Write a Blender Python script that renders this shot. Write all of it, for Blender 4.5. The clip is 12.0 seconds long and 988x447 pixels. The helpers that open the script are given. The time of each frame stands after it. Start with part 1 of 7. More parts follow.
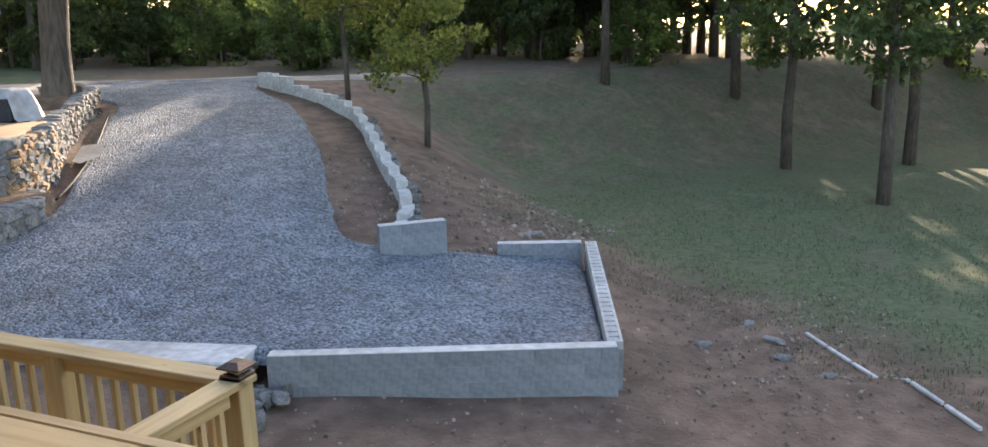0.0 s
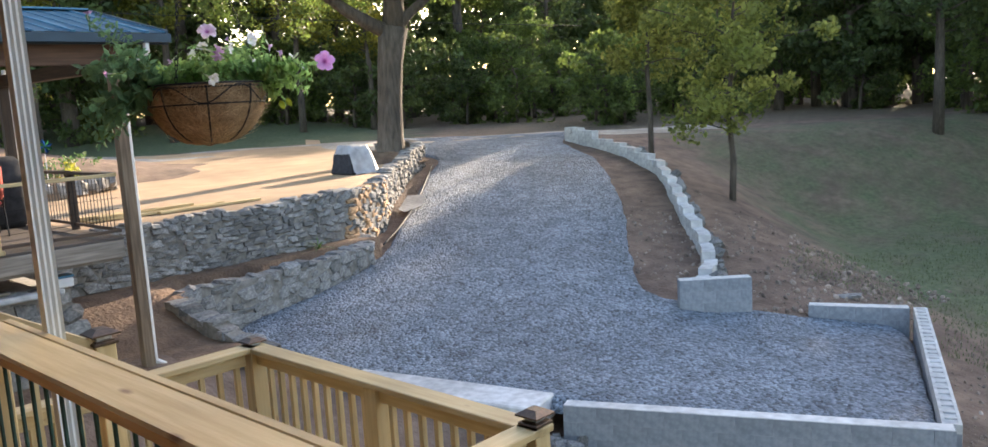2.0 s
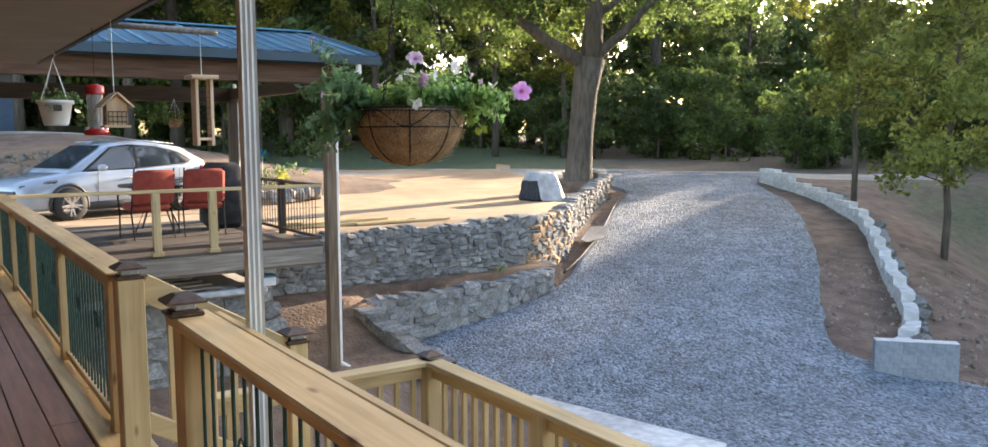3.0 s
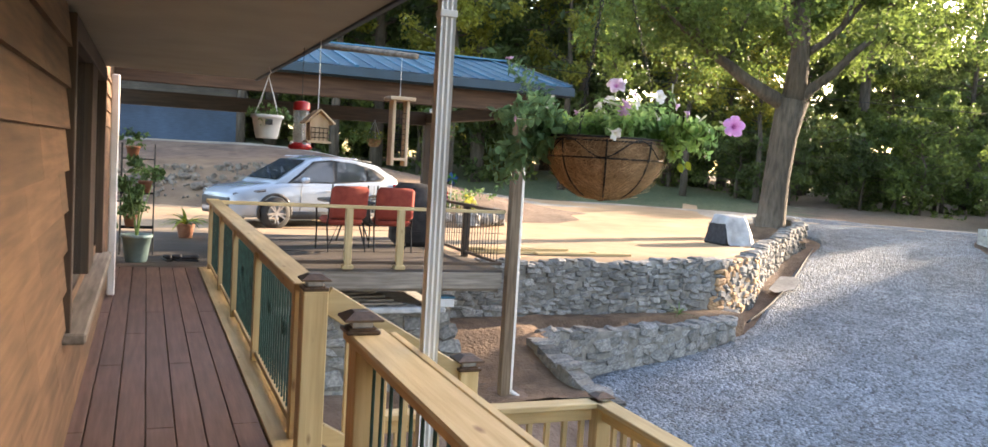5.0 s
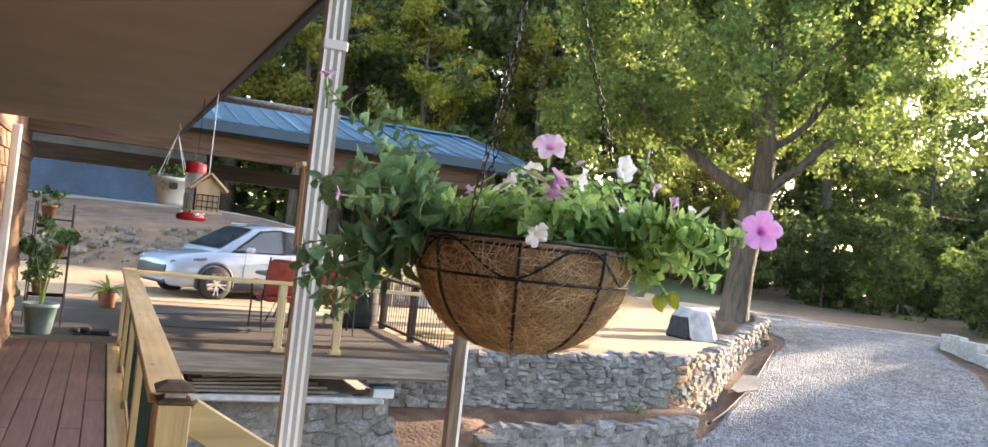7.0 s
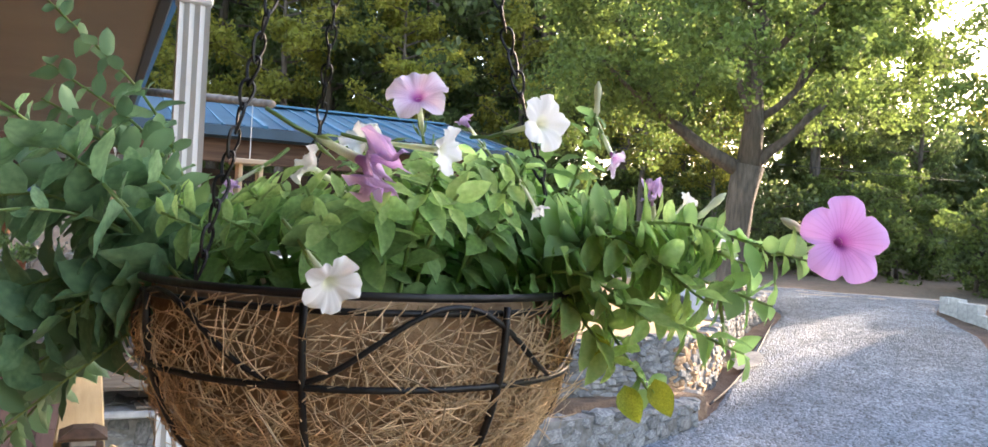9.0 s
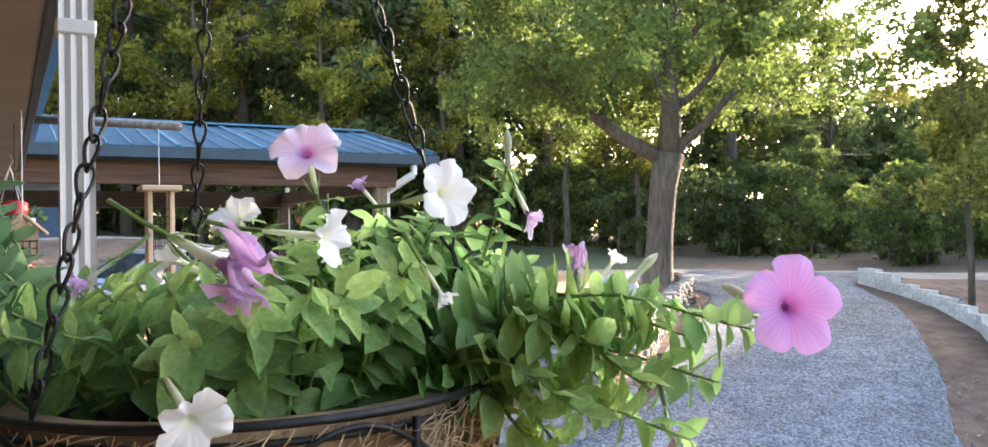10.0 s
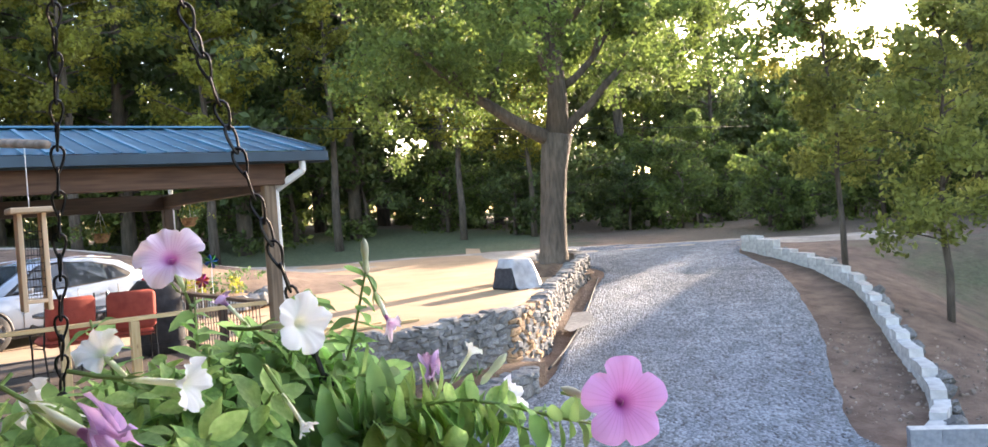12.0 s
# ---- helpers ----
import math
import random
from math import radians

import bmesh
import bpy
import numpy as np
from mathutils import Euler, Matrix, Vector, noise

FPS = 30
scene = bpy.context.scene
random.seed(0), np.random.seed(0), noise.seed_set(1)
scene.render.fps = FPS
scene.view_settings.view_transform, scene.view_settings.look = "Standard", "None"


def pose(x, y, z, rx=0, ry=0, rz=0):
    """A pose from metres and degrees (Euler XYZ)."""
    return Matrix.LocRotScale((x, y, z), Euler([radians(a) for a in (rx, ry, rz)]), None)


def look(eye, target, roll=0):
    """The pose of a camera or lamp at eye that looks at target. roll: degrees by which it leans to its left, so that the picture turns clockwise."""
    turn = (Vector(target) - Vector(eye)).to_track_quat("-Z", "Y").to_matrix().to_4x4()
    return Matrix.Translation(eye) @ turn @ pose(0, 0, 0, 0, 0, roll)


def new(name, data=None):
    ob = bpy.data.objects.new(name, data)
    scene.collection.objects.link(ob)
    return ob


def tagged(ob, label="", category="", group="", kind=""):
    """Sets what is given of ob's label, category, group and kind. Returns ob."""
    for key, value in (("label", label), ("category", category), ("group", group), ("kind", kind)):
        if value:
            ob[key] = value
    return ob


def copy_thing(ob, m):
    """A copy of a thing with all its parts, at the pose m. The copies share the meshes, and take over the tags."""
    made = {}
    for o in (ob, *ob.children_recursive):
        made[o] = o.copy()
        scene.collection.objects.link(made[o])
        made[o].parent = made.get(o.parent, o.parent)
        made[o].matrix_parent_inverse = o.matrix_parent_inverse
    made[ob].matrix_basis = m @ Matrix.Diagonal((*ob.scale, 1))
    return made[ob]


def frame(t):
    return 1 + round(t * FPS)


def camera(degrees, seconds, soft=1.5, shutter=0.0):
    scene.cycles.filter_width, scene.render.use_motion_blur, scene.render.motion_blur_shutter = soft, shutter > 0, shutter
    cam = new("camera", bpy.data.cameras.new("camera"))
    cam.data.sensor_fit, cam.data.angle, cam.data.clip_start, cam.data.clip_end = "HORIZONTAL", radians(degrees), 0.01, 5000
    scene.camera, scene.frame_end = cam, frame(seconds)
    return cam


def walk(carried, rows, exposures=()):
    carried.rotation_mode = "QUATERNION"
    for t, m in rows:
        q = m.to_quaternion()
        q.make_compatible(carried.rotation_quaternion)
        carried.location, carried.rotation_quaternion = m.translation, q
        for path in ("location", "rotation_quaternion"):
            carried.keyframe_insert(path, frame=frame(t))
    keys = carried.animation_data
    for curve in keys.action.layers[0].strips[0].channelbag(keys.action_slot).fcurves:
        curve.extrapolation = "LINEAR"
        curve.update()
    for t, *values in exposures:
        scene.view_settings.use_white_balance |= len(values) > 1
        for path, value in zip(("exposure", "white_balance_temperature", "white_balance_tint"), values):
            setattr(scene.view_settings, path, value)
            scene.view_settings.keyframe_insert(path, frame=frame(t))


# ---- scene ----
cam = camera(59.8, 12.0)
PATH = [
    (0, (-0.025, -0.036, 1.525), (1.762, 0.746, 1.085), -1.5),
    (0.5, (-0.004, -0.025, 1.511), (1.75, 0.823, 1.055), -1.6),
    (1, (0.032, 0.009, 1.489), (1.688, 1.041, 1.049), -2.6),
    (1.5, (0.077, 0.057, 1.484), (1.623, 1.271, 1.114), -3.3),
    (2, (0.088, 0.065, 1.483), (1.522, 1.429, 1.194), -3.4),
    (2.5, (0.095, 0.079, 1.488), (1.376, 1.598, 1.255), -2.2),
    (3, (0.083, 0.061, 1.489), (1.204, 1.705, 1.282), -0.2),
    (3.5, (0.09, 0.056, 1.491), (1.034, 1.808, 1.296), 0.9),
    (3.7, (0.098, 0.062, 1.492), (1.003, 1.836, 1.305), 1.2),
    (5.3, (0.176, 0.315, 1.485), (0.92, 2.168, 1.365), 3.4),
    (5.5, (0.212, 0.411, 1.506), (0.969, 2.261, 1.426), 3.3),
    (6, (0.327, 0.625, 1.518), (1.132, 2.456, 1.504), 4.2),
    (6.5, (0.492, 0.788, 1.533), (1.304, 2.615, 1.567), 6.1),
    (6.7, (0.547, 0.847, 1.539), (1.363, 2.673, 1.585), 6.6),
    (8.3, (0.777, 1.236, 1.546), (1.63, 3.045, 1.571), 3.2),
    (8.5, (0.822, 1.278, 1.553), (1.67, 3.089, 1.579), 3.5),
    (9, (0.911, 1.342, 1.582), (1.752, 3.157, 1.598), 3.0),
    (9.5, (0.941, 1.38, 1.602), (1.834, 3.169, 1.622), 1.3),
    (10, (0.948, 1.392, 1.621), (1.936, 3.131, 1.639), -0.9),
    (10.5, (0.948, 1.384, 1.635), (2.041, 3.059, 1.633), -2.4),
    (11, (0.949, 1.37, 1.649), (2.107, 3.0, 1.627), -3.6),
    (11.5, (0.945, 1.354, 1.668), (2.124, 2.969, 1.637), -3.9),
    (12, (0.952, 1.352, 1.685), (2.141, 2.96, 1.655), -4.1),
]
EXPOSURES = [(0.0, 2.5, 7200, 18), (3.5, 2.9, 7050, 16), (5.5, 3.12, 7600, 19), (9.5, 3.32, 7200, 21), (12.0, 3.15, 7150, 21)]
walk(cam, [(t, look(e, g, r)) for t, e, g, r in PATH], EXPOSURES)

# low evening sun behind the woods to the east of the drive
SUN_YAW, SUN_ELEV = -74.0, 14.0
sun_dir = Vector((-math.sin(radians(SUN_YAW)) * math.cos(radians(SUN_ELEV)), math.cos(radians(SUN_YAW)) * math.cos(radians(SUN_ELEV)), math.sin(radians(SUN_ELEV))))
world = bpy.data.worlds.new("sky")
world.use_nodes = True
scene.world = world
wn = world.node_tree.nodes
sky = wn.new("ShaderNodeTexSky")
sky.sky_type, sky.sun_disc, sky.sun_elevation, sky.sun_rotation = "NISHITA", False, radians(SUN_ELEV), radians(-SUN_YAW)
sky.air_density, sky.dust_density, sky.ozone_density = 1.0, 2.2, 1.5
world.node_tree.links.new(sky.outputs[0], wn["Background"].inputs[0])
wn["Background"].inputs[1].default_value = 0.15
sun = new("sun", bpy.data.lights.new("sun", "SUN"))
sun.data.energy, sun.data.angle, sun.data.color = 2.9, radians(0.6), (1.0, 0.87, 0.69)
sun.matrix_world = look((0, 0, 30), Vector((0, 0, 30)) - sun_dir)

# ---- materials ----
def mat(name, c1, c2, scale=6.0, rough=0.8, bump=0.3, bscale=None, metal=0.0, stretch=(1, 1, 1), big=0.35, bigscale=0.7, vary=0.0, island=0.0, dist=0.01, detail=6.0):
    """Noise-mottled surface: c1 to c2 at the grain's scale, larger stains, fine relief, and a lightness of its own for each piece."""
    m = bpy.data.materials.new(name)
    m.use_nodes = True
    nt = m.node_tree
    N, L = nt.nodes.new, nt.links.new
    b = nt.nodes["Principled BSDF"]
    tc, mp = N("ShaderNodeTexCoord"), N("ShaderNodeMapping")
    mp.inputs["Scale"].default_value = stretch
    L(tc.outputs["Object"], mp.inputs[0])
    n1 = N("ShaderNodeTexNoise")
    n1.inputs["Scale"].default_value, n1.inputs["Detail"].default_value = scale, detail
    L(mp.outputs[0], n1.inputs["Vector"])
    ramp = N("ShaderNodeValToRGB")
    ramp.color_ramp.elements[0].position, ramp.color_ramp.elements[1].position = 0.33, 0.67
    ramp.color_ramp.elements[0].color, ramp.color_ramp.elements[1].color = (*c1, 1), (*c2, 1)
    L(n1.outputs[0], ramp.inputs[0])
    n2 = N("ShaderNodeTexNoise")
    n2.inputs["Scale"].default_value, n2.inputs["Detail"].default_value = bigscale, 3
    L(tc.outputs["Object"], n2.inputs["Vector"])
    val = N("ShaderNodeMapRange")
    val.inputs[1].default_value, val.inputs[2].default_value = 0.3, 0.7
    val.inputs[3].default_value, val.inputs[4].default_value = 1 - big, 1 + big * 0.5
    L(n2.outputs[0], val.inputs[0])
    out = val.outputs[0]
    for amount, node, socket in ((vary, "ShaderNodeObjectInfo", "Random"), (island, "ShaderNodeNewGeometry", "Random Per Island")):
        if amount:
            src, mr, mul = N(node), N("ShaderNodeMapRange"), N("ShaderNodeMath")
            mr.inputs[3].default_value, mr.inputs[4].default_value = 1 - amount, 1 + amount
            mul.operation = "MULTIPLY"
            L(src.outputs[socket], mr.inputs[0])
            L(mr.outputs[0], mul.inputs[0])
            L(out, mul.inputs[1])
            out = mul.outputs[0]
    hsv = N("ShaderNodeHueSaturation")
    L(ramp.outputs[0], hsv.inputs["Color"])
    L(out, hsv.inputs["Value"])
    L(hsv.outputs[0], b.inputs["Base Color"])
    b.inputs["Roughness"].default_value, b.inputs["Metallic"].default_value = rough, metal
    if bump:
        n3, bp = N("ShaderNodeTexNoise"), N("ShaderNodeBump")
        n3.inputs["Scale"].default_value, n3.inputs["Detail"].default_value = bscale or scale * 3, 5
        L(mp.outputs[0], n3.inputs["Vector"])
        L(n3.outputs[0], bp.inputs["Height"])
        bp.inputs["Strength"].default_value, bp.inputs["Distance"].default_value = bump, dist
        L(bp.outputs[0], b.inputs["Normal"])
    return m


def cells(name, cols, scale, rough=0.85, bump=0.8, dist=0.02, big=0.25):
    """Loose stones: a colour and a lightness for each cell, with rounded relief."""
    m = mat(name, cols[0], cols[1], scale=2.0, rough=rough, bump=0, big=big, bigscale=0.35)
    nt = m.node_tree
    N, L = nt.nodes.new, nt.links.new
    b = nt.nodes["Principled BSDF"]
    tc, vo, ramp, mix = N("ShaderNodeTexCoord"), N("ShaderNodeTexVoronoi"), N("ShaderNodeValToRGB"), N("ShaderNodeMix")
    vo.inputs["Scale"].default_value = scale
    L(tc.outputs["Object"], vo.inputs["Vector"])
    ramp.color_ramp.elements[0].color, ramp.color_ramp.elements[1].color = (0.2, 0.2, 0.2, 1), (2.1, 2.1, 2.1, 1)
    L(vo.outputs["Color"], ramp.inputs[0])
    mix.data_type, mix.blend_type = "RGBA", "MULTIPLY"
    mix.inputs[0].default_value = 1.0
    old = b.inputs["Base Color"].links[0].from_socket
    L(old, mix.inputs[6])
    L(ramp.outputs[0], mix.inputs[7])
    L(mix.outputs[2], b.inputs["Base Color"])
    bp = N("ShaderNodeBump")
    bp.invert = True
    bp.inputs["Strength"].default_value, bp.inputs["Distance"].default_value = bump, dist
    L(vo.outputs["Distance"], bp.inputs["Height"])
    L(bp.outputs[0], b.inputs["Normal"])
    return m


def wood(name, c1, c2, axis, rough=0.6, vary=0.12, bump=0.25, island=0.0):
    s = [14.0, 14.0, 14.0]
    s["xyz".index(axis)] = 0.9
    return mat(name, c1, c2, scale=2.2, rough=rough, bump=bump, bscale=6, stretch=s, big=0.22, bigscale=1.3, vary=vary, island=island, dist=0.004)


def knots(m, axis):
    """Small dark knots, long along the grain, here and there in the wood."""
    nt = m.node_tree
    N, L = nt.nodes.new, nt.links.new
    b = nt.nodes["Principled BSDF"]
    tc, mp, vo, mr, mix = N("ShaderNodeTexCoord"), N("ShaderNodeMapping"), N("ShaderNodeTexVoronoi"), N("ShaderNodeMapRange"), N("ShaderNodeMix")
    s = [9.0, 9.0, 9.0]
    s["xyz".index(axis)] = 3.2
    mp.inputs["Scale"].default_value = s
    L(tc.outputs["Object"], mp.inputs[0])
    L(mp.outputs[0], vo.inputs["Vector"])
    vo.inputs["Scale"].default_value = 1.0
    mr.inputs[1].default_value, mr.inputs[2].default_value, mr.inputs[3].default_value, mr.inputs[4].default_value = 0.04, 0.13, 0.85, 0.0
    L(vo.outputs["Distance"], mr.inputs[0])
    mix.data_type = "RGBA"
    L(mr.outputs[0], mix.inputs[0])
    L(b.inputs["Base Color"].links[0].from_socket, mix.inputs[6])
    mix.inputs[7].default_value = (0.16, 0.07, 0.025, 1)
    L(mix.outputs[2], b.inputs["Base Color"])
    return m


PINE1, PINE2 = (0.43, 0.30, 0.135), (0.56, 0.42, 0.215)
pine = {a: knots(wood("pine_" + a, PINE1, PINE2, a, rough=0.5), a) for a in "xyz"}
board_mat = wood("deck_board", (0.125, 0.07, 0.052), (0.195, 0.118, 0.088), "y", rough=0.55)
deck_old = wood("deck_grey", (0.058, 0.045, 0.036), (0.108, 0.084, 0.067), "x", rough=0.8)
grey_wood = {a: wood("weathered_" + a, (0.16, 0.13, 0.10), (0.30, 0.25, 0.20), a, rough=0.85) for a in "xyz"}
dark_wood = {a: wood("dark_stained_" + a, (0.045, 0.028, 0.018), (0.09, 0.055, 0.034), a, rough=0.7) for a in "xyz"}
siding_mat = wood("cedar_siding", (0.115, 0.062, 0.032), (0.21, 0.118, 0.062), "y", rough=0.65, vary=0.2)
brown_wood = {a: wood("aged_brown_" + a, (0.13, 0.085, 0.05), (0.25, 0.17, 0.105), a, rough=0.85) for a in "xyz"}
cedar = {a: wood("cedar_" + a, (0.48, 0.33, 0.20), (0.68, 0.51, 0.34), a, rough=0.7) for a in "xyz"}
bronze = mat("bronze_metal", (0.06, 0.035, 0.02), (0.12, 0.07, 0.042), scale=30, rough=0.4, bump=0.08, metal=0.4)
bank_stone = mat("bank_stone", (0.09, 0.075, 0.058), (0.20, 0.17, 0.135), scale=4, rough=0.95, bump=0.5, bscale=15, vary=0.35)
soffit_mat = mat("soffit_paint", (0.275, 0.25, 0.2), (0.325, 0.295, 0.24), scale=3, rough=0.6, bump=0.05, big=0.12)
concrete = mat("concrete", (0.40, 0.40, 0.39), (0.58, 0.58, 0.57), scale=9, rough=0.9, bump=0.3, bscale=60, big=0.3)
block_mat = mat("concrete_block", (0.18, 0.197, 0.217), (0.26, 0.277, 0.298), scale=14, rough=0.92, bump=0.4, bscale=90, big=0.2, vary=0.07)
block_core = mat("block_mortar", (0.20, 0.21, 0.225), (0.28, 0.29, 0.305), scale=10, rough=0.95, bump=0.3, bscale=60)
stone_mat = mat("field_stone", (0.115, 0.112, 0.107), (0.26, 0.25, 0.232), scale=7, rough=0.9, bump=0.5, bscale=22, vary=0.38, big=0.3)
rust_stone = mat("rust_stone", (0.27, 0.15, 0.075), (0.42, 0.27, 0.15), scale=5, rough=0.9, bump=0.5, bscale=22, vary=0.35)
mortar = mat("wall_mortar", (0.15, 0.138, 0.12), (0.27, 0.25, 0.22), scale=12, rough=0.95, bump=0.6, bscale=30)
gravel_mat = cells("crushed_gravel", ((0.104, 0.126, 0.148), (0.155, 0.184, 0.212)), 23.0, bump=1.0, dist=0.04)
sand_mat = mat("sandy_paving", (0.345, 0.22, 0.122), (0.43, 0.29, 0.165), scale=1.6, rough=0.85, bump=0.3, bscale=40, big=0.22, bigscale=0.25)
dirt_mat = mat("bare_dirt", (0.105, 0.062, 0.038), (0.20, 0.122, 0.072), scale=3.5, rough=0.95, bump=0.9, bscale=18, big=0.4, dist=0.04)
roof_mat = mat("blue_metal_roof", (0.03, 0.135, 0.215), (0.045, 0.175, 0.27), scale=3, rough=0.38, bump=0.03, big=0.15, metal=0.2)
gutter_mat = mat("dark_blue_gutter", (0.012, 0.036, 0.055), (0.02, 0.05, 0.075), scale=4, rough=0.55, bump=0.02)
white_paint = mat("white_painted_metal", (0.66, 0.63, 0.58), (0.78, 0.75, 0.70), scale=5, rough=0.4, bump=0.03, big=0.15)
tan_metal = mat("beige_painted_metal", (0.52, 0.53, 0.52), (0.62, 0.63, 0.61), scale=5, rough=0.4, bump=0.03, big=0.15)
black_metal = mat("black_metal", (0.012, 0.012, 0.013), (0.03, 0.03, 0.03), scale=40, rough=0.45, bump=0.1, metal=0.6)
green_metal = mat("green_black_metal", (0.015, 0.05, 0.045), (0.03, 0.10, 0.085), scale=20, rough=0.45, bump=0.05, metal=0.3)
bark_mat = mat("oak_bark", (0.058, 0.046, 0.034), (0.125, 0.10, 0.075), scale=4, rough=0.95, bump=1.0, bscale=9, stretch=(3, 3, 0.6), dist=0.05)


# ---- building helpers ----
def part(name, bm, material, parent=None, label="", smooth=False, local=False):
    me = bpy.data.meshes.new(name)
    bm.normal_update()
    bm.to_mesh(me)
    bm.free()
    if smooth:
        for p in me.polygons:
            p.use_smooth = True
    for one in (material if isinstance(material, (list, tuple)) else [material]):
        me.materials.append(one)
    ob = new(name, me)
    if parent:
        ob.parent = parent
        if not local:
            ob.matrix_parent_inverse = Matrix.Translation(parent.location if parent.parent is None else parent.parent.location).inverted()
    return tagged(ob, label) if label else ob


def thing(name, at, label, category, group="", kind=""):
    ob = new(name)
    ob.empty_display_size = 0.1
    ob.location = at
    return tagged(ob, label, category, group, kind)


def box(bm, lo, hi, bevel=0.0, m=None):
    """A box between two corners; m moves it."""
    lo, hi = Vector(lo), Vector(hi)
    made = bmesh.ops.create_cube(bm, size=1.0, matrix=(m or Matrix()) @ Matrix.LocRotScale((lo + hi) / 2, None, hi - lo))["verts"]
    if bevel:
        edges = list({e for v in made for e in v.link_edges})
        bmesh.ops.bevel(bm, geom=edges, offset=bevel, segments=1, affect="EDGES")
    return made


def beam(bm, a, b, w, h, bevel=0.0, up=(0, 0, 1)):
    """A bar of w by h from a to b."""
    a, b = Vector(a), Vector(b)
    d = b - a
    y = d.normalized()
    x = y.cross(Vector(up))
    x = x.normalized() if x.length > 1e-4 else Vector((1, 0, 0))
    z = x.cross(y)
    m = Matrix.Translation((a + b) / 2) @ Matrix((x, y, z)).transposed().to_4x4()
    return box(bm, (-w / 2, -d.length / 2, -h / 2), (w / 2, d.length / 2, h / 2), bevel, m)


def tube(bm, points, radii, sides=8, cap=True):
    """A round, tapering tube along points."""
    pts = [Vector(p) for p in points]
    if not isinstance(radii, (list, tuple)):
        radii = [radii] * len(pts)
    rings, ref = [], Vector((0.3, 0.2, 1)).normalized()
    for i, p in enumerate(pts):
        d = (pts[min(i + 1, len(pts) - 1)] - pts[max(i - 1, 0)]).normalized()
        x = d.cross(ref)
        if x.length < 0.05:
            x = d.cross(Vector((1, 0, 0)))
        x.normalize()
        y = d.cross(x)
        rings.append([bm.verts.new(p + radii[i] * (math.cos(6.28318 * k / sides) * x + math.sin(6.28318 * k / sides) * y)) for k in range(sides)])
    for r0, r1 in zip(rings, rings[1:]):
        for k in range(sides):
            bm.faces.new((r0[k], r0[(k + 1) % sides], r1[(k + 1) % sides], r1[k]))
    if cap:
        bm.faces.new(rings[0][::-1])
        bm.faces.new(rings[-1])


def lathe(bm, profile, centre, sides=20, cap=False):
    """A turned form: profile of (radius, height) about a vertical axis."""
    c, rings = Vector(centre), []
    for r, h in profile:
        rings.append([bm.verts.new(c + Vector((r * math.cos(6.28318 * k / sides), r * math.sin(6.28318 * k / sides), h))) for k in range(sides)])
    for r0, r1 in zip(rings, rings[1:]):
        for k in range(sides):
            bm.faces.new((r0[k], r0[(k + 1) % sides], r1[(k + 1) % sides], r1[k]))
    if cap:
        bm.faces.new(rings[0][::-1])
        bm.faces.new(rings[-1])


def sheet(name, rows_, material, smooth=True):
    """A surface from a grid of points."""
    n, k = len(rows_), len(rows_[0])
    me = bpy.data.meshes.new(name)
    faces = [(i * k + j, i * k + j + 1, (i + 1) * k + j + 1, (i + 1) * k + j) for i in range(n - 1) for j in range(k - 1)]
    me.from_pydata([tuple(p) for r in rows_ for p in r], [], faces)
    me.materials.append(material)
    for p in me.polygons:
        p.use_smooth = smooth
    return new(name, me)


def line_at(points, t):
    """The place at share t (0 to 1, by length) of a line of points."""
    pts = [Vector(p) for p in points]
    lens = [(b - a).length for a, b in zip(pts, pts[1:])]
    d = t * sum(lens)
    for a, b, l in zip(pts, pts[1:], lens):
        if d <= l or b is pts[-1]:
            return a.lerp(b, min(1.0, d / l))
        d -= l
    return pts[-1]


def smooth_line(points, n):
    """n + 1 places on a smooth curve through the points."""
    pts = [Vector(p) for p in points]
    pts = [2 * pts[0] - pts[1]] + pts + [2 * pts[-1] - pts[-2]]
    out = []
    for i in range(n + 1):
        s = i / n * (len(pts) - 3)
        k = min(int(s), len(pts) - 4)
        f = s - k
        a, b, c, d = pts[k:k + 4]
        out.append(0.5 * (2 * b + (c - a) * f + (2 * a - 5 * b + 4 * c - d) * f * f + (3 * b - a - 3 * c + d) * f ** 3))
    return out

# ---- ground ----
rnd = random.Random(5)


def step(a, b, x):
    s = min(1.0, max(0.0, (x - a) / (b - a)))
    return s * s * (3 - 2 * s)


def drive_z(x, y):
    """Height of the drive, which climbs north-east from the yard to the road."""
    u, v = 0.6 * x + 0.8 * y, 0.8 * x - 0.6 * y
    z = float(np.interp(u, [0, 12, 15, 17.5, 22, 25, 29, 35, 80], [-2.3, -2.3, -1.95, -1.6, -0.95, -0.5, -0.1, 0.0, 0.5]))
    return z - 0.07 * min(4, max(0, v - 4)) * min(1, max(0, (17 - u) / 4))


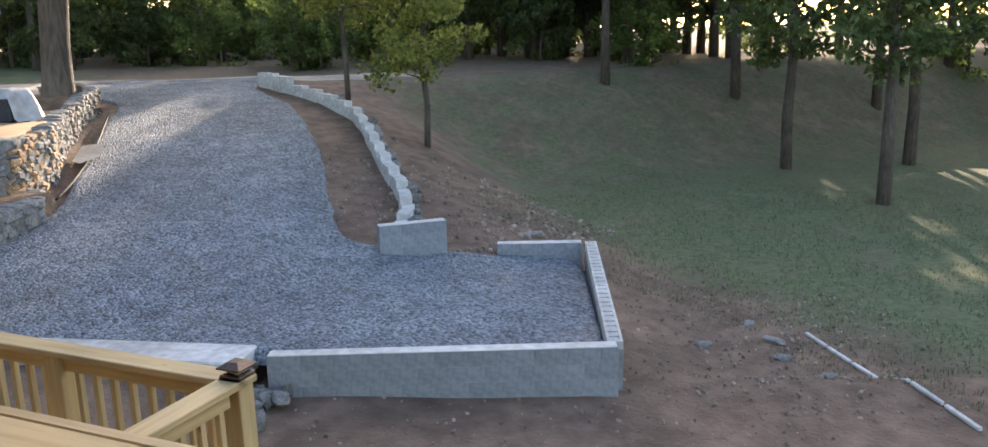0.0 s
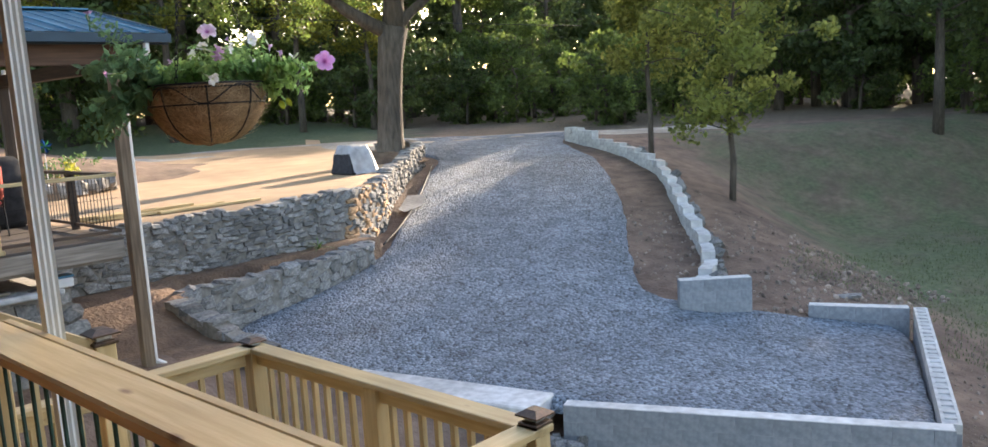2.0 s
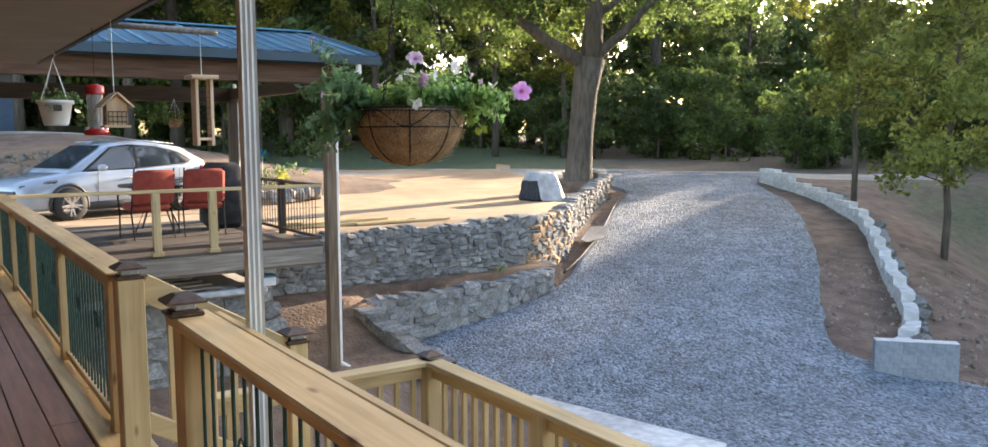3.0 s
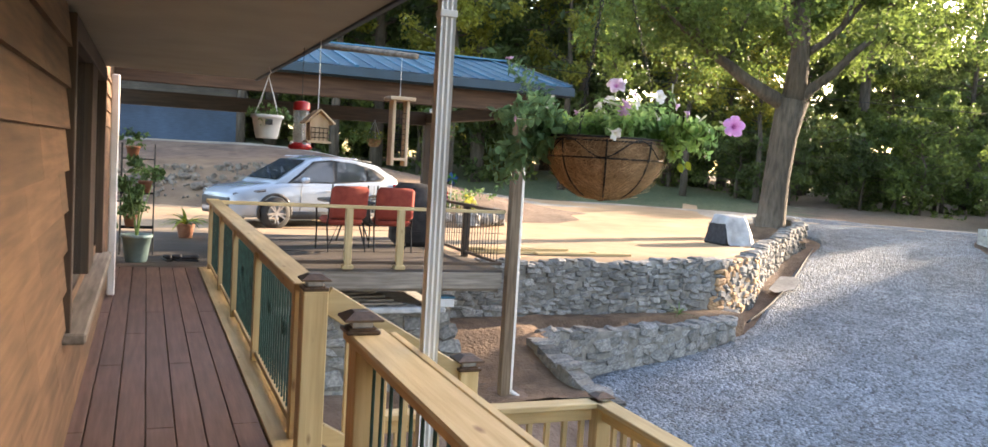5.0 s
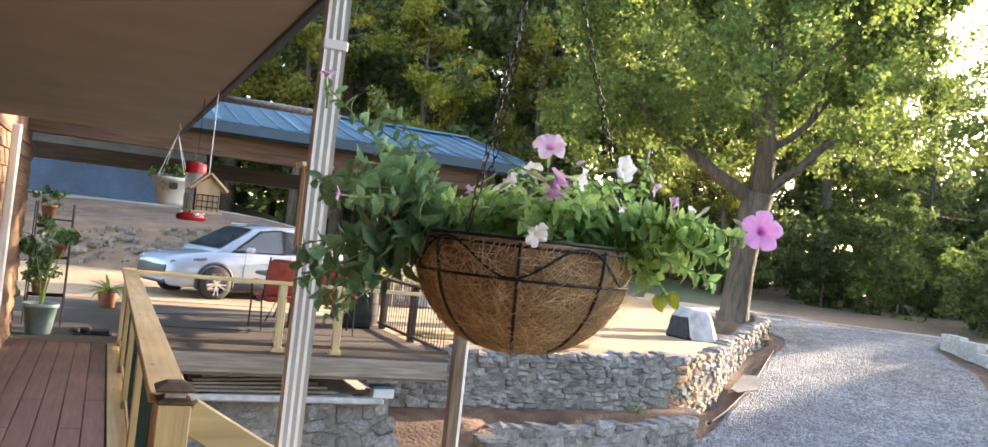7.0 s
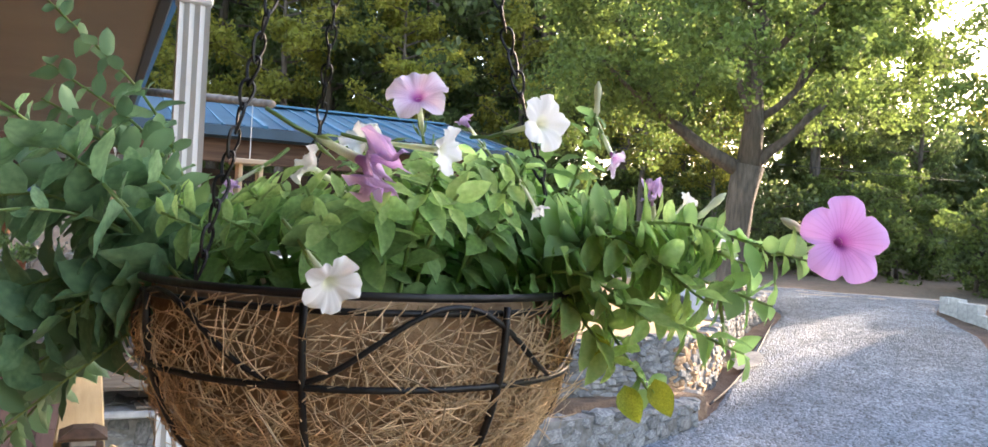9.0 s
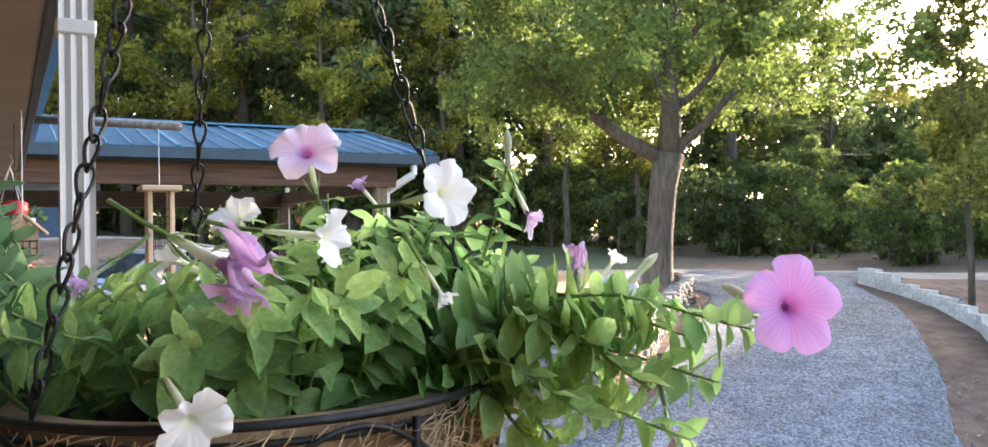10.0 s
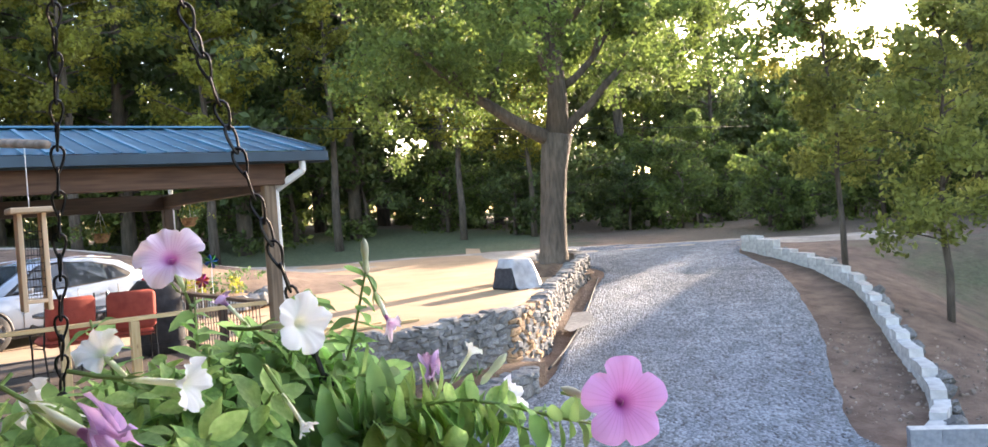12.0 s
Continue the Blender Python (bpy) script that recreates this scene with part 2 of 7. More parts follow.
def ground_z(x, y):
    u, v = 0.6 * x + 0.8 * y, 0.8 * x - 0.6 * y
    z = drive_z(x, y)
    lawn = -3.15 - 0.035 * max(0, v - 8) + 0.05 * max(0, u - 14)
    lawn = min(lawn, -0.1)
    lawn += (z - 0.12 - lawn) * step(21, 29, u)
    # the bank that falls from the block wall and the drive's edge down to the lawn
    edge = float(np.interp(u, [0, 8, 13.0, 16, 19, 22.3, 24.6, 26.7, 29, 40], [3.9, 5.4, 7.3, 7.4, 8.0, 8.9, 8.8, 8.5, 8.0, 7.5]))
    z = z + (lawn - z) * step(edge, edge + 5.0 - 2.0 * step(10, 16, -u + 24), v)
    front = step(-1.1, -0.45, (7.7 - x) * 0.914 + (6.4 - y) * 0.409)
    z += front * (-2.72 - 0.03 * (7 - y) - z) * step(8.4, 6.4, y) * step(-1.0, 1.0, x)
    bank = step(6.6, 5.2, x) * step(9.6, 11.0, y)
    z += bank * (max(z, -1.75) - z)
    # the dirt bank beyond the parked car
    z += 1.6 * step(21.5, 28.0, y + 0.25 * x) * step(16, 6, x + 0.05 * y)
    # the grassy rise beyond the lane
    z += 1.0 * step(36, 48, u) * step(6, -8, v)
    if u > 33 or v < -14:
        z = z + 0.15 * noise.noise(Vector((x * 0.08, y * 0.08, 0)))
    return z + 0.05 * noise.noise(Vector((x * 0.7, y * 0.7, 3)))


def spread(lo, hi, fine_lo, fine_hi, fine):
    out, s = [], fine
    x = fine_lo
    while x < fine_hi:
        out.append(x)
        x += fine
    while x < hi:
        out.append(x)
        s *= 1.17
        x += s
    out.append(hi)
    x, s = fine_lo, fine
    while x > lo:
        s *= 1.17
        x -= s
        out.insert(0, max(x, lo))
    return out


gx, gy = spread(-400, 500, -4, 32, 0.35), spread(-400, 500, -8, 34, 0.35)
ground = sheet("ground", [[(x, y, ground_z(x, y)) for x in gx] for y in gy], dirt_mat)
tagged(ground, "red-brown dirt and thin grass sloping down from the drive", "ground", kind="structure")
grass_at = ground.data.attributes.new("grass", "FLOAT", "POINT")
litter_at = ground.data.attributes.new("litter", "FLOAT", "POINT")
earth_at = ground.data.attributes.new("earth", "FLOAT", "POINT")
for i, vtx in enumerate(ground.data.vertices):
    x, y = vtx.co.x, vtx.co.y
    u, v = 0.6 * x + 0.8 * y, 0.8 * x - 0.6 * y
    far = step(34.8, 36, u) * step(54, 47, u) * step(10, -2, v)
    grass_at.data[i].value = max(step(8.5, 12.5, v) * step(34, 29, u) * (0.75 + 0.25 * step(24, 18, u)), 1.2 * far)
    earth_at.data[i].value = 0.9 * step(20.8, 22.5, y + 0.25 * x) * step(32, 29, y + 0.25 * x) * step(14, 7, x)
    litter_at.data[i].value = step(30, 34, u) * (1 - far)
# grass and leaf litter grow over the dirt where the lawn and the woods are
ground_mat = mat("yard_ground", (0.11, 0.068, 0.046), (0.195, 0.128, 0.09), scale=3.0, rough=0.95, bump=0.9, bscale=14, big=0.4, dist=0.04)
nt = ground_mat.node_tree
pb = nt.nodes["Principled BSDF"]
col = pb.inputs["Base Color"].links[0].from_socket
for attr, ca, cb, sc in (("grass", (0.052, 0.072, 0.03), (0.112, 0.128, 0.058), 7.0), ("litter", (0.07, 0.05, 0.03), (0.15, 0.11, 0.065), 5.0), ("earth", (0.12, 0.074, 0.043), (0.235, 0.155, 0.09), 1.3)):
    at_, nz, rp, nz2, ad, mr, mx = (nt.nodes.new(k) for k in ("ShaderNodeAttribute", "ShaderNodeTexNoise", "ShaderNodeValToRGB", "ShaderNodeTexNoise", "ShaderNodeMath", "ShaderNodeMapRange", "ShaderNodeMix"))
    tc = nt.nodes.new("ShaderNodeTexCoord")
    at_.attribute_name = attr
    nz.inputs["Scale"].default_value, nz2.inputs["Scale"].default_value = sc, 0.9
    nz2.inputs["Detail"].default_value = 8
    nt.links.new(tc.outputs["Object"], nz.inputs["Vector"])
    nt.links.new(tc.outputs["Object"], nz2.inputs["Vector"])
    rp.color_ramp.elements[0].position, rp.color_ramp.elements[1].position = 0.3, 0.7
    rp.color_ramp.elements[0].color, rp.color_ramp.elements[1].color = (*ca, 1), (*cb, 1)
    nt.links.new(nz.outputs[0], rp.inputs[0])
    ad.operation = "ADD"
    nt.links.new(at_.outputs["Fac"], ad.inputs[0])
    nt.links.new(nz2.outputs[0], ad.inputs[1])
    mr.inputs[1].default_value, mr.inputs[2].default_value = 0.95, 1.5
    nt.links.new(ad.outputs[0], mr.inputs[0])
    mx.data_type = "RGBA"
    nt.links.new(mr.outputs[0], mx.inputs[0])
    nt.links.new(col, mx.inputs[6])
    nt.links.new(rp.outputs[0], mx.inputs[7])
    col = mx.outputs[2]
nt.links.new(col, pb.inputs["Base Color"])
ground.data.materials[0] = ground_mat

# gravel drive: a sheet between its two edges, from the block walls up to the road
left_edge = smooth_line([(9.4, 2.7, 0), (8.6, 4.5, 0), (7.85, 6.4, 0), (7.2, 9.0, 0), (6.6, 11.2, 0), (6.75, 12.4, 0), (8.0, 12.95, 0), (10.7, 13.6, 0), (12.5, 14.92, 0), (14.25, 16.4, 0), (16.3, 18.1, 0), (18.3, 19.8, 0), (18.9, 22.8, 0), (21.5, 27.5, 0)], 90)
right_edge = smooth_line([(9.7, 2.75, 0), (11.8, 3.55, 0), (14.1, 4.55, 0), (13.6, 5.9, 0), (12.9, 7.0, 0), (12.6, 8.0, 0), (13.2, 8.9, 0), (14.5, 9.9, 0), (17.5, 12.2, 0), (20.5, 15.0, 0), (23.2, 18.5, 0), (27.0, 20.0, 0)], 90)
rows_ = []
for a, b in zip(left_edge, right_edge):
    rows_.append([])
    for j in range(41):
        p = a.lerp(b, j / 40)
        p.x += 0.06 * noise.noise(Vector((p.x * 3, p.y * 3, 1)))
        p.y += 0.06 * noise.noise(Vector((p.x * 3, p.y * 3, 7)))
        lift = 0.07 if 0 < j < 40 else -0.08
        rows_[-1].append((p.x, p.y, max(drive_z(p.x, p.y), ground_z(p.x, p.y) if 6 < j < 34 else -9) + lift + 0.02 * noise.noise(Vector((p.x, p.y, 0))) * 2))
drive = sheet("road", rows_, gravel_mat)
tagged(drive, "blue-grey crushed gravel drive climbing to the road", "drive", kind="structure")

# sandy parking pad held up by the stone walls
PAD_Z = -0.2
pad_edge = [(-30, 12.6), (4.0, 13.95), (6.3, 14.0), (8.5, 14.1), (10.0, 14.3), (11.0, 14.5), (12.4, 15.3), (14.0, 16.9), (15.6, 18.3), (17.2, 19.35), (17.4, 20.5), (17.6, 22.5), (18.6, 26.0), (21.0, 29.5)]
rows_ = []
for i in range(81):
    p = line_at([(*q, 0) for q in pad_edge], i / 80)
    rows_.append([])
    for j in range(25):
        s = (j / 24) ** 1.5
        y = p.y + 0.05 + s * (max(p.y + 1.0, 42 - 0.75 * max(p.x, -10)) - p.y)
        z = PAD_Z + 0.012 * noise.noise(Vector((p.x * 0.5, y * 0.5, 0))) + 0.035 * max(0, 0.6 * p.x + 0.8 * y - 25)
        rows_[-1].append((p.x, y, z if j else z - 0.15))
pad = sheet("pavement", rows_, sand_mat)
tagged(pad, "tan sandy parking pad", "paving", kind="structure")
# road along the woods at the head of the drive
rows_ = []
for i in range(60):
    v = -74 + i * 1.5
    rows_.append([(0.6 * u + 0.8 * v, 0.8 * u - 0.6 * v, ground_z(0.6 * u + 0.8 * v, 0.8 * u - 0.6 * v) + (0.07 if u not in (30.0, 35.2) else -0.15)) for u in (30.0, 31.3, 32.6, 33.9, 35.2)])
road_far = sheet("road_far", rows_, mat("pale_road_gravel", (0.30, 0.26, 0.21), (0.42, 0.37, 0.30), scale=8, rough=0.95, bump=0.4))
tagged(road_far, "pale gravel lane along the woods", "road", kind="structure")

# ---- stone retaining walls ----
def stone_mesh(seed, flat=1.0):
    r = random.Random(seed)
    bm = bmesh.new()
    v = bmesh.ops.create_cube(bm, size=1.0)["verts"]
    bmesh.ops.bevel(bm, geom=list(bm.edges), offset=0.22, segments=1, affect="EDGES")
    for w in bm.verts:
        w.co += Vector((r.uniform(-1, 1), 0.5 * r.uniform(-1, 1), r.uniform(-1, 1))) * 0.13
    me = bpy.data.meshes.new("stone")
    bm.to_mesh(me)
    bm.free()
    return me


STONES = [stone_mesh(i) for i in range(9)]
for s_ in STONES:
    s_.materials.append(stone_mat)
RUST = [s_.copy() for s_ in STONES[:4]]
for s_ in RUST:
    s_.materials[0] = rust_stone


def stone_wall(name, line, top, base, label, course=0.13, length=0.27, rust=None, thick=0.32, limit=300, tilt=0.12, proud=0.025, seed=1):
    """A rubble wall along line (its seen face); top and base give heights by share of length. Stones are children on a mortar core, laid column by column in broken courses."""
    pts = [Vector((*p, 0)) for p in line]
    total = sum((b - a).length for a, b in zip(pts, pts[1:]))
    n = max(8, int(total / 0.3))
    bm = bmesh.new()
    ring = []

    def across(t):
        d = (line_at(pts, min(1, t + 0.01)) - line_at(pts, max(0, t - 0.01))).normalized()
        return d, Vector((-d.y, d.x, 0))

    for i in range(n + 1):
        t = i / n
        p, (d, inn) = line_at(pts, t), across(t)
        ring.append([bm.verts.new((p + inn * o) + Vector((0, 0, z))) for o, z in ((proud, base(t) - 0.4), (proud, top(t) - 0.03), (thick, top(t) - 0.03), (thick, base(t) - 0.4))])
    for a, b in zip(ring, ring[1:]):
        for k in range(4):
            bm.faces.new((a[k], b[k], b[(k + 1) % 4], a[(k + 1) % 4]))
    bm.faces.new(ring[0])
    bm.faces.new(ring[-1][::-1])
    bmesh.ops.recalc_face_normals(bm, faces=bm.faces[:])
    wall = part(name, bm, mortar)
    tagged(wall, label, "stone wall", kind="structure")
    r = random.Random(seed)
    laid = []
    s = 0.0
    while s < total:
        step_ = length * r.uniform(0.75, 1.25)
        t = min(1.0, s / total)
        z = base(t) - 0.05 - r.uniform(0, course)
        while z < top(t) - 0.02:
            h = course * r.uniform(0.5, 1.5)
            if z + h > top(t) - 0.04:
                h = max(0.04, top(t) + r.uniform(-0.015, 0.02) - z)
            w = step_ * r.uniform(0.7, 1.45)
            tt = min(1, max(0, (s + r.uniform(-0.5, 0.5) * step_ * 1.2) / total))
            p, (d, inn) = line_at(pts, tt), across(tt)
            rusty = rust and rust[0] < tt < rust[1] and r.random() < 0.45
            capped = z + h > top(t) - 0.06
            depth = thick * 1.15 if capped else 0.2
            roll = r.uniform(-tilt, tilt) * (0.4 if capped else 1.0)
            laid.append((r.choice(RUST if rusty else STONES), Matrix.LocRotScale(p + inn * (depth / 2 - 0.015 + r.uniform(-0.02, 0.02)) + Vector((0, 0, z + h / 2 + r.uniform(-0.01, 0.01))), Euler((r.uniform(-0.1, 0.1), roll, math.atan2(d.y, d.x) + r.uniform(-0.1, 0.1))), Vector((w * 1.02, depth, h * 1.06)))))
            z += h * 0.98
        s += step_
    for me, m in laid[:limit]:
        ob = new("stone", me)
        ob.parent, ob.matrix_basis = wall, m
    vs, fs = [], []
    for me, m in laid[limit:]:
        o = len(vs)
        vs += [tuple(m @ v.co) for v in me.vertices]
        fs += [tuple(o + i for i in p.vertices) for p in me.polygons]
    if vs:
        me = bpy.data.meshes.new("stonework")
        me.from_pydata(vs, [], fs)
        me.materials.append(stone_rest)
        ob = new("stonework", me)
        ob.parent = wall
        tagged(ob, kind="stuff")
    return wall


stone_rest = mat("field_stone_joined", (0.115, 0.112, 0.107), (0.26, 0.25, 0.232), scale=7, rough=0.9, bump=0.5, bscale=22, island=0.38, big=0.3)
stone_wall("wall_upper_front", [(3.4, 13.85), (6.3, 13.9), (8.5, 14.0), (10.05, 14.2)], lambda t: -0.22 + 0.03 * math.sin(t * 23), lambda t: -1.3, "grey rubble stone retaining wall below the sandy pad", course=0.095, length=0.21, seed=3)
stone_wall("wall_upper_curve", [(9.9, 14.15), (10.9, 14.3), (12.4, 15.15), (14.0, 16.7), (15.75, 18.1), (17.35, 19.15), (17.95, 20.4), (17.7, 21.6)], lambda t: -0.2 + 0.52 * step(0.3, 0.9, t) + 0.03 * math.sin(t * 31), lambda t: -1.6 + 1.05 * t, "curved rubble stone wall with rusty stones round the oak", course=0.115, length=0.22, rust=(0.06, 0.3), tilt=0.4, seed=5)
stone_wall("wall_lower", [(6.2, 12.5), (7.9, 12.7), (9.3, 12.9), (10.5, 13.3), (11.2, 14.1)], lambda t: -1.2 + 0.02 * math.sin(t * 20), lambda t: -1.98 + 0.35 * t, "low grey stone wall along the gravel drive", course=0.165, length=0.25, tilt=0.45, proud=0.012, seed=7)
stone_wall("wall_rubble_end", [(6.55, 10.7), (6.3, 11.6), (6.15, 12.55)], lambda t: -1.8 + 0.6 * t + 0.05 * math.sin(t * 17), lambda t: -2.1, "crumbled end of the low stone wall", course=0.14, length=0.22, tilt=0.5, seed=9)
# mound of leaf litter round the oak inside the wall
mound = sheet("ground_mound", [[(16.5 + 1.25 * j / 8 * math.cos(i * 0.2618), 19.9 + 1.25 * j / 8 * math.sin(i * 0.2618), PAD_Z - 0.03 + 0.4 * (1 - (j / 8) ** 2) * (1 + 0.25 * noise.noise(Vector((math.cos(i * 0.2618) * j * 0.4, math.sin(i * 0.2618) * j * 0.4, 0))))) for j in range(9)] for i in range(25)], dirt_mat)
tagged(mound, "mound of brown dirt and leaf litter round the oak", "mound", kind="structure")
# dirt bed between the two stone walls
bed = sheet("bed", [[(3.0 + i * 0.4, 10.6 + j * 0.3 + 0.02 * i, (-1.2 if j * 0.3 > 1.95 - 0.02 * i else -1.75 + 0.45 * step(0.6, 2.2, j * 0.3)) + 0.06 * noise.noise(Vector((i * 0.6, j * 0.6, 0))) - (1.5 if 3.0 + i * 0.4 > 6.2 and j * 0.3 < 2.3 + 0.02 * i else 0)) for i in range(21)] for j in range(13)], dirt_mat)
tagged(bed, "red-brown dirt bed between the stone walls", "planting bed", kind="structure")

# ---- concrete block walls ----
def block_mesh(hollow):
    bm = bmesh.new()
    box(bm, (-0.1985, -0.097, -0.098), (0.1985, 0.097, 0.098))
    if hollow:
        topf = [f for f in bm.faces if f.normal.z > 0.9]
        bmesh.ops.delete(bm, geom=topf, context="FACES")
        xs, ys = (-0.1985, -0.16, -0.02, 0.02, 0.16, 0.1985), (-0.097, -0.062, 0.062, 0.097)
        g = [[bm.verts.new((x, y, 0.098)) for x in xs] for y in ys]
        for j in range(3):
            for i in range(5):
                if j == 1 and i in (1, 3):
                    c = (g[1][i], g[1][i + 1], g[2][i + 1], g[2][i])
                    low = [bm.verts.new(v.co - Vector((0, 0, 0.018))) for v in c]
                    for k in range(4):
                        bm.faces.new((c[k], c[(k + 1) % 4], low[(k + 1) % 4], low[k]))
                    bm.faces.new(low)
                else:
                    bm.faces.new((g[j][i], g[j][i + 1], g[j + 1][i + 1], g[j + 1][i]))
    else:
        bmesh.ops.bevel(bm, geom=list(bm.edges), offset=0.003, segments=1, affect="EDGES")
    bmesh.ops.recalc_face_normals(bm, faces=bm.faces[:])
    me = bpy.data.meshes.new("block")
    bm.to_mesh(me)
    bm.free()
    me.materials.append(block_mat)
    return me


SOLID, HOLLOW = block_mesh(False), block_mesh(True)
pale_block = mat("pale_wall_block", (0.44, 0.43, 0.41), (0.62, 0.61, 0.58), scale=8, rough=0.9, bump=0.5, bscale=40, vary=0.12, big=0.25)
# side wall's top course paler: sky light on its top put into the colour
HOLLOW.materials[0] = pale_block


def block_wall(name, a, b, top, courses, label, hollow=False):
    a, b = Vector((*a, 0)), Vector((*b, 0))
    d = (b - a).normalized()
    n = (b - a).length
    ang = math.atan2(d.y, d.x)
    bm = bmesh.new()
    beam(bm, a + Vector((0, 0, top - courses * 0.1 - 0.06)), b + Vector((0, 0, top - courses * 0.1 - 0.06)), 0.189, courses * 0.2 - 0.1)
    wall = part(name, bm, block_core)
    tagged(wall, label, "block wall", kind="structure")
    # pale mortar strip; its tone stands in for skylight on the wall top
    if not hollow:
        bm = bmesh.new()
        beam(bm, a + d * 0.01 + Vector((0, 0, top + 0.004)), b - d * 0.01 + Vector((0, 0, top + 0.004)), 0.185, 0.012, 0.003)
        part("mortar_top", bm, pale_block, wall)
    for c in range(courses):
        s = 0.2 if c % 2 == 0 else 0.0
        while s < n + 0.05:
            lo, hi = max(0, s - 0.2), min(n, s + 0.2)
            if hi - lo > 0.06:
                ob = new("block", HOLLOW if hollow and c == 0 else SOLID)
                ob.parent = wall
                p = a + d * ((lo + hi) / 2)
                ob.matrix_basis = Matrix.LocRotScale((p.x, p.y, top - 0.1 - 0.2 * c), Euler((0, 0, ang + rnd.uniform(-0.008, 0.008))), Vector(((hi - lo) / 0.4, 1, 1)))
            s += 0.4
    return wall


block_wall("wall_block_front", (7.8, 6.4), (9.5, 2.55), -2.21, 4, "grey concrete block retaining wall holding the gravel")
block_wall("wall_block_side", (9.58, 2.6), (14.3, 4.36), -2.2, 4, "grey concrete block wall with open cores on top", hollow=True)
block_wall("wall_block_far", (14.22, 4.5), (13.66, 5.9), -2.2, 3, "short grey concrete block wall")
block_wall("wall_block_end", (12.25, 7.5), (13.05, 6.62), -1.68, 6, "stub of grey concrete block wall beside the drive")

# stepped block wall that climbs beside the drive
step_line = smooth_line([(12.6, 7.45, 0), (13.9, 7.85, 0), (15.3, 8.75, 0), (16.2, 9.55, 0), (17.7, 10.75, 0), (20.2, 12.8, 0), (21.5, 14.6, 0), (22.5, 16.5, 0), (23.4, 18.5, 0)], 60)
bm = bmesh.new()
for a, b in zip(step_line, step_line[1:]):
    t = step_line.index(a) / 60
    z = drive_z(a.x, a.y) + 0.06
    beam(bm, a + Vector((0, 0, z - 0.25)), b + Vector((0, 0, z - 0.25)), 0.17, 0.6)
step_wall = part("wall_stepped", bm, block_core)
tagged(step_wall, "pale block retaining wall stepping up beside the gravel drive", "block wall", kind="structure")
STEP = SOLID.copy()
STEP.materials[0] = pale_block
rs_ = random.Random(3)
total = sum((b - a).length for a, b in zip(step_line, step_line[1:]))
n_steps = 17
for i in range(n_steps):
    for half in (0.25, 0.75):
        t = (i + half) / n_steps
        p, q = line_at(step_line, t), line_at(step_line, min(1, t + 0.01)) - line_at(step_line, max(0, t - 0.01))
        mid = line_at(step_line, (i + 0.5) / n_steps)
        top = drive_z(mid.x, mid.y) + (0.34 if i < n_steps - 2 else 0.5)
        ang = math.atan2(q.y, q.x)
        for c in range(3):
            ob = new("block", STEP)
            ob.parent = step_wall
            ob.matrix_basis = Matrix.LocRotScale((p.x + rs_.uniform(-0.02, 0.02), p.y + rs_.uniform(-0.02, 0.02), top - 0.1 - 0.2 * c + rs_.uniform(-0.01, 0.01)), Euler((rs_.uniform(-0.03, 0.03), rs_.uniform(-0.03, 0.03), ang + rs_.uniform(-0.06, 0.06))), Vector((total / n_steps / 2 / 0.4 * 1.02, 1.25, 1)))
    # mortar and broken stone left along the outer side
    for k in range(4 if i < 9 else 2):
        t = (i + rs_.random()) / n_steps
        p, q = line_at(step_line, t), (line_at(step_line, min(1, t + 0.01)) - line_at(step_line, max(0, t - 0.01))).normalized()
        ob = new("rubble", rs_.choice(STONES))
        ob.parent = step_wall
        s = rs_.uniform(0.12, 0.24)
        ob.matrix_basis = Matrix.LocRotScale((p.x + q.y * 0.2, p.y - q.x * 0.2, drive_z(p.x, p.y) + rs_.uniform(0.1, 0.26)), Euler((rs_.uniform(-1, 1), rs_.uniform(-1, 1), rs_.uniform(0, 6))), Vector((s * 1.3, s, s * 0.8)))
bm = bmesh.new()
beam(bm, (13.28, 6.5, -2.6), (13.6, 5.98, -2.6), 0.2, 0.3)
sill = part("wall_sill", bm, concrete)
tagged(sill, "low concrete sill between the block walls", "sill", kind="structure")
bm = bmesh.new()
beam(bm, (7.68, 6.62, -2.34), (6.95, 9.5, -2.34), 0.62, 0.3, 0.02)
slab2 = part("pavement_slab", bm, concrete)
tagged(slab2, "pale concrete slab edging the gravel", "slab", kind="structure")

# ---- porch floor ----
X_WALL, X_RAIL, Y0, Y1 = -0.2, 0.9, -3.0, 11.1
bm = bmesh.new()
box(bm, (X_WALL, Y0, -0.28), (0.98, Y1, -0.035))
porch = part("floor", bm, dark_wood["y"])
tagged(porch, "porch deck of reddish-brown boards", "floor", kind="structure")
BREAKS = [[-3.0, 0.9, 4.9, 8.2, 11.1], [-3.0, 2.4, 6.3, 11.1], [-3.0, 3.6, 7.3, 11.1]]
for i in range(7):
    cuts = BREAKS[i % 3]
    for a, b in zip(cuts, cuts[1:]):
        bm = bmesh.new()
        box(bm, (-0.187 + 0.1445 * i - 0.0675, a + 0.002, -0.032), (-0.187 + 0.1445 * i + 0.0675 + 0.003, b - 0.002, 0.0), 0.003)
        part("plank", bm, board_mat, porch)
bm = bmesh.new()
box(bm, (0.765, Y0, -0.034), (1.0, 3.3, 0.004), 0.004)
part("edge_board", bm, pine["y"], porch)
bm = bmesh.new()
box(bm, (0.765, 4.25, -0.034), (1.0, Y1, 0.004), 0.004)
part("edge_board", bm, pine["y"], porch)
bm = bmesh.new()
box(bm, (0.965, Y0, -0.27), (1.0, Y1, -0.036), 0.004)
part("fascia", bm, pine["y"], porch)

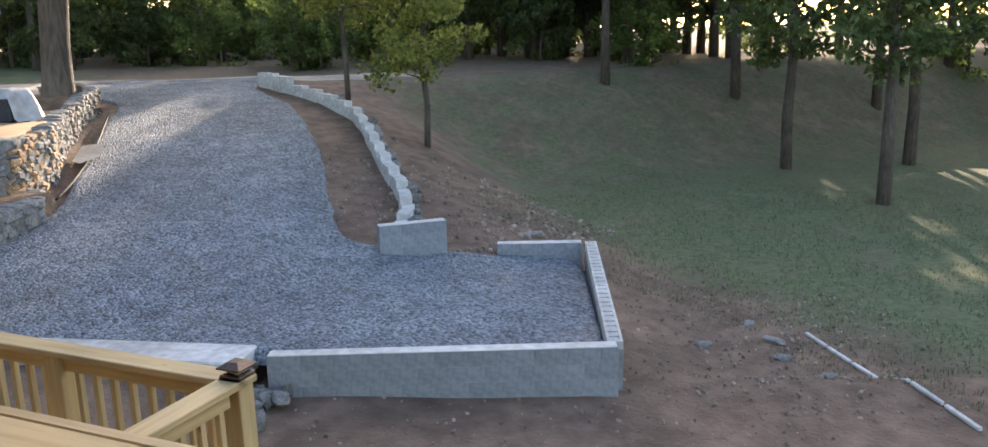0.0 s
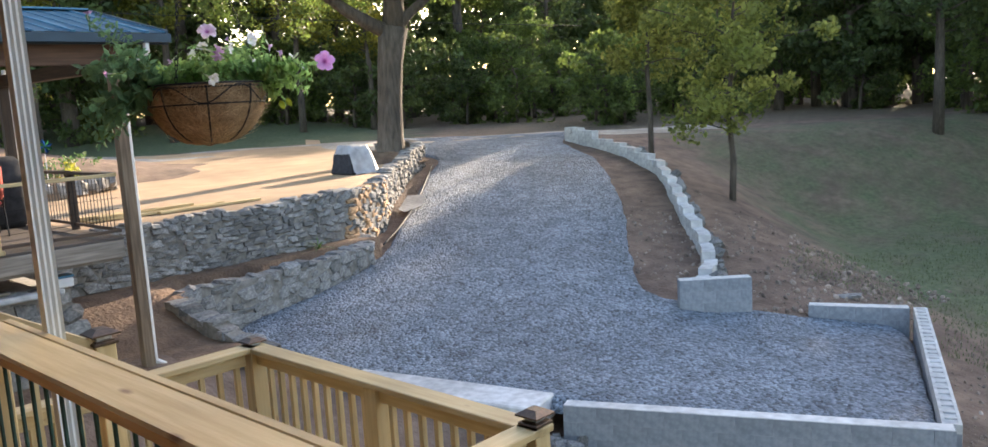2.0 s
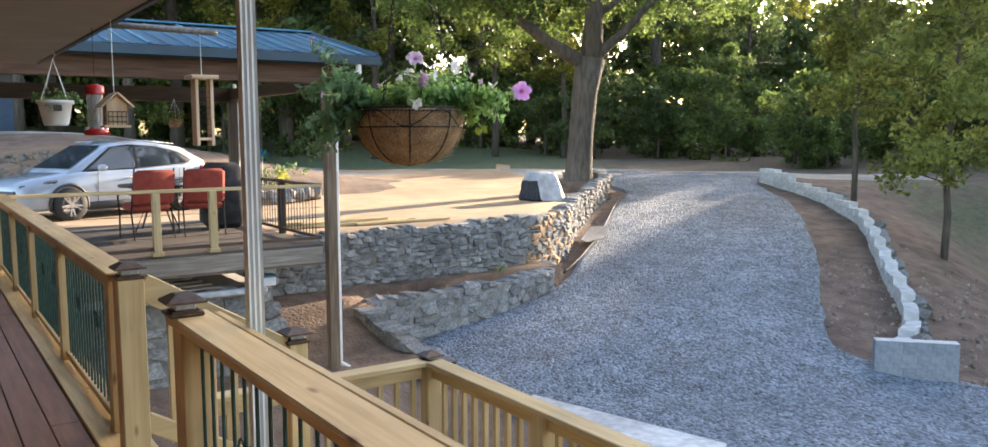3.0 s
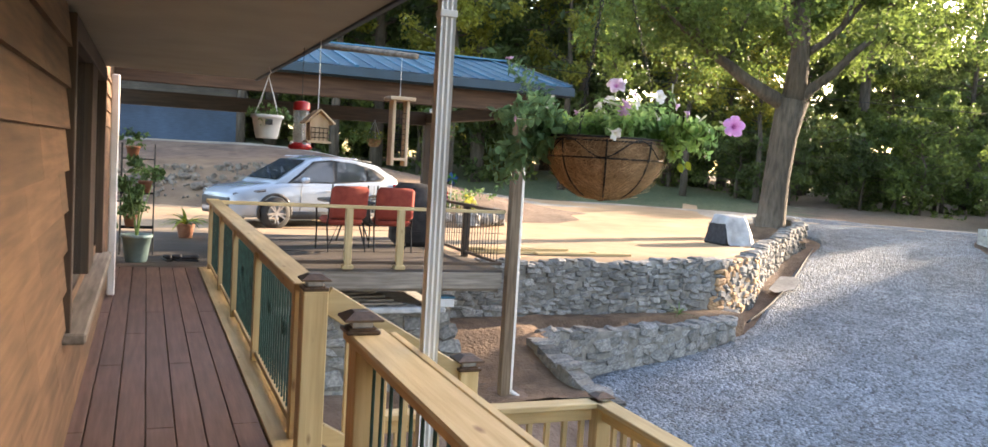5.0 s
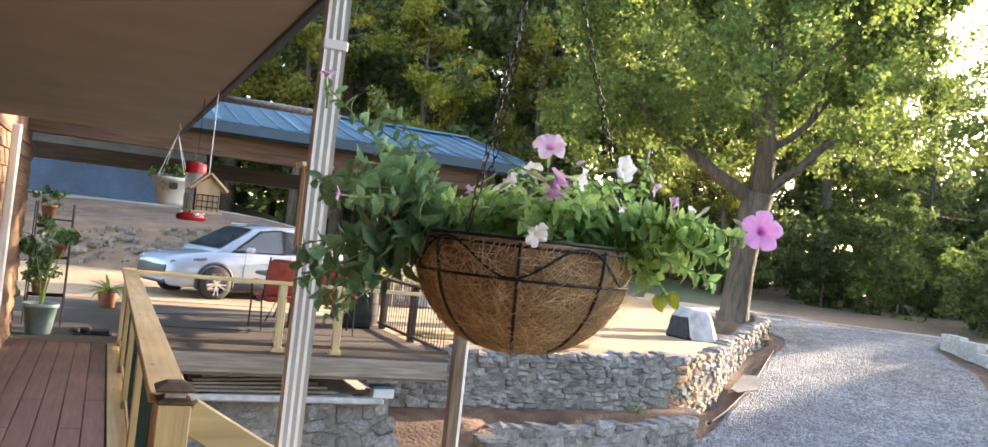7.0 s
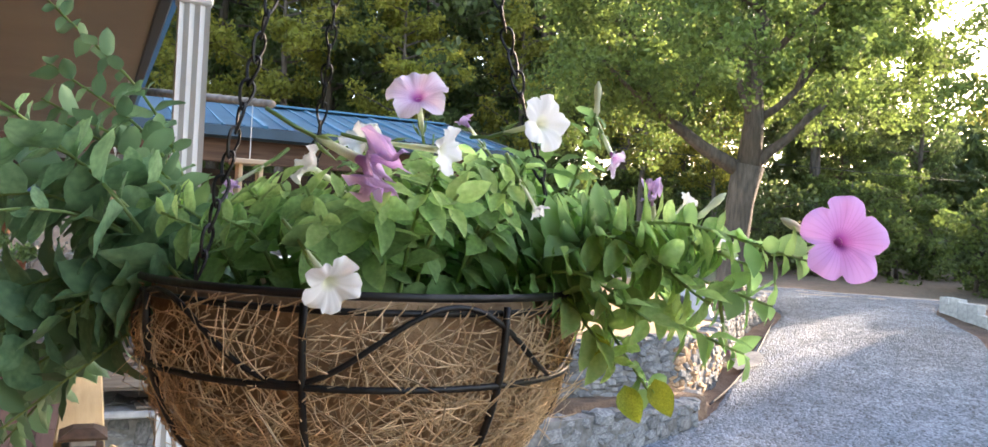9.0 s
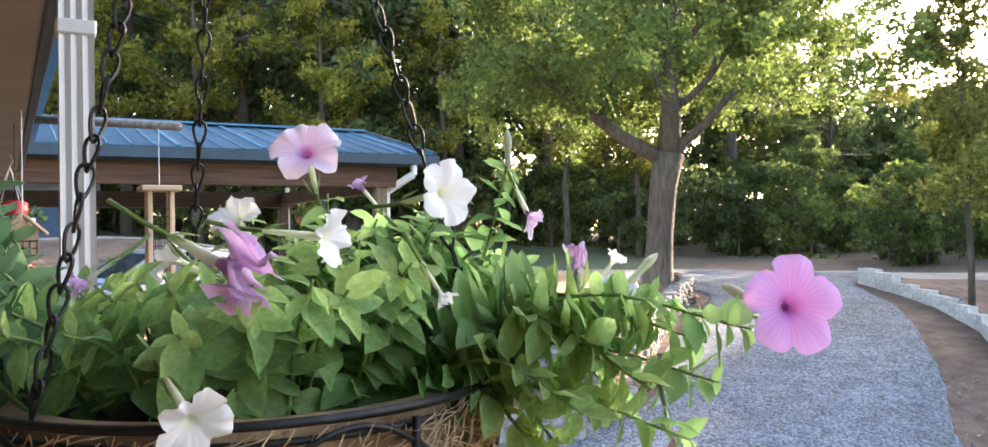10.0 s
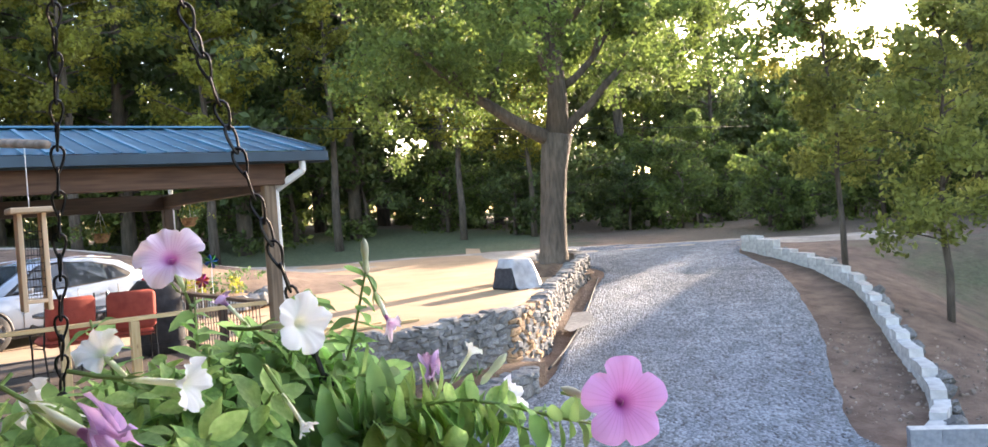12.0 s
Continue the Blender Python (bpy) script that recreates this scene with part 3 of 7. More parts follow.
# ---- railings ----
def solar_cap(x, y, z, label="dark bronze post cap lamp with clear panes"):
    cap = thing("post_cap_lamp", (x, y, z), label, "post lamp", group="post cap lamps")
    bm = bmesh.new()
    box(bm, (-0.062, -0.062, 0), (0.062, 0.062, 0.016), 0.004)
    box(bm, (-0.046, -0.046, 0.016), (0.046, 0.046, 0.022))
    part("base", bm, bronze, cap, local=True)
    bm = bmesh.new()
    box(bm, (-0.038, -0.038, 0.022), (0.038, 0.038, 0.048), 0.004)
    part("lens", bm, lens_mat, cap, local=True)
    bm = bmesh.new()
    r0 = [bm.verts.new((sx * 0.07, sy * 0.07, 0.048)) for sx, sy in ((-1, -1), (1, -1), (1, 1), (-1, 1))]
    r1 = [bm.verts.new((sx * 0.07, sy * 0.07, 0.056)) for sx, sy in ((-1, -1), (1, -1), (1, 1), (-1, 1))]
    r2 = [bm.verts.new((sx * 0.03, sy * 0.03, 0.08)) for sx, sy in ((-1, -1), (1, -1), (1, 1), (-1, 1))]
    for p, q in ((r0, r1), (r1, r2)):
        for k in range(4):
            bm.faces.new((p[k], p[(k + 1) % 4], q[(k + 1) % 4], q[k]))
    bm.faces.new(r0[::-1])
    bm.faces.new(r2)
    part("roof", bm, bronze, cap, local=True)
    return cap


lens_mat = mat("frosted_lens", (0.35, 0.36, 0.36), (0.5, 0.5, 0.5), scale=30, rough=0.15, bump=0.05)


def scroll(bm, x, y, z, s, sy):
    """A curled bar."""
    pts = []
    for k in range(22):
        a = k / 21 * 8.2
        r = s * (0.2 + 0.8 * (1 - k / 21))
        pts.append((x, y + sy * (s * 0.95 + r * math.cos(a) * 0.9), z + r * math.sin(a) * 1.5))
    tube(bm, pts, 0.0045, 5)


def metal_panel(rail, x, ya, yb, z0, z1, material, n, curls=True):
    k = max(2, n)
    for i in range(k):
        y = ya + (yb - ya) * (i + 0.5) / k
        bm = bmesh.new()
        tube(bm, [(x, y, z0), (x, y, z1)], 0.0065, 6)
        part("baluster", bm, material, rail)
    if curls:
        for f in (0.3, 0.7):
            for sy in (-1, 1):
                bm = bmesh.new()
                scroll(bm, x, ya + (yb - ya) * f, (z0 + z1) / 2 + 0.05, 0.045, sy)
                part("scroll", bm, material, rail)


def wood_post(rail, x, y, z0, z1, w=0.09):
    bm = bmesh.new()
    box(bm, (x - w / 2, y - w / 2, z0), (x + w / 2, y + w / 2, z1), 0.005)
    return part("post", bm, pine["z"], rail)


rail_a = thing("porch_railing", (X_RAIL, 4.33, 0), "new yellow pine porch railing with green metal balusters", "railing")
posts = [4.33, 4.62, 6.32, 7.93, 9.4, 10.98]
for i, y in enumerate(posts):
    wood_post(rail_a, X_RAIL if i else X_RAIL + 0.01, y, -0.25 if i == 0 else 0.0, 0.80 if i else 0.82, 0.12 if i == 0 else 0.085)
for a, b in zip(posts[1:], posts[2:]):
    metal_panel(rail_a, X_RAIL, a + 0.08, b - 0.08, 0.06, 0.76, green_metal, int((b - a) / 0.105))
bm = bmesh.new()
box(bm, (X_RAIL - 0.075, 4.4, 0.80), (X_RAIL + 0.075, 11.08, 0.84), 0.006)
part("top_rail", bm, pine["y"], rail_a)
bm = bmesh.new()
box(bm, (X_RAIL - 0.02, 4.66, 0.72), (X_RAIL + 0.02, 11.0, 0.798), 0.004)
part("upper_rail", bm, pine["y"], rail_a)
bm = bmesh.new()
box(bm, (X_RAIL - 0.02, 4.66, 0.03), (X_RAIL + 0.02, 11.0, 0.07), 0.004)
part("bottom_rail", bm, pine["y"], rail_a)
solar_cap(X_RAIL + 0.01, 4.33, 0.82)

rail_b = thing("porch_railing", (X_RAIL, 3.2, 0), "broad yellow pine porch railing with knots and dark metal balusters", "railing")
YB = 3.22
for y in (YB, 1.35, -0.6, -2.6):
    wood_post(rail_b, X_RAIL + 0.01, y, -0.25, 0.80, 0.12 if y == YB else 0.09)
bm = bmesh.new()
box(bm, (X_RAIL - 0.07, -3.0, 0.80), (X_RAIL + 0.085, YB + 0.08, 0.84), 0.008)
part("top_rail", bm, pine["y"], rail_b, "broad knotty top rail")
bm = bmesh.new()
box(bm, (X_RAIL + 0.095, -3.0, 0.74), (X_RAIL + 0.13, YB + 0.06, 0.83), 0.005)
part("side_rail", bm, pine["y"], rail_b)
bm = bmesh.new()
box(bm, (X_RAIL - 0.02, -3.0, 0.03), (X_RAIL + 0.02, YB - 0.06, 0.07), 0.004)
part("bottom_rail", bm, pine["y"], rail_b)
for a, b in ((-2.6, -0.6), (-0.6, 1.35), (1.35, YB)):
    metal_panel(rail_b, X_RAIL, a + 0.08, b - 0.08, 0.06, 0.80, green_metal, 15)
solar_cap(X_RAIL - 0.02, YB + 0.02, 0.84, "black post cap lamp set on the railing")

# stair down from the porch to the landing, between the two railings
stair = thing("stair", (1.3, 3.78, -1.0), "yellow pine stair down from the porch", "stair")
LAND_Z = -1.03
for k in range(5):
    bm = bmesh.new()
    z = -0.18 * (k + 1)
    box(bm, (1.0 + 0.27 * k, 3.32, z - 0.035), (1.29 + 0.27 * k, 4.24, z), 0.004)
    part("tread", bm, pine["y"], stair)
for y in (3.28, 4.28):
    bm = bmesh.new()
    beam(bm, (1.0, y, -0.2), (2.3, y, -1.07), 0.04, 0.24, 0.004)
    part("stringer", bm, pine["x"], stair)
rail_s = thing("stair_railing", (0.97, 4.33, 0), "yellow pine stair railing sloping down from the porch post", "railing")
bm = bmesh.new()
beam(bm, (0.96, 4.33, 0.78), (1.72, 4.33, 0.33), 0.04, 0.13, 0.005)
part("handrail", bm, pine["x"], rail_s)
bm = bmesh.new()
beam(bm, (0.96, 4.33, 0.12), (1.72, 4.33, -0.33), 0.04, 0.09, 0.005)
part("bottom_rail", bm, pine["x"], rail_s)
wood_post(rail_s, 1.72, 4.33, -1.0, 0.40, 0.10)
solar_cap(1.72, 4.33, 0.40)
for x in (1.1, 1.25, 1.4, 1.55):
    bm = bmesh.new()
    z = 0.78 - (x - 0.96) * 0.59
    box(bm, (x - 0.016, 4.345, z - 0.72), (x + 0.016, 4.375, z), 0.002)
    part("baluster", bm, pine["z"], rail_s)

# landing with its own railing
LX0, LX1, LY0, LY1, LTOP = 1.0, 3.1, 2.74, 5.3, -0.11
landing = thing("landing", (2, 4, LAND_Z), "pine deck landing below the porch", "deck")
bm = bmesh.new()
box(bm, (LX0, LY0, LAND_Z - 0.24), (LX1 + 0.05, LY1, LAND_Z - 0.04))
part("frame", bm, pine["x"], landing)
for k in range(14):
    bm = bmesh.new()
    box(bm, (LX0 + 0.152 * k, LY0, LAND_Z - 0.036), (LX0 + 0.152 * k + 0.145, LY1, LAND_Z), 0.003)
    part("plank", bm, pine["y"], landing)
for x, y in ((1.2, 2.8), (3.05, 2.8), (1.2, 5.2), (3.05, 5.2)):
    bm = bmesh.new()
    box(bm, (x - 0.07, y - 0.07, -2.9), (x + 0.07, y + 0.07, LAND_Z - 0.24))
    part("leg", bm, pine["z"], landing)


def wood_rail(name, a, b, top, posts_at, label, drop=0.9, gap=0.125):
    """A pine railing with square balusters from a to b."""
    a, b = Vector((*a, 0)), Vector((*b, 0))
    ob = thing(name, (*a.xy, top), label, "railing")
    d = (b - a)
    n = d.length
    d.normalize()
    ax = "x" if abs(d.x) > abs(d.y) else "y"
    for z, w, h, nm in ((top - 0.02, 0.14, 0.038, "top_rail"), (top - 0.085, 0.04, 0.09, "upper_rail"), (top - drop + 0.12, 0.04, 0.09, "bottom_rail")):
        bm = bmesh.new()
        e = 0.07 if nm == "top_rail" else 0.0
        beam(bm, a + Vector((0, 0, z)) - d * e, b + Vector((0, 0, z)) + d * e, w, h, 0.005)
        part(nm, bm, pine[ax], ob)
    for t in posts_at:
        p = a + d * n * t
        bm = bmesh.new()
        box(bm, (p.x - 0.055, p.y - 0.055, top - drop - 0.3), (p.x + 0.055, p.y + 0.055, top - 0.041), 0.004)
        part("post", bm, pine["z"], ob)
    k = int(n / gap)
    for i in range(k):
        p = a + d * (i + 0.5) * n / k
        if min((p - (a + d * n * t)).length for t in posts_at) < 0.09:
            continue
        bm = bmesh.new()
        box(bm, (p.x - 0.017, p.y - 0.017, top - drop + 0.06), (p.x + 0.017, p.y + 0.017, top - 0.06), 0.002)
        part("baluster", bm, pine["z"], ob)
    return ob


wood_rail("landing_railing", (LX1, LY1), (LX1, LY0), LTOP, (0.0, 0.52, 1.0), "yellow pine landing railing with square balusters")
wood_rail("landing_railing", (LX1 - 0.08, LY1), (1.45, LY1), LTOP, (0.97,), "yellow pine landing railing along the steps")
wood_rail("landing_railing", (LX1 - 0.08, LY0), (1.1, LY0), LTOP, (0.97,), "yellow pine landing railing beside the bare dirt")
solar_cap(LX1 + 0.01, LY0, LTOP)
solar_cap(LX1 + 0.01, LY1 + 0.02, LTOP - 0.03, "flat black post cap lamp")

# ---- porch roof, house wall ----
SOF = 2.09
bm = bmesh.new()
box(bm, (-0.6, Y0, SOF), (1.02, 8.15, SOF + 0.03))
soffit = part("ceiling", bm, soffit_mat)
tagged(soffit, "plain taupe painted porch soffit", "ceiling", kind="structure")
bm = bmesh.new()
box(bm, (1.02, Y0, SOF - 0.012), (1.05, 8.17, SOF + 0.17), 0.004)
fascia = part("trim", bm, gutter_mat)
tagged(fascia, "dark eave edge of the porch roof", "eave trim", kind="structure")
bm = bmesh.new()
v = [bm.verts.new(p) for p in ((1.12, Y0, SOF + 0.18), (1.12, 8.25, SOF + 0.18), (-3.2, 8.25, SOF + 1.9), (-3.2, Y0, SOF + 1.9))]
f = bm.faces.new(v)
bmesh.ops.solidify(bm, geom=[f], thickness=0.04)
porch_roof = part("roof", bm, roof_mat)
tagged(porch_roof, "blue metal porch roof", "roof", kind="structure")

bm = bmesh.new()
for lo, hi in (((-0.42, Y0, -0.3), (-0.22, 4.75, 2.4)), ((-0.42, 7.9, -0.3), (-0.22, 11.6, 2.4)), ((-0.42, 4.75, -0.3), (-0.22, 7.9, 0.62)), ((-0.42, 4.75, 1.98), (-0.22, 7.9, 2.4)), ((-4.4, 11.4, -2.3), (-0.42, 11.6, 2.4)), ((-4.4, Y0 - 0.2, -2.3), (1.0, Y0, 3.0))):
    box(bm, lo, hi)
house = part("wall_house", bm, siding_mat)
tagged(house, "brown cedar lap siding on the house", "wall", kind="structure")
def siding(y0, y1, z0, z1, stepz=0.19):
    z, k = z0, 0
    while z < z1 - 0.03:
        h = min(stepz, z1 - z)
        y = y0 - (0 if k % 2 else 0.35)
        while y < y1:
            a, b = max(y, y0), min(y + 1.1, y1)
            if b - a > 0.05:
                bm = bmesh.new()
                vs = [bm.verts.new(p) for p in ((X_WALL + 0.012, a, z), (X_WALL + 0.012, b, z), (X_WALL - 0.012, b, z + h + 0.02), (X_WALL - 0.012, a, z + h + 0.02), (X_WALL - 0.03, a, z), (X_WALL - 0.03, b, z))]
                bm.faces.new(vs[:4])
                bm.faces.new((vs[4], vs[5], vs[1], vs[0]))
                bm.faces.new((vs[0], vs[3], vs[4]))
                bm.faces.new((vs[1], vs[5], vs[2]))
                part("siding_board", bm, siding_mat, house)
            y += 1.102
        z += h
        k += 1


siding(Y0, 4.68, 0.0, SOF)
siding(4.68, 7.95, 0.0, 0.5)
siding(7.95, 11.6, 0.0, SOF, 0.145)
bm = bmesh.new()
window = thing("window_1", (X_WALL, 6.3, 0.6), "dark framed house window beside the porch", "window", kind="structure")
for lo, hi in (((-0.25, 4.68, 0.55), (-0.17, 4.76, 2.06)), ((-0.25, 7.86, 0.55), (-0.17, 7.95, 2.06)), ((-0.26, 6.2, 0.62), (-0.18, 6.75, 2.0)), ((-0.25, 4.76, 1.95), (-0.17, 7.86, 2.06))):
    bm = bmesh.new()
    box(bm, lo, hi, 0.004)
    part("window_frame", bm, dark_wood["z"], window)
bm = bmesh.new()
box(bm, (-0.25, 4.66, 0.5), (-0.1, 7.97, 0.555), 0.01)
part("window_sill", bm, grey_wood["y"], window)
glass = bpy.data.materials.new("window_glass")
glass.use_nodes = True
gb = glass.node_tree.nodes["Principled BSDF"]
gb.inputs["Base Color"].default_value, gb.inputs["Roughness"].default_value = (0.02, 0.022, 0.025, 1), 0.03
for a, b in ((4.77, 6.19), (6.76, 7.85)):
    bm = bmesh.new()
    box(bm, (-0.235, a, 0.56), (-0.225, b, 1.95))
    part("pane", bm, glass, window)

# ---- covered deck beyond the porch ----
DX0, DX1, DY0, DY1 = -0.6, 4.72, 11.12, 15.4
bm = bmesh.new()
box(bm, (DX0, DY0, -0.3), (DX1, DY1, -0.04))
deck = part("floor_deck", bm, grey_wood["x"])
tagged(deck, "weathered grey wooden deck floor under the blue roof", "deck", kind="structure")
y = DY0 - 0.03
while y < DY1:
    bm = bmesh.new()
    box(bm, (DX0, y, -0.036), (DX1 + 0.03, y + 0.14, 0.0), 0.003)
    part("plank", bm, deck_old, deck)
    y += 0.146
bm = bmesh.new()
box(bm, (1.0, DY0 - 0.05, -0.26), (DX1 + 0.02, DY0 - 0.01, -0.038), 0.004)
part("rim_board", bm, grey_wood["x"], deck)
bm = bmesh.new()
box(bm, (DX0, 15.42, -0.32), (DX1, 17.2, -0.12))
apron = part("floor_apron", bm, sand_mat)
tagged(apron, "tan sandy apron behind the deck", "paving", kind="structure")
# stone foundation under the deck
stone_wall("wall_foundation", [(0.9, 11.5), (3.0, 11.35), (4.1, 11.3)], lambda t: -0.55, lambda t: -2.1, "grey stone foundation under the deck", course=0.18, length=0.26, thick=0.5, tilt=0.45, proud=0.012, seed=11)
bm = bmesh.new()
box(bm, (0.9, 11.2, -0.62), (4.0, 13.8, -0.54), 0.02)
slab = part("slab", bm, concrete)
tagged(slab, "concrete ledge on the foundation under the deck", "ledge", kind="structure")

rail_f = thing("deck_railing", (1.0, 11.12, 0), "yellow pine deck railing with two posts and thin wires", "railing")
bm = bmesh.new()
box(bm, (0.99, 11.07, 0.78), (4.75, 11.19, 0.82), 0.005)
part("top_rail", bm, pine["x"], rail_f)
bm = bmesh.new()
box(bm, (0.99, 11.11, 0.06), (4.75, 11.15, 0.1), 0.004)
part("bottom_rail", bm, dark_wood["x"], rail_f)
for x in (2.58, 3.27):
    bm = bmesh.new()
    box(bm, (x - 0.045, 11.06, 0.0), (x + 0.045, 11.15, 0.779), 0.004)
    box(bm, (x - 0.07, 11.04, 0.0), (x + 0.07, 11.17, 0.05), 0.004)
    part("post", bm, pine["z"], rail_f, "new yellow pine post")
for k in range(4):
    bm = bmesh.new()
    tube(bm, [(1.0, 11.13, 0.22 + 0.14 * k), (4.75, 11.13, 0.22 + 0.14 * k)], 0.003, 5)
    part("wire", bm, black_metal, rail_f)
rail_r = thing("deck_railing", (4.75, 13, 0), "dark stained deck railing with black metal balusters", "railing")
bm = bmesh.new()
box(bm, (4.68, 11.2, 0.78), (4.8, 15.4, 0.82), 0.005)
part("top_rail", bm, dark_wood["y"], rail_r)
bm = bmesh.new()
box(bm, (4.72, 11.2, 0.06), (4.76, 15.4, 0.1), 0.004)
part("bottom_rail", bm, dark_wood["y"], rail_r)
for y in (12.6, 14.0, 15.35):
    bm = bmesh.new()
    box(bm, (4.695, y - 0.045, 0.0), (4.785, y + 0.045, 0.779), 0.004)
    part("post", bm, dark_wood["z"], rail_r)
for k in range(36):
    bm = bmesh.new()
    tube(bm, [(4.74, 11.3 + k * 0.114, 0.1), (4.74, 11.3 + k * 0.114, 0.78)], 0.006, 5)
    part("baluster", bm, black_metal, rail_r)

# posts and beams of the deck roof
beam_wood = wood("red_brown_beam", (0.07, 0.036, 0.022), (0.13, 0.07, 0.043), "x", rough=0.95)
frame_ = thing("roof_frame", (4.86, 11.05, -1.8), "weathered wooden posts and beams under the blue roof", "roof frame")
bm = bmesh.new()
box(bm, (4.79, 10.98, -1.95), (4.93, 11.12, 2.26), 0.008)
part("post", bm, brown_wood["z"], frame_)
for x, y in ((4.86, 15.2),):
    bm = bmesh.new()
    box(bm, (x - 0.07, y - 0.07, -0.3), (x + 0.07, y + 0.07, 2.26), 0.008)
    part("post", bm, dark_wood["z"], frame_)
bm = bmesh.new()
box(bm, (-0.6, 10.95, 2.17), (5.05, 11.1, 2.43), 0.006)
part("front_beam", bm, beam_wood, frame_)
bm = bmesh.new()
box(bm, (-0.6, 15.12, 2.06), (5.05, 15.28, 2.3), 0.006)
part("back_beam", bm, dark_wood["x"], frame_)
bm = bmesh.new()
box(bm, (4.79, 11.1, 2.1), (4.93, 15.12, 2.28), 0.006)
part("side_beam", bm, dark_wood["y"], frame_)
for k in range(9):
    bm = bmesh.new()
    beam(bm, (0.0 + k * 0.6, 11.12, 2.42), (0.0 + k * 0.6, 13.3, 2.92), 0.045, 0.14)
    part("rafter", bm, dark_wood["y"], frame_)
EY, EZ, RY, RZ, RX = 10.85, 2.56, 13.3, 3.1, 5.5
deck_roof = thing("deck_roof", (2.5, EY, EZ), "blue ribbed metal roof over the deck", "roof")
def slope(name, y0, z0, y1, z1):
    bm = bmesh.new()
    vs = [bm.verts.new(p) for p in ((-1.2, y0, z0), (RX, y0, z0), (RX, y1, z1), (-1.2, y1, z1))]
    f = bm.faces.new(vs)
    bmesh.ops.solidify(bm, geom=[f], thickness=0.05)
    return part(name, bm, roof_mat, deck_roof)


slope("roof_sheet", EY, EZ, RY, RZ)
slope("roof_sheet", 15.9, 2.5, RY, RZ)
for k in range(30):
    x = -1.1 + k * 0.227
    bm = bmesh.new()
    beam(bm, (x, EY - 0.01, EZ + 0.008), (x, RY, RZ + 0.008), 0.05 if k % 4 == 0 else 0.022, 0.028 if k % 4 == 0 else 0.012)
    part("rib", bm, roof_mat, deck_roof)
bm = bmesh.new()
beam(bm, (-1.2, RY, RZ + 0.012), (RX + 0.02, RY, RZ + 0.012), 0.3, 0.03, 0.008)
part("ridge_cap", bm, roof_mat, deck_roof)
bm = bmesh.new()
beam(bm, (RX + 0.01, EY - 0.02, EZ - 0.03), (RX + 0.01, RY, RZ - 0.02), 0.03, 0.12)
part("rake_trim", bm, gutter_mat, deck_roof)
gutter = thing("gutter", (2.5, EY, EZ), "dark blue eave gutter", "gutter")
bm = bmesh.new()
box(bm, (-1.2, EY - 0.12, EZ - 0.132), (RX + 0.01, EY - 0.11, EZ - 0.02), 0.003)
part("front_lip", bm, gutter_mat, gutter)
bm = bmesh.new()
box(bm, (-1.2, EY - 0.11, EZ - 0.13), (RX + 0.01, EY - 0.01, EZ - 0.12))
box(bm, (-1.2, EY - 0.012, EZ - 0.15), (RX + 0.01, EY + 0.01, EZ - 0.03))
part("trough", bm, gutter_mat, gutter)
for k in range(9):
    bm = bmesh.new()
    box(bm, (-0.9 + k * 0.75, EY - 0.109, EZ - 0.05), (-0.87 + k * 0.75, EY - 0.013, EZ - 0.042))
    part("hanger", bm, gutter_mat, gutter)
down = thing("downspout", (5.0, 10.9, 0), "white painted downspout with an elbow beside the corner post", "downspout")
bm = bmesh.new()
for a, b in (((5.2, 10.8, 2.44), (5.2, 10.8, 2.30)), ((5.2, 10.8, 2.32), (4.962, 11.08, 2.12)), ((4.962, 11.08, 2.14), (4.962, 11.08, -1.75)), ((4.962, 11.08, -1.72), (5.1, 10.9, -1.82))):
    beam(bm, a, b, 0.06, 0.085, 0.014)
part("pipe", bm, white_paint, down)
# fluted downspout at the porch eave
spout = thing("porch_downspout", (1.09, 2.95, 0), "beige fluted metal downspout from the porch eave", "downspout")
bm = bmesh.new()
prof, w, d = [], 0.026, 0.022
for k in range(7):
    x = -w + 2 * w * k / 6
    prof.append((x, -d + (0.006 if k % 2 else 0.0)))
prof += [(-p[0], -p[1]) for p in prof]
r0 = [bm.verts.new((1.05 + p[0], 2.95 + p[1], -2.3)) for p in prof]
r1 = [bm.verts.new((1.05 + p[0], 2.95 + p[1], SOF + 0.1)) for p in prof]
for k in range(len(prof)):
    bm.faces.new((r0[k], r0[(k + 1) % len(prof)], r1[(k + 1) % len(prof)], r1[k]))
part("pipe", bm, tan_metal, spout)
for z in (0.35, 1.95):
    bm = bmesh.new()
    box(bm, (1.02, 2.925, z), (1.08, 2.975, z + 0.025), 0.003)
    part("strap", bm, tan_metal, spout)
pipe2 = thing("wall_downspout", (-0.13, 9.0, 0), "white metal downspout on the house wall", "downspout")
bm = bmesh.new()
box(bm, (-0.17, 8.96, 0.02), (-0.1, 9.04, SOF - 0.002), 0.01)
part("pipe", bm, white_paint, pipe2)

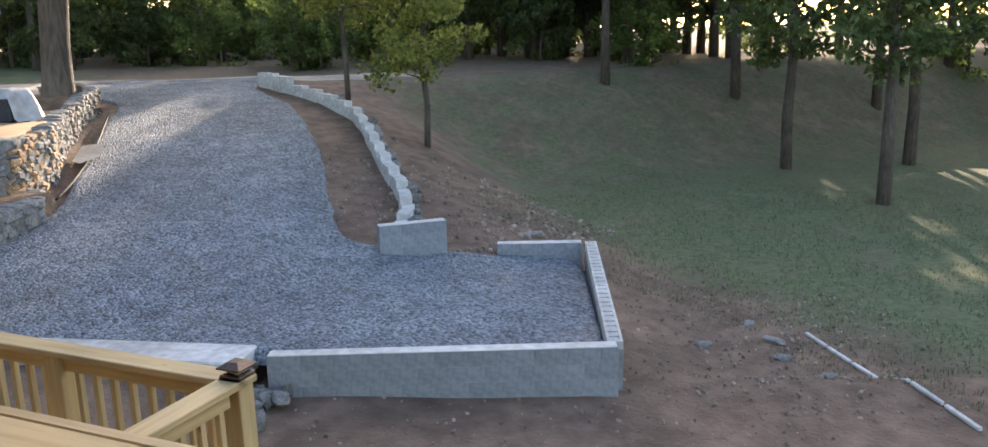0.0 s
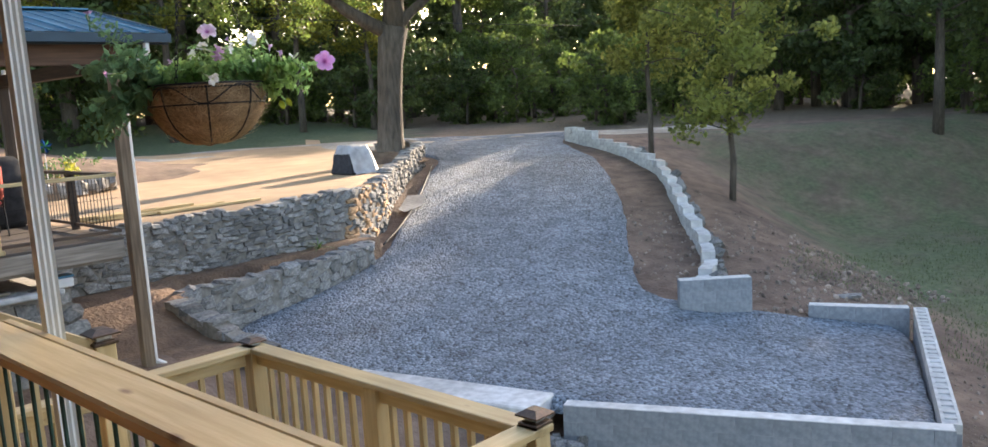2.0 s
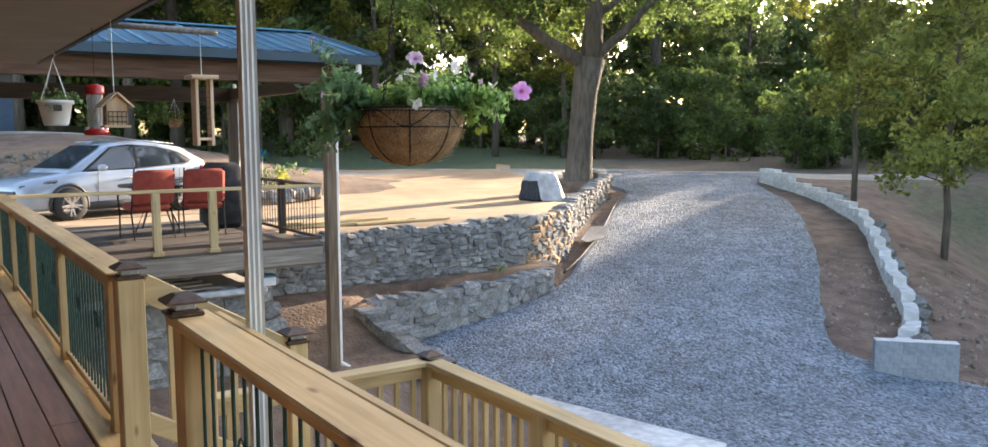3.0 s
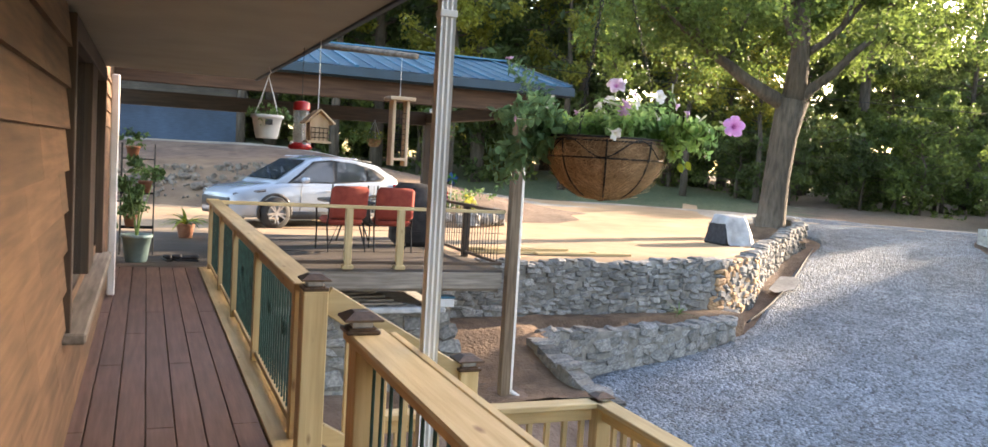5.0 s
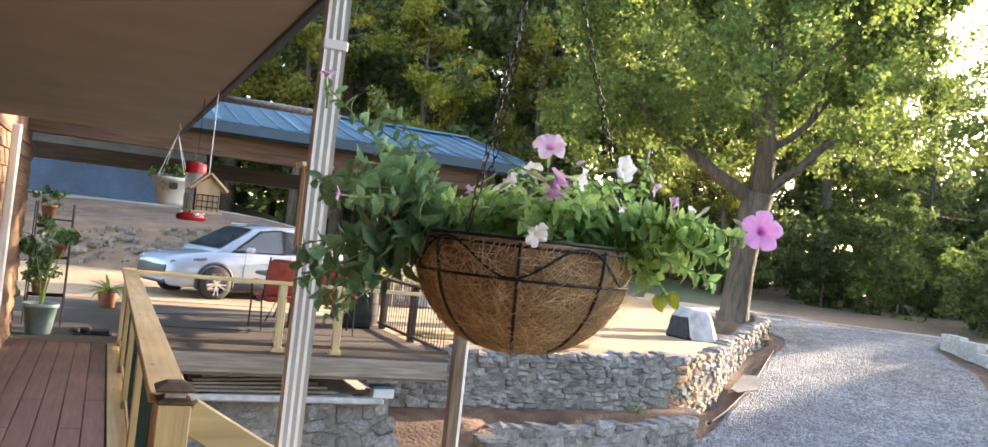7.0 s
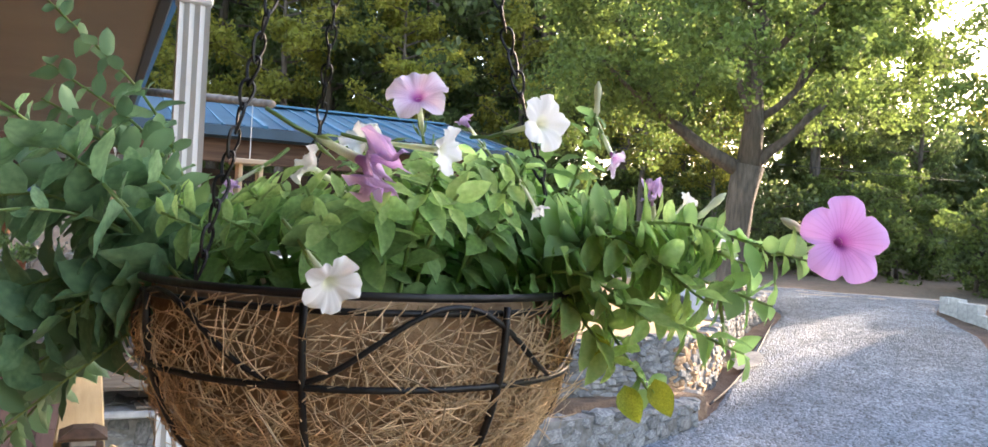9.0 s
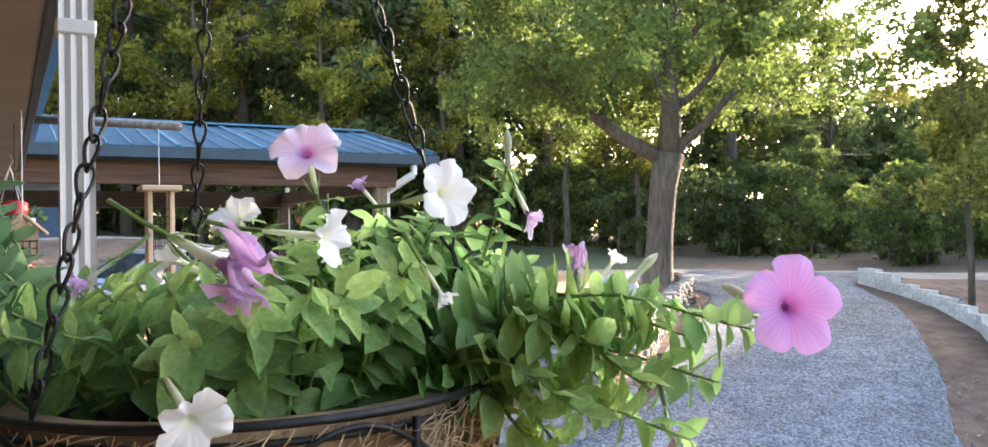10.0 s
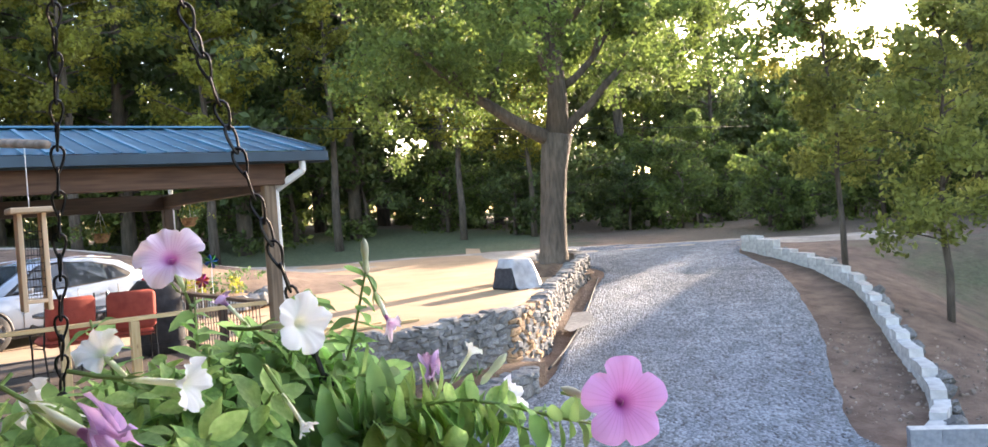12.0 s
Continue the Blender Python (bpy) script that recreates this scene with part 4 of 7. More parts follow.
# ---- hanging basket ----
BX, BY, BZ, BR, BD = 1.058, 1.84, 1.545, 0.122, 0.130
B0 = Vector((BX, BY, BZ))
BRIGHT, BAWAY = Vector((0.895, -0.446, 0)), Vector((0.446, 0.895, 0))
UP = Vector((0, 0, 1))
coir_mat = mat("coconut_coir", (0.22, 0.13, 0.07), (0.38, 0.25, 0.145), scale=30, rough=0.95, bump=0.9, bscale=90, dist=0.004, big=0.35, bigscale=14)
fibre_mat = mat("coir_fibre", (0.38, 0.25, 0.13), (0.64, 0.47, 0.29), scale=20, rough=0.85, bump=0, island=0.45, big=0.2, bigscale=9)
soil_mat = mat("potting_soil", (0.02, 0.014, 0.01), (0.05, 0.035, 0.025), scale=60, rough=1.0, bump=0.8, bscale=120, dist=0.004)


def bowl_r(h):
    """Radius of the bowl at height h above its bottom (share 0 to 1)."""
    return BR * (max(0.0, 1 - (1 - h) ** 2.3)) ** 0.52


basket = thing("hanging_basket", B0, "black wire hanging basket with a brown coconut fibre liner", "hanging basket")
bm = bmesh.new()
prof = [(max(0.004, bowl_r(k / 12) - 0.004), -BD + BD * k / 12) for k in range(13)] + [(BR - 0.012, 0.004), (BR - 0.018, -0.02)]
lathe(bm, prof, B0, 48)
for v in bm.verts:
    d = v.co - B0
    v.co += d.normalized() * 0.004 * noise.noise(v.co * 60)
part("liner", bm, coir_mat, basket, "shaggy brown coconut fibre liner", smooth=True)
bm = bmesh.new()
lathe(bm, [(BR - 0.016, -0.015), (0.06, -0.004), (0.002, 0.0)], B0, 24)
part("soil", bm, soil_mat, basket)
r_ = random.Random(11)
verts_, faces_ = [], []
for i in range(4600):
    h = 1 - r_.random() ** 0.8 * 0.97
    a, slant = r_.uniform(0, 6.283), r_.uniform(-1.4, 1.4)
    ln, curl, rad = r_.uniform(0.015, 0.06), r_.uniform(-18, 18), r_.uniform(0.0002, 0.00045)
    p_a, p_h = a, h
    stray = r_.uniform(0.3, 1.0) if i % 14 == 0 else 0
    prev = None
    for k in range(6):
        rr = bowl_r(min(1, max(0.0, p_h))) + 0.0012 + (0.0045 * k * stray if stray else 0.007 * math.sin(k / 5 * 3.14) * r_.random())
        c = B0 + Vector((rr * math.cos(p_a), rr * math.sin(p_a), -BD + BD * p_h))
        n = Vector((math.cos(p_a), math.sin(p_a), 0.2))
        t_ = Vector((-math.sin(p_a), math.cos(p_a), 0)) * math.cos(slant) + UP * math.sin(slant)
        sd = t_.cross(n).normalized()
        idx = len(verts_)
        verts_ += [tuple(c + sd * rad), tuple(c - sd * rad), tuple(c + n * rad)]
        if prev is not None:
            for q in range(3):
                faces_.append((prev + q, prev + (q + 1) % 3, idx + (q + 1) % 3, idx + q))
        prev = idx
        slant += curl * ln / 5
        p_a += math.cos(slant) * ln / 5 / max(rr, 0.03)
        p_h += math.sin(slant) * ln / 5 / BD
        if p_h > 1.02 or p_h < 0.02:
            break
me = bpy.data.meshes.new("fibre")
me.from_pydata(verts_, [], faces_)
me.materials.append(fibre_mat)
fib = new("fibre", me)
fib.parent, fib.matrix_parent_inverse = basket, Matrix.Translation(-B0)
tagged(fib, "curled coconut fibres", kind="stuff")


def ring(bm, r, z, rad, n=64):
    tube(bm, [B0 + Vector((r * math.cos(6.28319 * k / n), r * math.sin(6.28319 * k / n), z)) for k in range(n + 1)], rad, 6, cap=False)


for r, z, rad, nm in ((BR + 0.003, 0.004, 0.0022, "rim_wire"), (BR + 0.001, -0.0035, 0.0018, "rim_wire"), (bowl_r(0.70) + 0.0055, -BD * 0.30, 0.0018, "hoop_wire")):
    bm = bmesh.new()
    ring(bm, r, z, rad)
    part(nm, bm, black_metal, basket, smooth=True)
for k in range(8):
    a = 0.393 + k * 0.7854 - 0.1
    bm = bmesh.new()
    tube(bm, [B0 + Vector(((bowl_r(h / 12) + 0.0055) * math.cos(a), (bowl_r(h / 12) + 0.0055) * math.sin(a), -BD + BD * h / 12)) for h in range(1, 13)], 0.002, 6)
    part("rib_wire", bm, black_metal, basket, smooth=True)
bm = bmesh.new()
pts = []
for k in range(161):
    a = 6.28319 * k / 160
    z = -BD * 0.145 + BD * 0.145 * math.cos(a * 5 + 1.2)
    pts.append(B0 + Vector(((bowl_r(1 + z / BD) + 0.005) * math.cos(a), (bowl_r(1 + z / BD) + 0.005) * math.sin(a), z)))
tube(bm, pts, 0.0015, 6, cap=False)
part("scroll_wire", bm, black_metal, basket, smooth=True)

# chains up to the hook under the eave
HOOK = Vector((BX - 0.005, BY + 0.01, 2.02))
bm = bmesh.new()
pts = []
for k in range(17):
    a = k / 16 * 6.283
    pts.append((0.0032 * math.cos(a) + 0.001 * math.sin(2 * a), 0.0082 * math.sin(a), 0.0008 * math.cos(a)))
tube(bm, pts, 0.0009, 5, cap=False)
link_me = bpy.data.meshes.new("link")
bm.to_mesh(link_me)
bm.free()
link_me.materials.append(black_metal)
for az in (-0.50, 1.65, 3.72):
    foot = B0 + Vector((BR * math.cos(az), BR * math.sin(az), 0.006))
    chain = thing("basket_chain", foot, "black metal chain of twisted links holding the basket", "chain", group="basket chains")
    n = int((HOOK - foot).length / 0.0137)
    q = (HOOK - foot).to_track_quat("Y", "Z")
    for k in range(n):
        ob = new("link", link_me)
        ob.parent = chain
        p = (HOOK - foot) * ((k + 0.5) / n)
        p += Vector((0, 0, -0.012 * math.sin(3.14 * (k + 0.5) / n)))
        ob.matrix_basis = Matrix.Translation(p) @ q.to_matrix().to_4x4() @ Matrix.Rotation((k % 2) * 1.5708 + 0.35 * math.sin(k * 1.7), 4, "Y")
bm = bmesh.new()
tube(bm, [HOOK + Vector((0, 0, z)) + Vector((0.012 * math.sin(z * 120), 0, 0)) for z in (0.0, 0.012, 0.024, 0.036, 0.05, 0.068)], 0.002, 6)
hook = part("ceiling_hook", bm, black_metal)
tagged(hook, "small black hook under the porch eave", "hook")


# ---- leaves and flowers ----
def thin(name, c1, c2, trans, scale=40.0, rough=0.5, vary=0.2, island=0.0, big=0.25, bigscale=20.0, bump=0.15):
    """A thin leaf or petal that lets some light through."""
    m = mat(name, c1, c2, scale=scale, rough=rough, bump=bump, bscale=scale * 3, vary=vary, island=island, big=big, bigscale=bigscale, dist=0.001)
    nt = m.node_tree
    b, out = nt.nodes["Principled BSDF"], nt.nodes["Material Output"]
    b.inputs["Specular IOR Level"].default_value = 0.3
    tr, mx = nt.nodes.new("ShaderNodeBsdfTranslucent"), nt.nodes.new("ShaderNodeMixShader")
    src = b.inputs["Base Color"].links[0].from_socket
    hs = nt.nodes.new("ShaderNodeHueSaturation")
    hs.inputs["Value"].default_value = 1.5
    nt.links.new(src, hs.inputs["Color"])
    nt.links.new(hs.outputs[0], tr.inputs["Color"])
    mx.inputs[0].default_value = trans
    nt.links.new(b.outputs[0], mx.inputs[1])
    nt.links.new(tr.outputs[0], mx.inputs[2])
    nt.links.new(mx.outputs[0], out.inputs["Surface"])
    return m


petunia_leaf = thin("petunia_leaf", (0.19, 0.34, 0.12), (0.31, 0.50, 0.19), 0.46, rough=0.68, vary=0.3, scale=7, bigscale=2)
tip_leaf = thin("young_petunia_leaf", (0.26, 0.42, 0.13), (0.38, 0.53, 0.20), 0.45, rough=0.68, vary=0.2, scale=7, bigscale=2)
petunia_mass = thin("petunia_leaf_mass", (0.18, 0.33, 0.115), (0.30, 0.48, 0.185), 0.46, rough=0.68, vary=0.0, island=0.3)
yellow_leaf = thin("yellowing_leaf", (0.20, 0.27, 0.03), (0.30, 0.36, 0.05), 0.35)
verbena_leaf = thin("trailing_leaf", (0.115, 0.24, 0.125), (0.20, 0.36, 0.19), 0.36, island=0.3, vary=0.25, scale=7, bigscale=2)
stem_mat = thin("green_stem", (0.13, 0.22, 0.06), (0.22, 0.33, 0.11), 0.15)


def leaf_geo(length, width, bend, fold, seed=0):
    """Vertices and faces of an ovate leaf along +y, its face up, with a folded midrib."""
    r = random.Random(seed)
    n, vs, fs = 6, [], []
    for i in range(n + 1):
        t = i / n
        w = width * 0.5 * (math.sin(math.pi * t ** 0.8) ** 0.8) * (1.0 if 0 < t < 1 else 0.0) + 0.0003
        z = -bend * length * t * t
        y = length * t * (1 - 0.15 * abs(bend) * t)
        wave = 0.06 * width * math.sin(t * 9 + seed)
        vs += [(-w, y, z + fold * w + wave), (-w * 0.5, y, z + fold * w * 0.35), (0, y, z), (w * 0.5, y, z + fold * w * 0.35), (w, y, z + fold * w - wave)]
    for i in range(n):
        for k in range(4):
            a = i * 5 + k
            fs.append((a, a + 1, a + 6, a + 5))
    return vs, fs


def leaf_mesh(i, material, shape):
    r = random.Random(i)
    vs, fs = leaf_geo(1.0, shape * r.uniform(0.85, 1.15), r.uniform(-0.1, 0.4), r.uniform(0.1, 0.5), i)
    me = bpy.data.meshes.new("leaf")
    me.from_pydata(vs, [], fs)
    me.materials.append(material)
    for p in me.polygons:
        p.use_smooth = True
    return me


PETUNIA_LEAVES = [leaf_mesh(i, petunia_leaf, 0.54) for i in range(8)]
TIP_LEAVES = [leaf_mesh(60 + i, tip_leaf, 0.46) for i in range(4)]
YELLOW_LEAVES = [leaf_mesh(20 + i, yellow_leaf, 0.55) for i in range(2)]
TRAIL_LEAVES = [leaf_mesh(40 + i, verbena_leaf, 0.62) for i in range(6)]


def leaf_pose(p, d, up, size, r):
    y = d.normalized()
    x = y.cross(up)
    if x.length < 0.05:
        x = y.cross(Vector((1, 0.2, 0)))
    x.normalize()
    z = x.cross(y)
    m = Matrix((x, y, z)).transposed().to_4x4()
    return Matrix.Translation(p) @ m @ Matrix.Rotation(r.uniform(-0.7, 0.7), 4, "Y") @ Matrix.Diagonal((size, size, size, 1))


class Foliage:
    """Gathers stems and leaves of one plant: the first as parts, the rest joined."""

    def __init__(self, plant, meshes, mass_material, most):
        self.plant, self.meshes, self.material, self.most = plant, meshes, mass_material, most
        self.poses, self.lines, self.young = [], [], []

    def stem(self, pts, rad, r, size, gap, tip=1.0, fresh=0.8):
        """A stem through pts with leaves in pairs."""
        line = smooth_line(pts, 14)
        self.lines.append((line, rad))
        total = sum((b - a).length for a, b in zip(line, line[1:]))
        s, k = gap * r.uniform(0.3, 0.8), 0
        ang = r.uniform(0, 6.28)
        while s < total:
            t = s / total
            i = min(13, int(t * 14))
            p = line[i].lerp(line[i + 1], t * 14 - i)
            d = (line[i + 1] - line[i]).normalized()
            side = d.cross(UP)
            side = side.normalized() if side.length > 0.05 else Vector((1, 0, 0))
            for w in (0.0, 3.14):
                a = ang + w + r.uniform(-0.5, 0.5)
                out = side * math.cos(a) + d.cross(side) * math.sin(a)
                way = (out * 0.9 + d * r.uniform(0.1, 0.7) + UP * r.uniform(-0.75, 0.35)).normalized()
                face = (p - B0).normalized()
                (self.young if t > fresh and self.material is petunia_mass else self.poses).append(leaf_pose(p, way, UP * 0.55 + face * r.uniform(0.3, 1.0) + d * 0.2, size * r.uniform(0.65, 1.2) * (1 - 0.45 * (t * tip) ** 2), r))
            ang += 1.57 + r.uniform(-0.3, 0.3)
            s += gap * r.uniform(0.8, 1.2) * (1 - 0.5 * t)

    def build(self, r, eye):
        self.young.sort(key=lambda m: (m.translation - eye).length)
        self.poses += self.young[280:]
        del self.young[280:]
        self.poses.sort(key=lambda m: (m.translation - eye).length)
        inv = Matrix.Translation(self.plant.location).inverted()
        for m in self.poses[:self.most]:
            ob = new("leaf", r.choice(self.meshes))
            ob.parent, ob.matrix_parent_inverse, ob.matrix_basis = self.plant, inv, m
        for m in self.young:
            ob = new("young_leaf", r.choice(TIP_LEAVES))
            ob.parent, ob.matrix_parent_inverse, ob.matrix_basis = self.plant, inv, m
        vs, fs = [], []
        for m in self.poses[self.most:]:
            src = r.choice(self.meshes)
            o = len(vs)
            vs += [tuple(m @ v.co) for v in src.vertices]
            fs += [tuple(o + i for i in p.vertices) for p in src.polygons]
        if vs:
            me = bpy.data.meshes.new("foliage")
            me.from_pydata(vs, [], fs)
            me.materials.append(self.material)
            for p in me.polygons:
                p.use_smooth = True
            ob = new("foliage", me)
            ob.parent, ob.matrix_parent_inverse = self.plant, inv
            tagged(ob, kind="stuff")
        for line, rad in self.lines:
            bm = bmesh.new()
            tube(bm, line, [rad * (1 - 0.5 * i / 14) for i in range(15)], 5)
            part("stem", bm, stem_mat, self.plant, smooth=True)


def at_b(right, away, up):
    return B0 + BRIGHT * right + BAWAY * away + UP * up


petunia = thing("petunia_plant", B0, "leafy petunia spilling over the basket rim", "flowering plant")
fol = Foliage(petunia, PETUNIA_LEAVES, petunia_mass, 290)
r_ = random.Random(21)
for i in range(80):
    a, s = r_.uniform(0, 6.283), math.sqrt(r_.random())
    ro, ao = s * 0.105 * math.cos(a), s * 0.105 * math.sin(a)
    h = (0.078 - 0.03 * s * s) * r_.uniform(0.6, 1.15) * (0.9 + 2.2 * min(0.06, ro)) + 0.015 * max(0, ro / 0.1)
    lean = r_.uniform(0.15, 0.4)
    base = at_b(ro * 0.75, ao * 0.75, -0.01)
    tip = at_b(ro * (1 + lean), ao * (1 + lean), h)
    fol.stem([base, base.lerp(tip, 0.5) + UP * 0.012, tip], 0.0014, r_, 0.028, 0.0135)
# long shoots that trail out to the right of the bowl
for tipv, mid in (((0.238, -0.068, 0.03), 0.03), ((0.225, -0.06, 0.005), 0.02), ((0.21, -0.065, -0.02), 0.012), ((0.2, -0.05, 0.03), 0.03), ((0.18, -0.06, 0.015), 0.025), ((0.16, -0.075, -0.005), 0.02), ((0.215, -0.055, 0.025), 0.03), ((0.19, -0.03, -0.012), 0.04), ((0.165, -0.05, -0.045), 0.03), ((0.175, -0.01, 0.01), 0.05), ((0.15, 0.03, 0.03), 0.05), ((0.19, -0.07, 0.005), 0.035), ((0.145, -0.06, -0.03), 0.02)):
    base, tip = at_b(0.08, tipv[1] * 0.5, 0.0), at_b(*tipv)
    fol.stem([base, base.lerp(tip, 0.5) + UP * mid, tip], 0.0014, r_, 0.0295, 0.0105, fresh=0.45)
# upright shoots
for tipv in ((0.134, 0.006, 0.112), (0.09, 0.03, 0.09), (0.105, 0.01, 0.10), (0.03, 0.07, 0.10), (0.0, -0.02, 0.09), (-0.02, 0.03, 0.095), (0.06, -0.04, 0.075)):
    tip = at_b(*tipv)
    base = at_b(tipv[0] * 0.7, tipv[1] * 0.7, 0.0)
    fol.stem([base, base.lerp(tip, 0.55) + BRIGHT * 0.004, tip], 0.0013, r_, 0.020, 0.012, 0.8)
fol.build(r_, at_b(-0.02, -0.45, 0.05))
for k, (a, b, c) in enumerate(((0.15, -0.06, -0.04), (0.135, -0.05, -0.015), (0.165, -0.065, -0.035))):
    ob = new("yellow_leaf", YELLOW_LEAVES[k % 2])
    ob.parent, ob.matrix_parent_inverse = petunia, Matrix.Translation(-B0)
    ob.matrix_basis = leaf_pose(at_b(a, b, c), Vector((0.2, -0.3, -0.8)), -BAWAY, 0.022, r_)

trailer = thing("trailing_plant", at_b(-0.12, 0, 0), "grey-green trailing plant with small purple buds", "trailing plant")
fol2 = Foliage(trailer, TRAIL_LEAVES, verbena_leaf, 220)
for i in range(18):
    dr, da = r_.uniform(-0.25, -0.12), r_.uniform(-0.10, 0.06)
    dz = r_.uniform(-0.10, 0.07) - 0.35 * max(0, -dr - 0.18)
    base, tip = at_b(-0.085, da * 0.6, 0.0), at_b(dr, da, dz)
    fol2.stem([base, base.lerp(tip, 0.5) + UP * r_.uniform(0.01, 0.04), tip], 0.0012, r_, 0.038, 0.0165)
for tipv, sz in (((-0.2, 0.0, 0.125), 0.026), ((-0.207, 0.01, 0.165), 0.022), ((-0.17, -0.03, 0.085), 0.03), ((-0.19, -0.02, 0.10), 0.026), ((-0.255, -0.05, -0.07), 0.036), ((-0.235, -0.03, -0.09), 0.036), ((-0.2, -0.06, -0.1), 0.036), ((-0.262, -0.02, -0.03), 0.034)):
    base, tip = at_b(-0.09, 0, 0.0), at_b(*tipv)
    fol2.stem([base, base.lerp(tip, 0.5) + UP * 0.015 + BRIGHT * 0.015, tip], 0.0013, r_, sz, 0.017)
for midv, tipv in (((-0.15, -0.09, 0.075), (-0.206, -0.197, 0.13)), ((-0.14, -0.08, 0.035), (-0.183, -0.168, 0.024)), ((-0.16, -0.06, -0.02), (-0.23, -0.12, -0.07))):
    fol2.stem([at_b(-0.09, -0.02, 0.0), at_b(*midv), at_b(*tipv)], 0.0013, r_, 0.024, 0.02)
fol2.build(r_, at_b(-0.02, -0.45, 0.05))


def petal_mat(name, throat, inner, outer, vein, trans=0.35):
    """Petal colour by the distance from the throat, with veins that fan out."""
    m = thin(name, outer, outer, trans, vary=0.06, big=0.08, bump=0.1)
    nt = m.node_tree
    at_ = nt.nodes.new("ShaderNodeAttribute")
    at_.attribute_name = "petal"
    sep = nt.nodes.new("ShaderNodeSeparateXYZ")
    nt.links.new(at_.outputs["Vector"], sep.inputs[0])
    ramp = nt.nodes.new("ShaderNodeValToRGB")
    e = ramp.color_ramp.elements
    e[0].position, e[0].color = 0.05, (*throat, 1)
    e[1].position, e[1].color = 0.9, (*outer, 1)
    k = e.new(0.3)
    k.color = (*inner, 1)
    nt.links.new(sep.outputs[0], ramp.inputs[0])
    sn, mr, mix, pw = (nt.nodes.new(k) for k in ("ShaderNodeMath", "ShaderNodeMapRange", "ShaderNodeMix", "ShaderNodeMath"))
    sn.operation = "SINE"
    ml = nt.nodes.new("ShaderNodeMath")
    ml.operation, ml.inputs[1].default_value = "MULTIPLY", 35 * 6.28318
    nt.links.new(sep.outputs[1], ml.inputs[0])
    nt.links.new(ml.outputs[0], sn.inputs[0])
    mr.inputs[1].default_value, mr.inputs[2].default_value, mr.inputs[4].default_value = 0.55, 1.0, 0.45
    nt.links.new(sn.outputs[0], mr.inputs[0])
    pw.operation = "MULTIPLY"
    inv = nt.nodes.new("ShaderNodeMapRange")
    inv.inputs[1].default_value, inv.inputs[2].default_value, inv.inputs[3].default_value, inv.inputs[4].default_value = 0.25, 0.95, 1.0, 0.1
    nt.links.new(sep.outputs[0], inv.inputs[0])
    nt.links.new(mr.outputs[0], pw.inputs[0])
    nt.links.new(inv.outputs[0], pw.inputs[1])
    mix.data_type = "RGBA"
    nt.links.new(pw.outputs[0], mix.inputs[0])
    nt.links.new(ramp.outputs[0], mix.inputs[6])
    mix.inputs[7].default_value = (*vein, 1)
    for node in nt.nodes:
        if node.type == "BSDF_PRINCIPLED":
            node.inputs["Roughness"].default_value = 0.6
            nt.links.new(mix.outputs[2], node.inputs["Base Color"])
        if node.type == "BSDF_TRANSLUCENT":
            nt.links.new(mix.outputs[2], node.inputs["Color"])
    return m


pink_petal = petal_mat("pink_petal", (0.42, 0.10, 0.40), (0.68, 0.30, 0.72), (0.76, 0.42, 0.84), (0.42, 0.10, 0.42))
lilac_petal = petal_mat("lilac_petal", (0.45, 0.12, 0.42), (0.78, 0.54, 0.78), (0.87, 0.74, 0.88), (0.55, 0.22, 0.50))
white_petal = petal_mat("white_petal", (0.80, 0.82, 0.64), (0.88, 0.88, 0.88), (0.9, 0.9, 0.92), (0.80, 0.81, 0.78))
purple_petal = petal_mat("faded_purple_petal", (0.45, 0.24, 0.48), (0.60, 0.38, 0.64), (0.72, 0.50, 0.76), (0.34, 0.14, 0.40))
tube_mat = thin("flower_tube", (0.55, 0.60, 0.42), (0.70, 0.72, 0.60), 0.3)


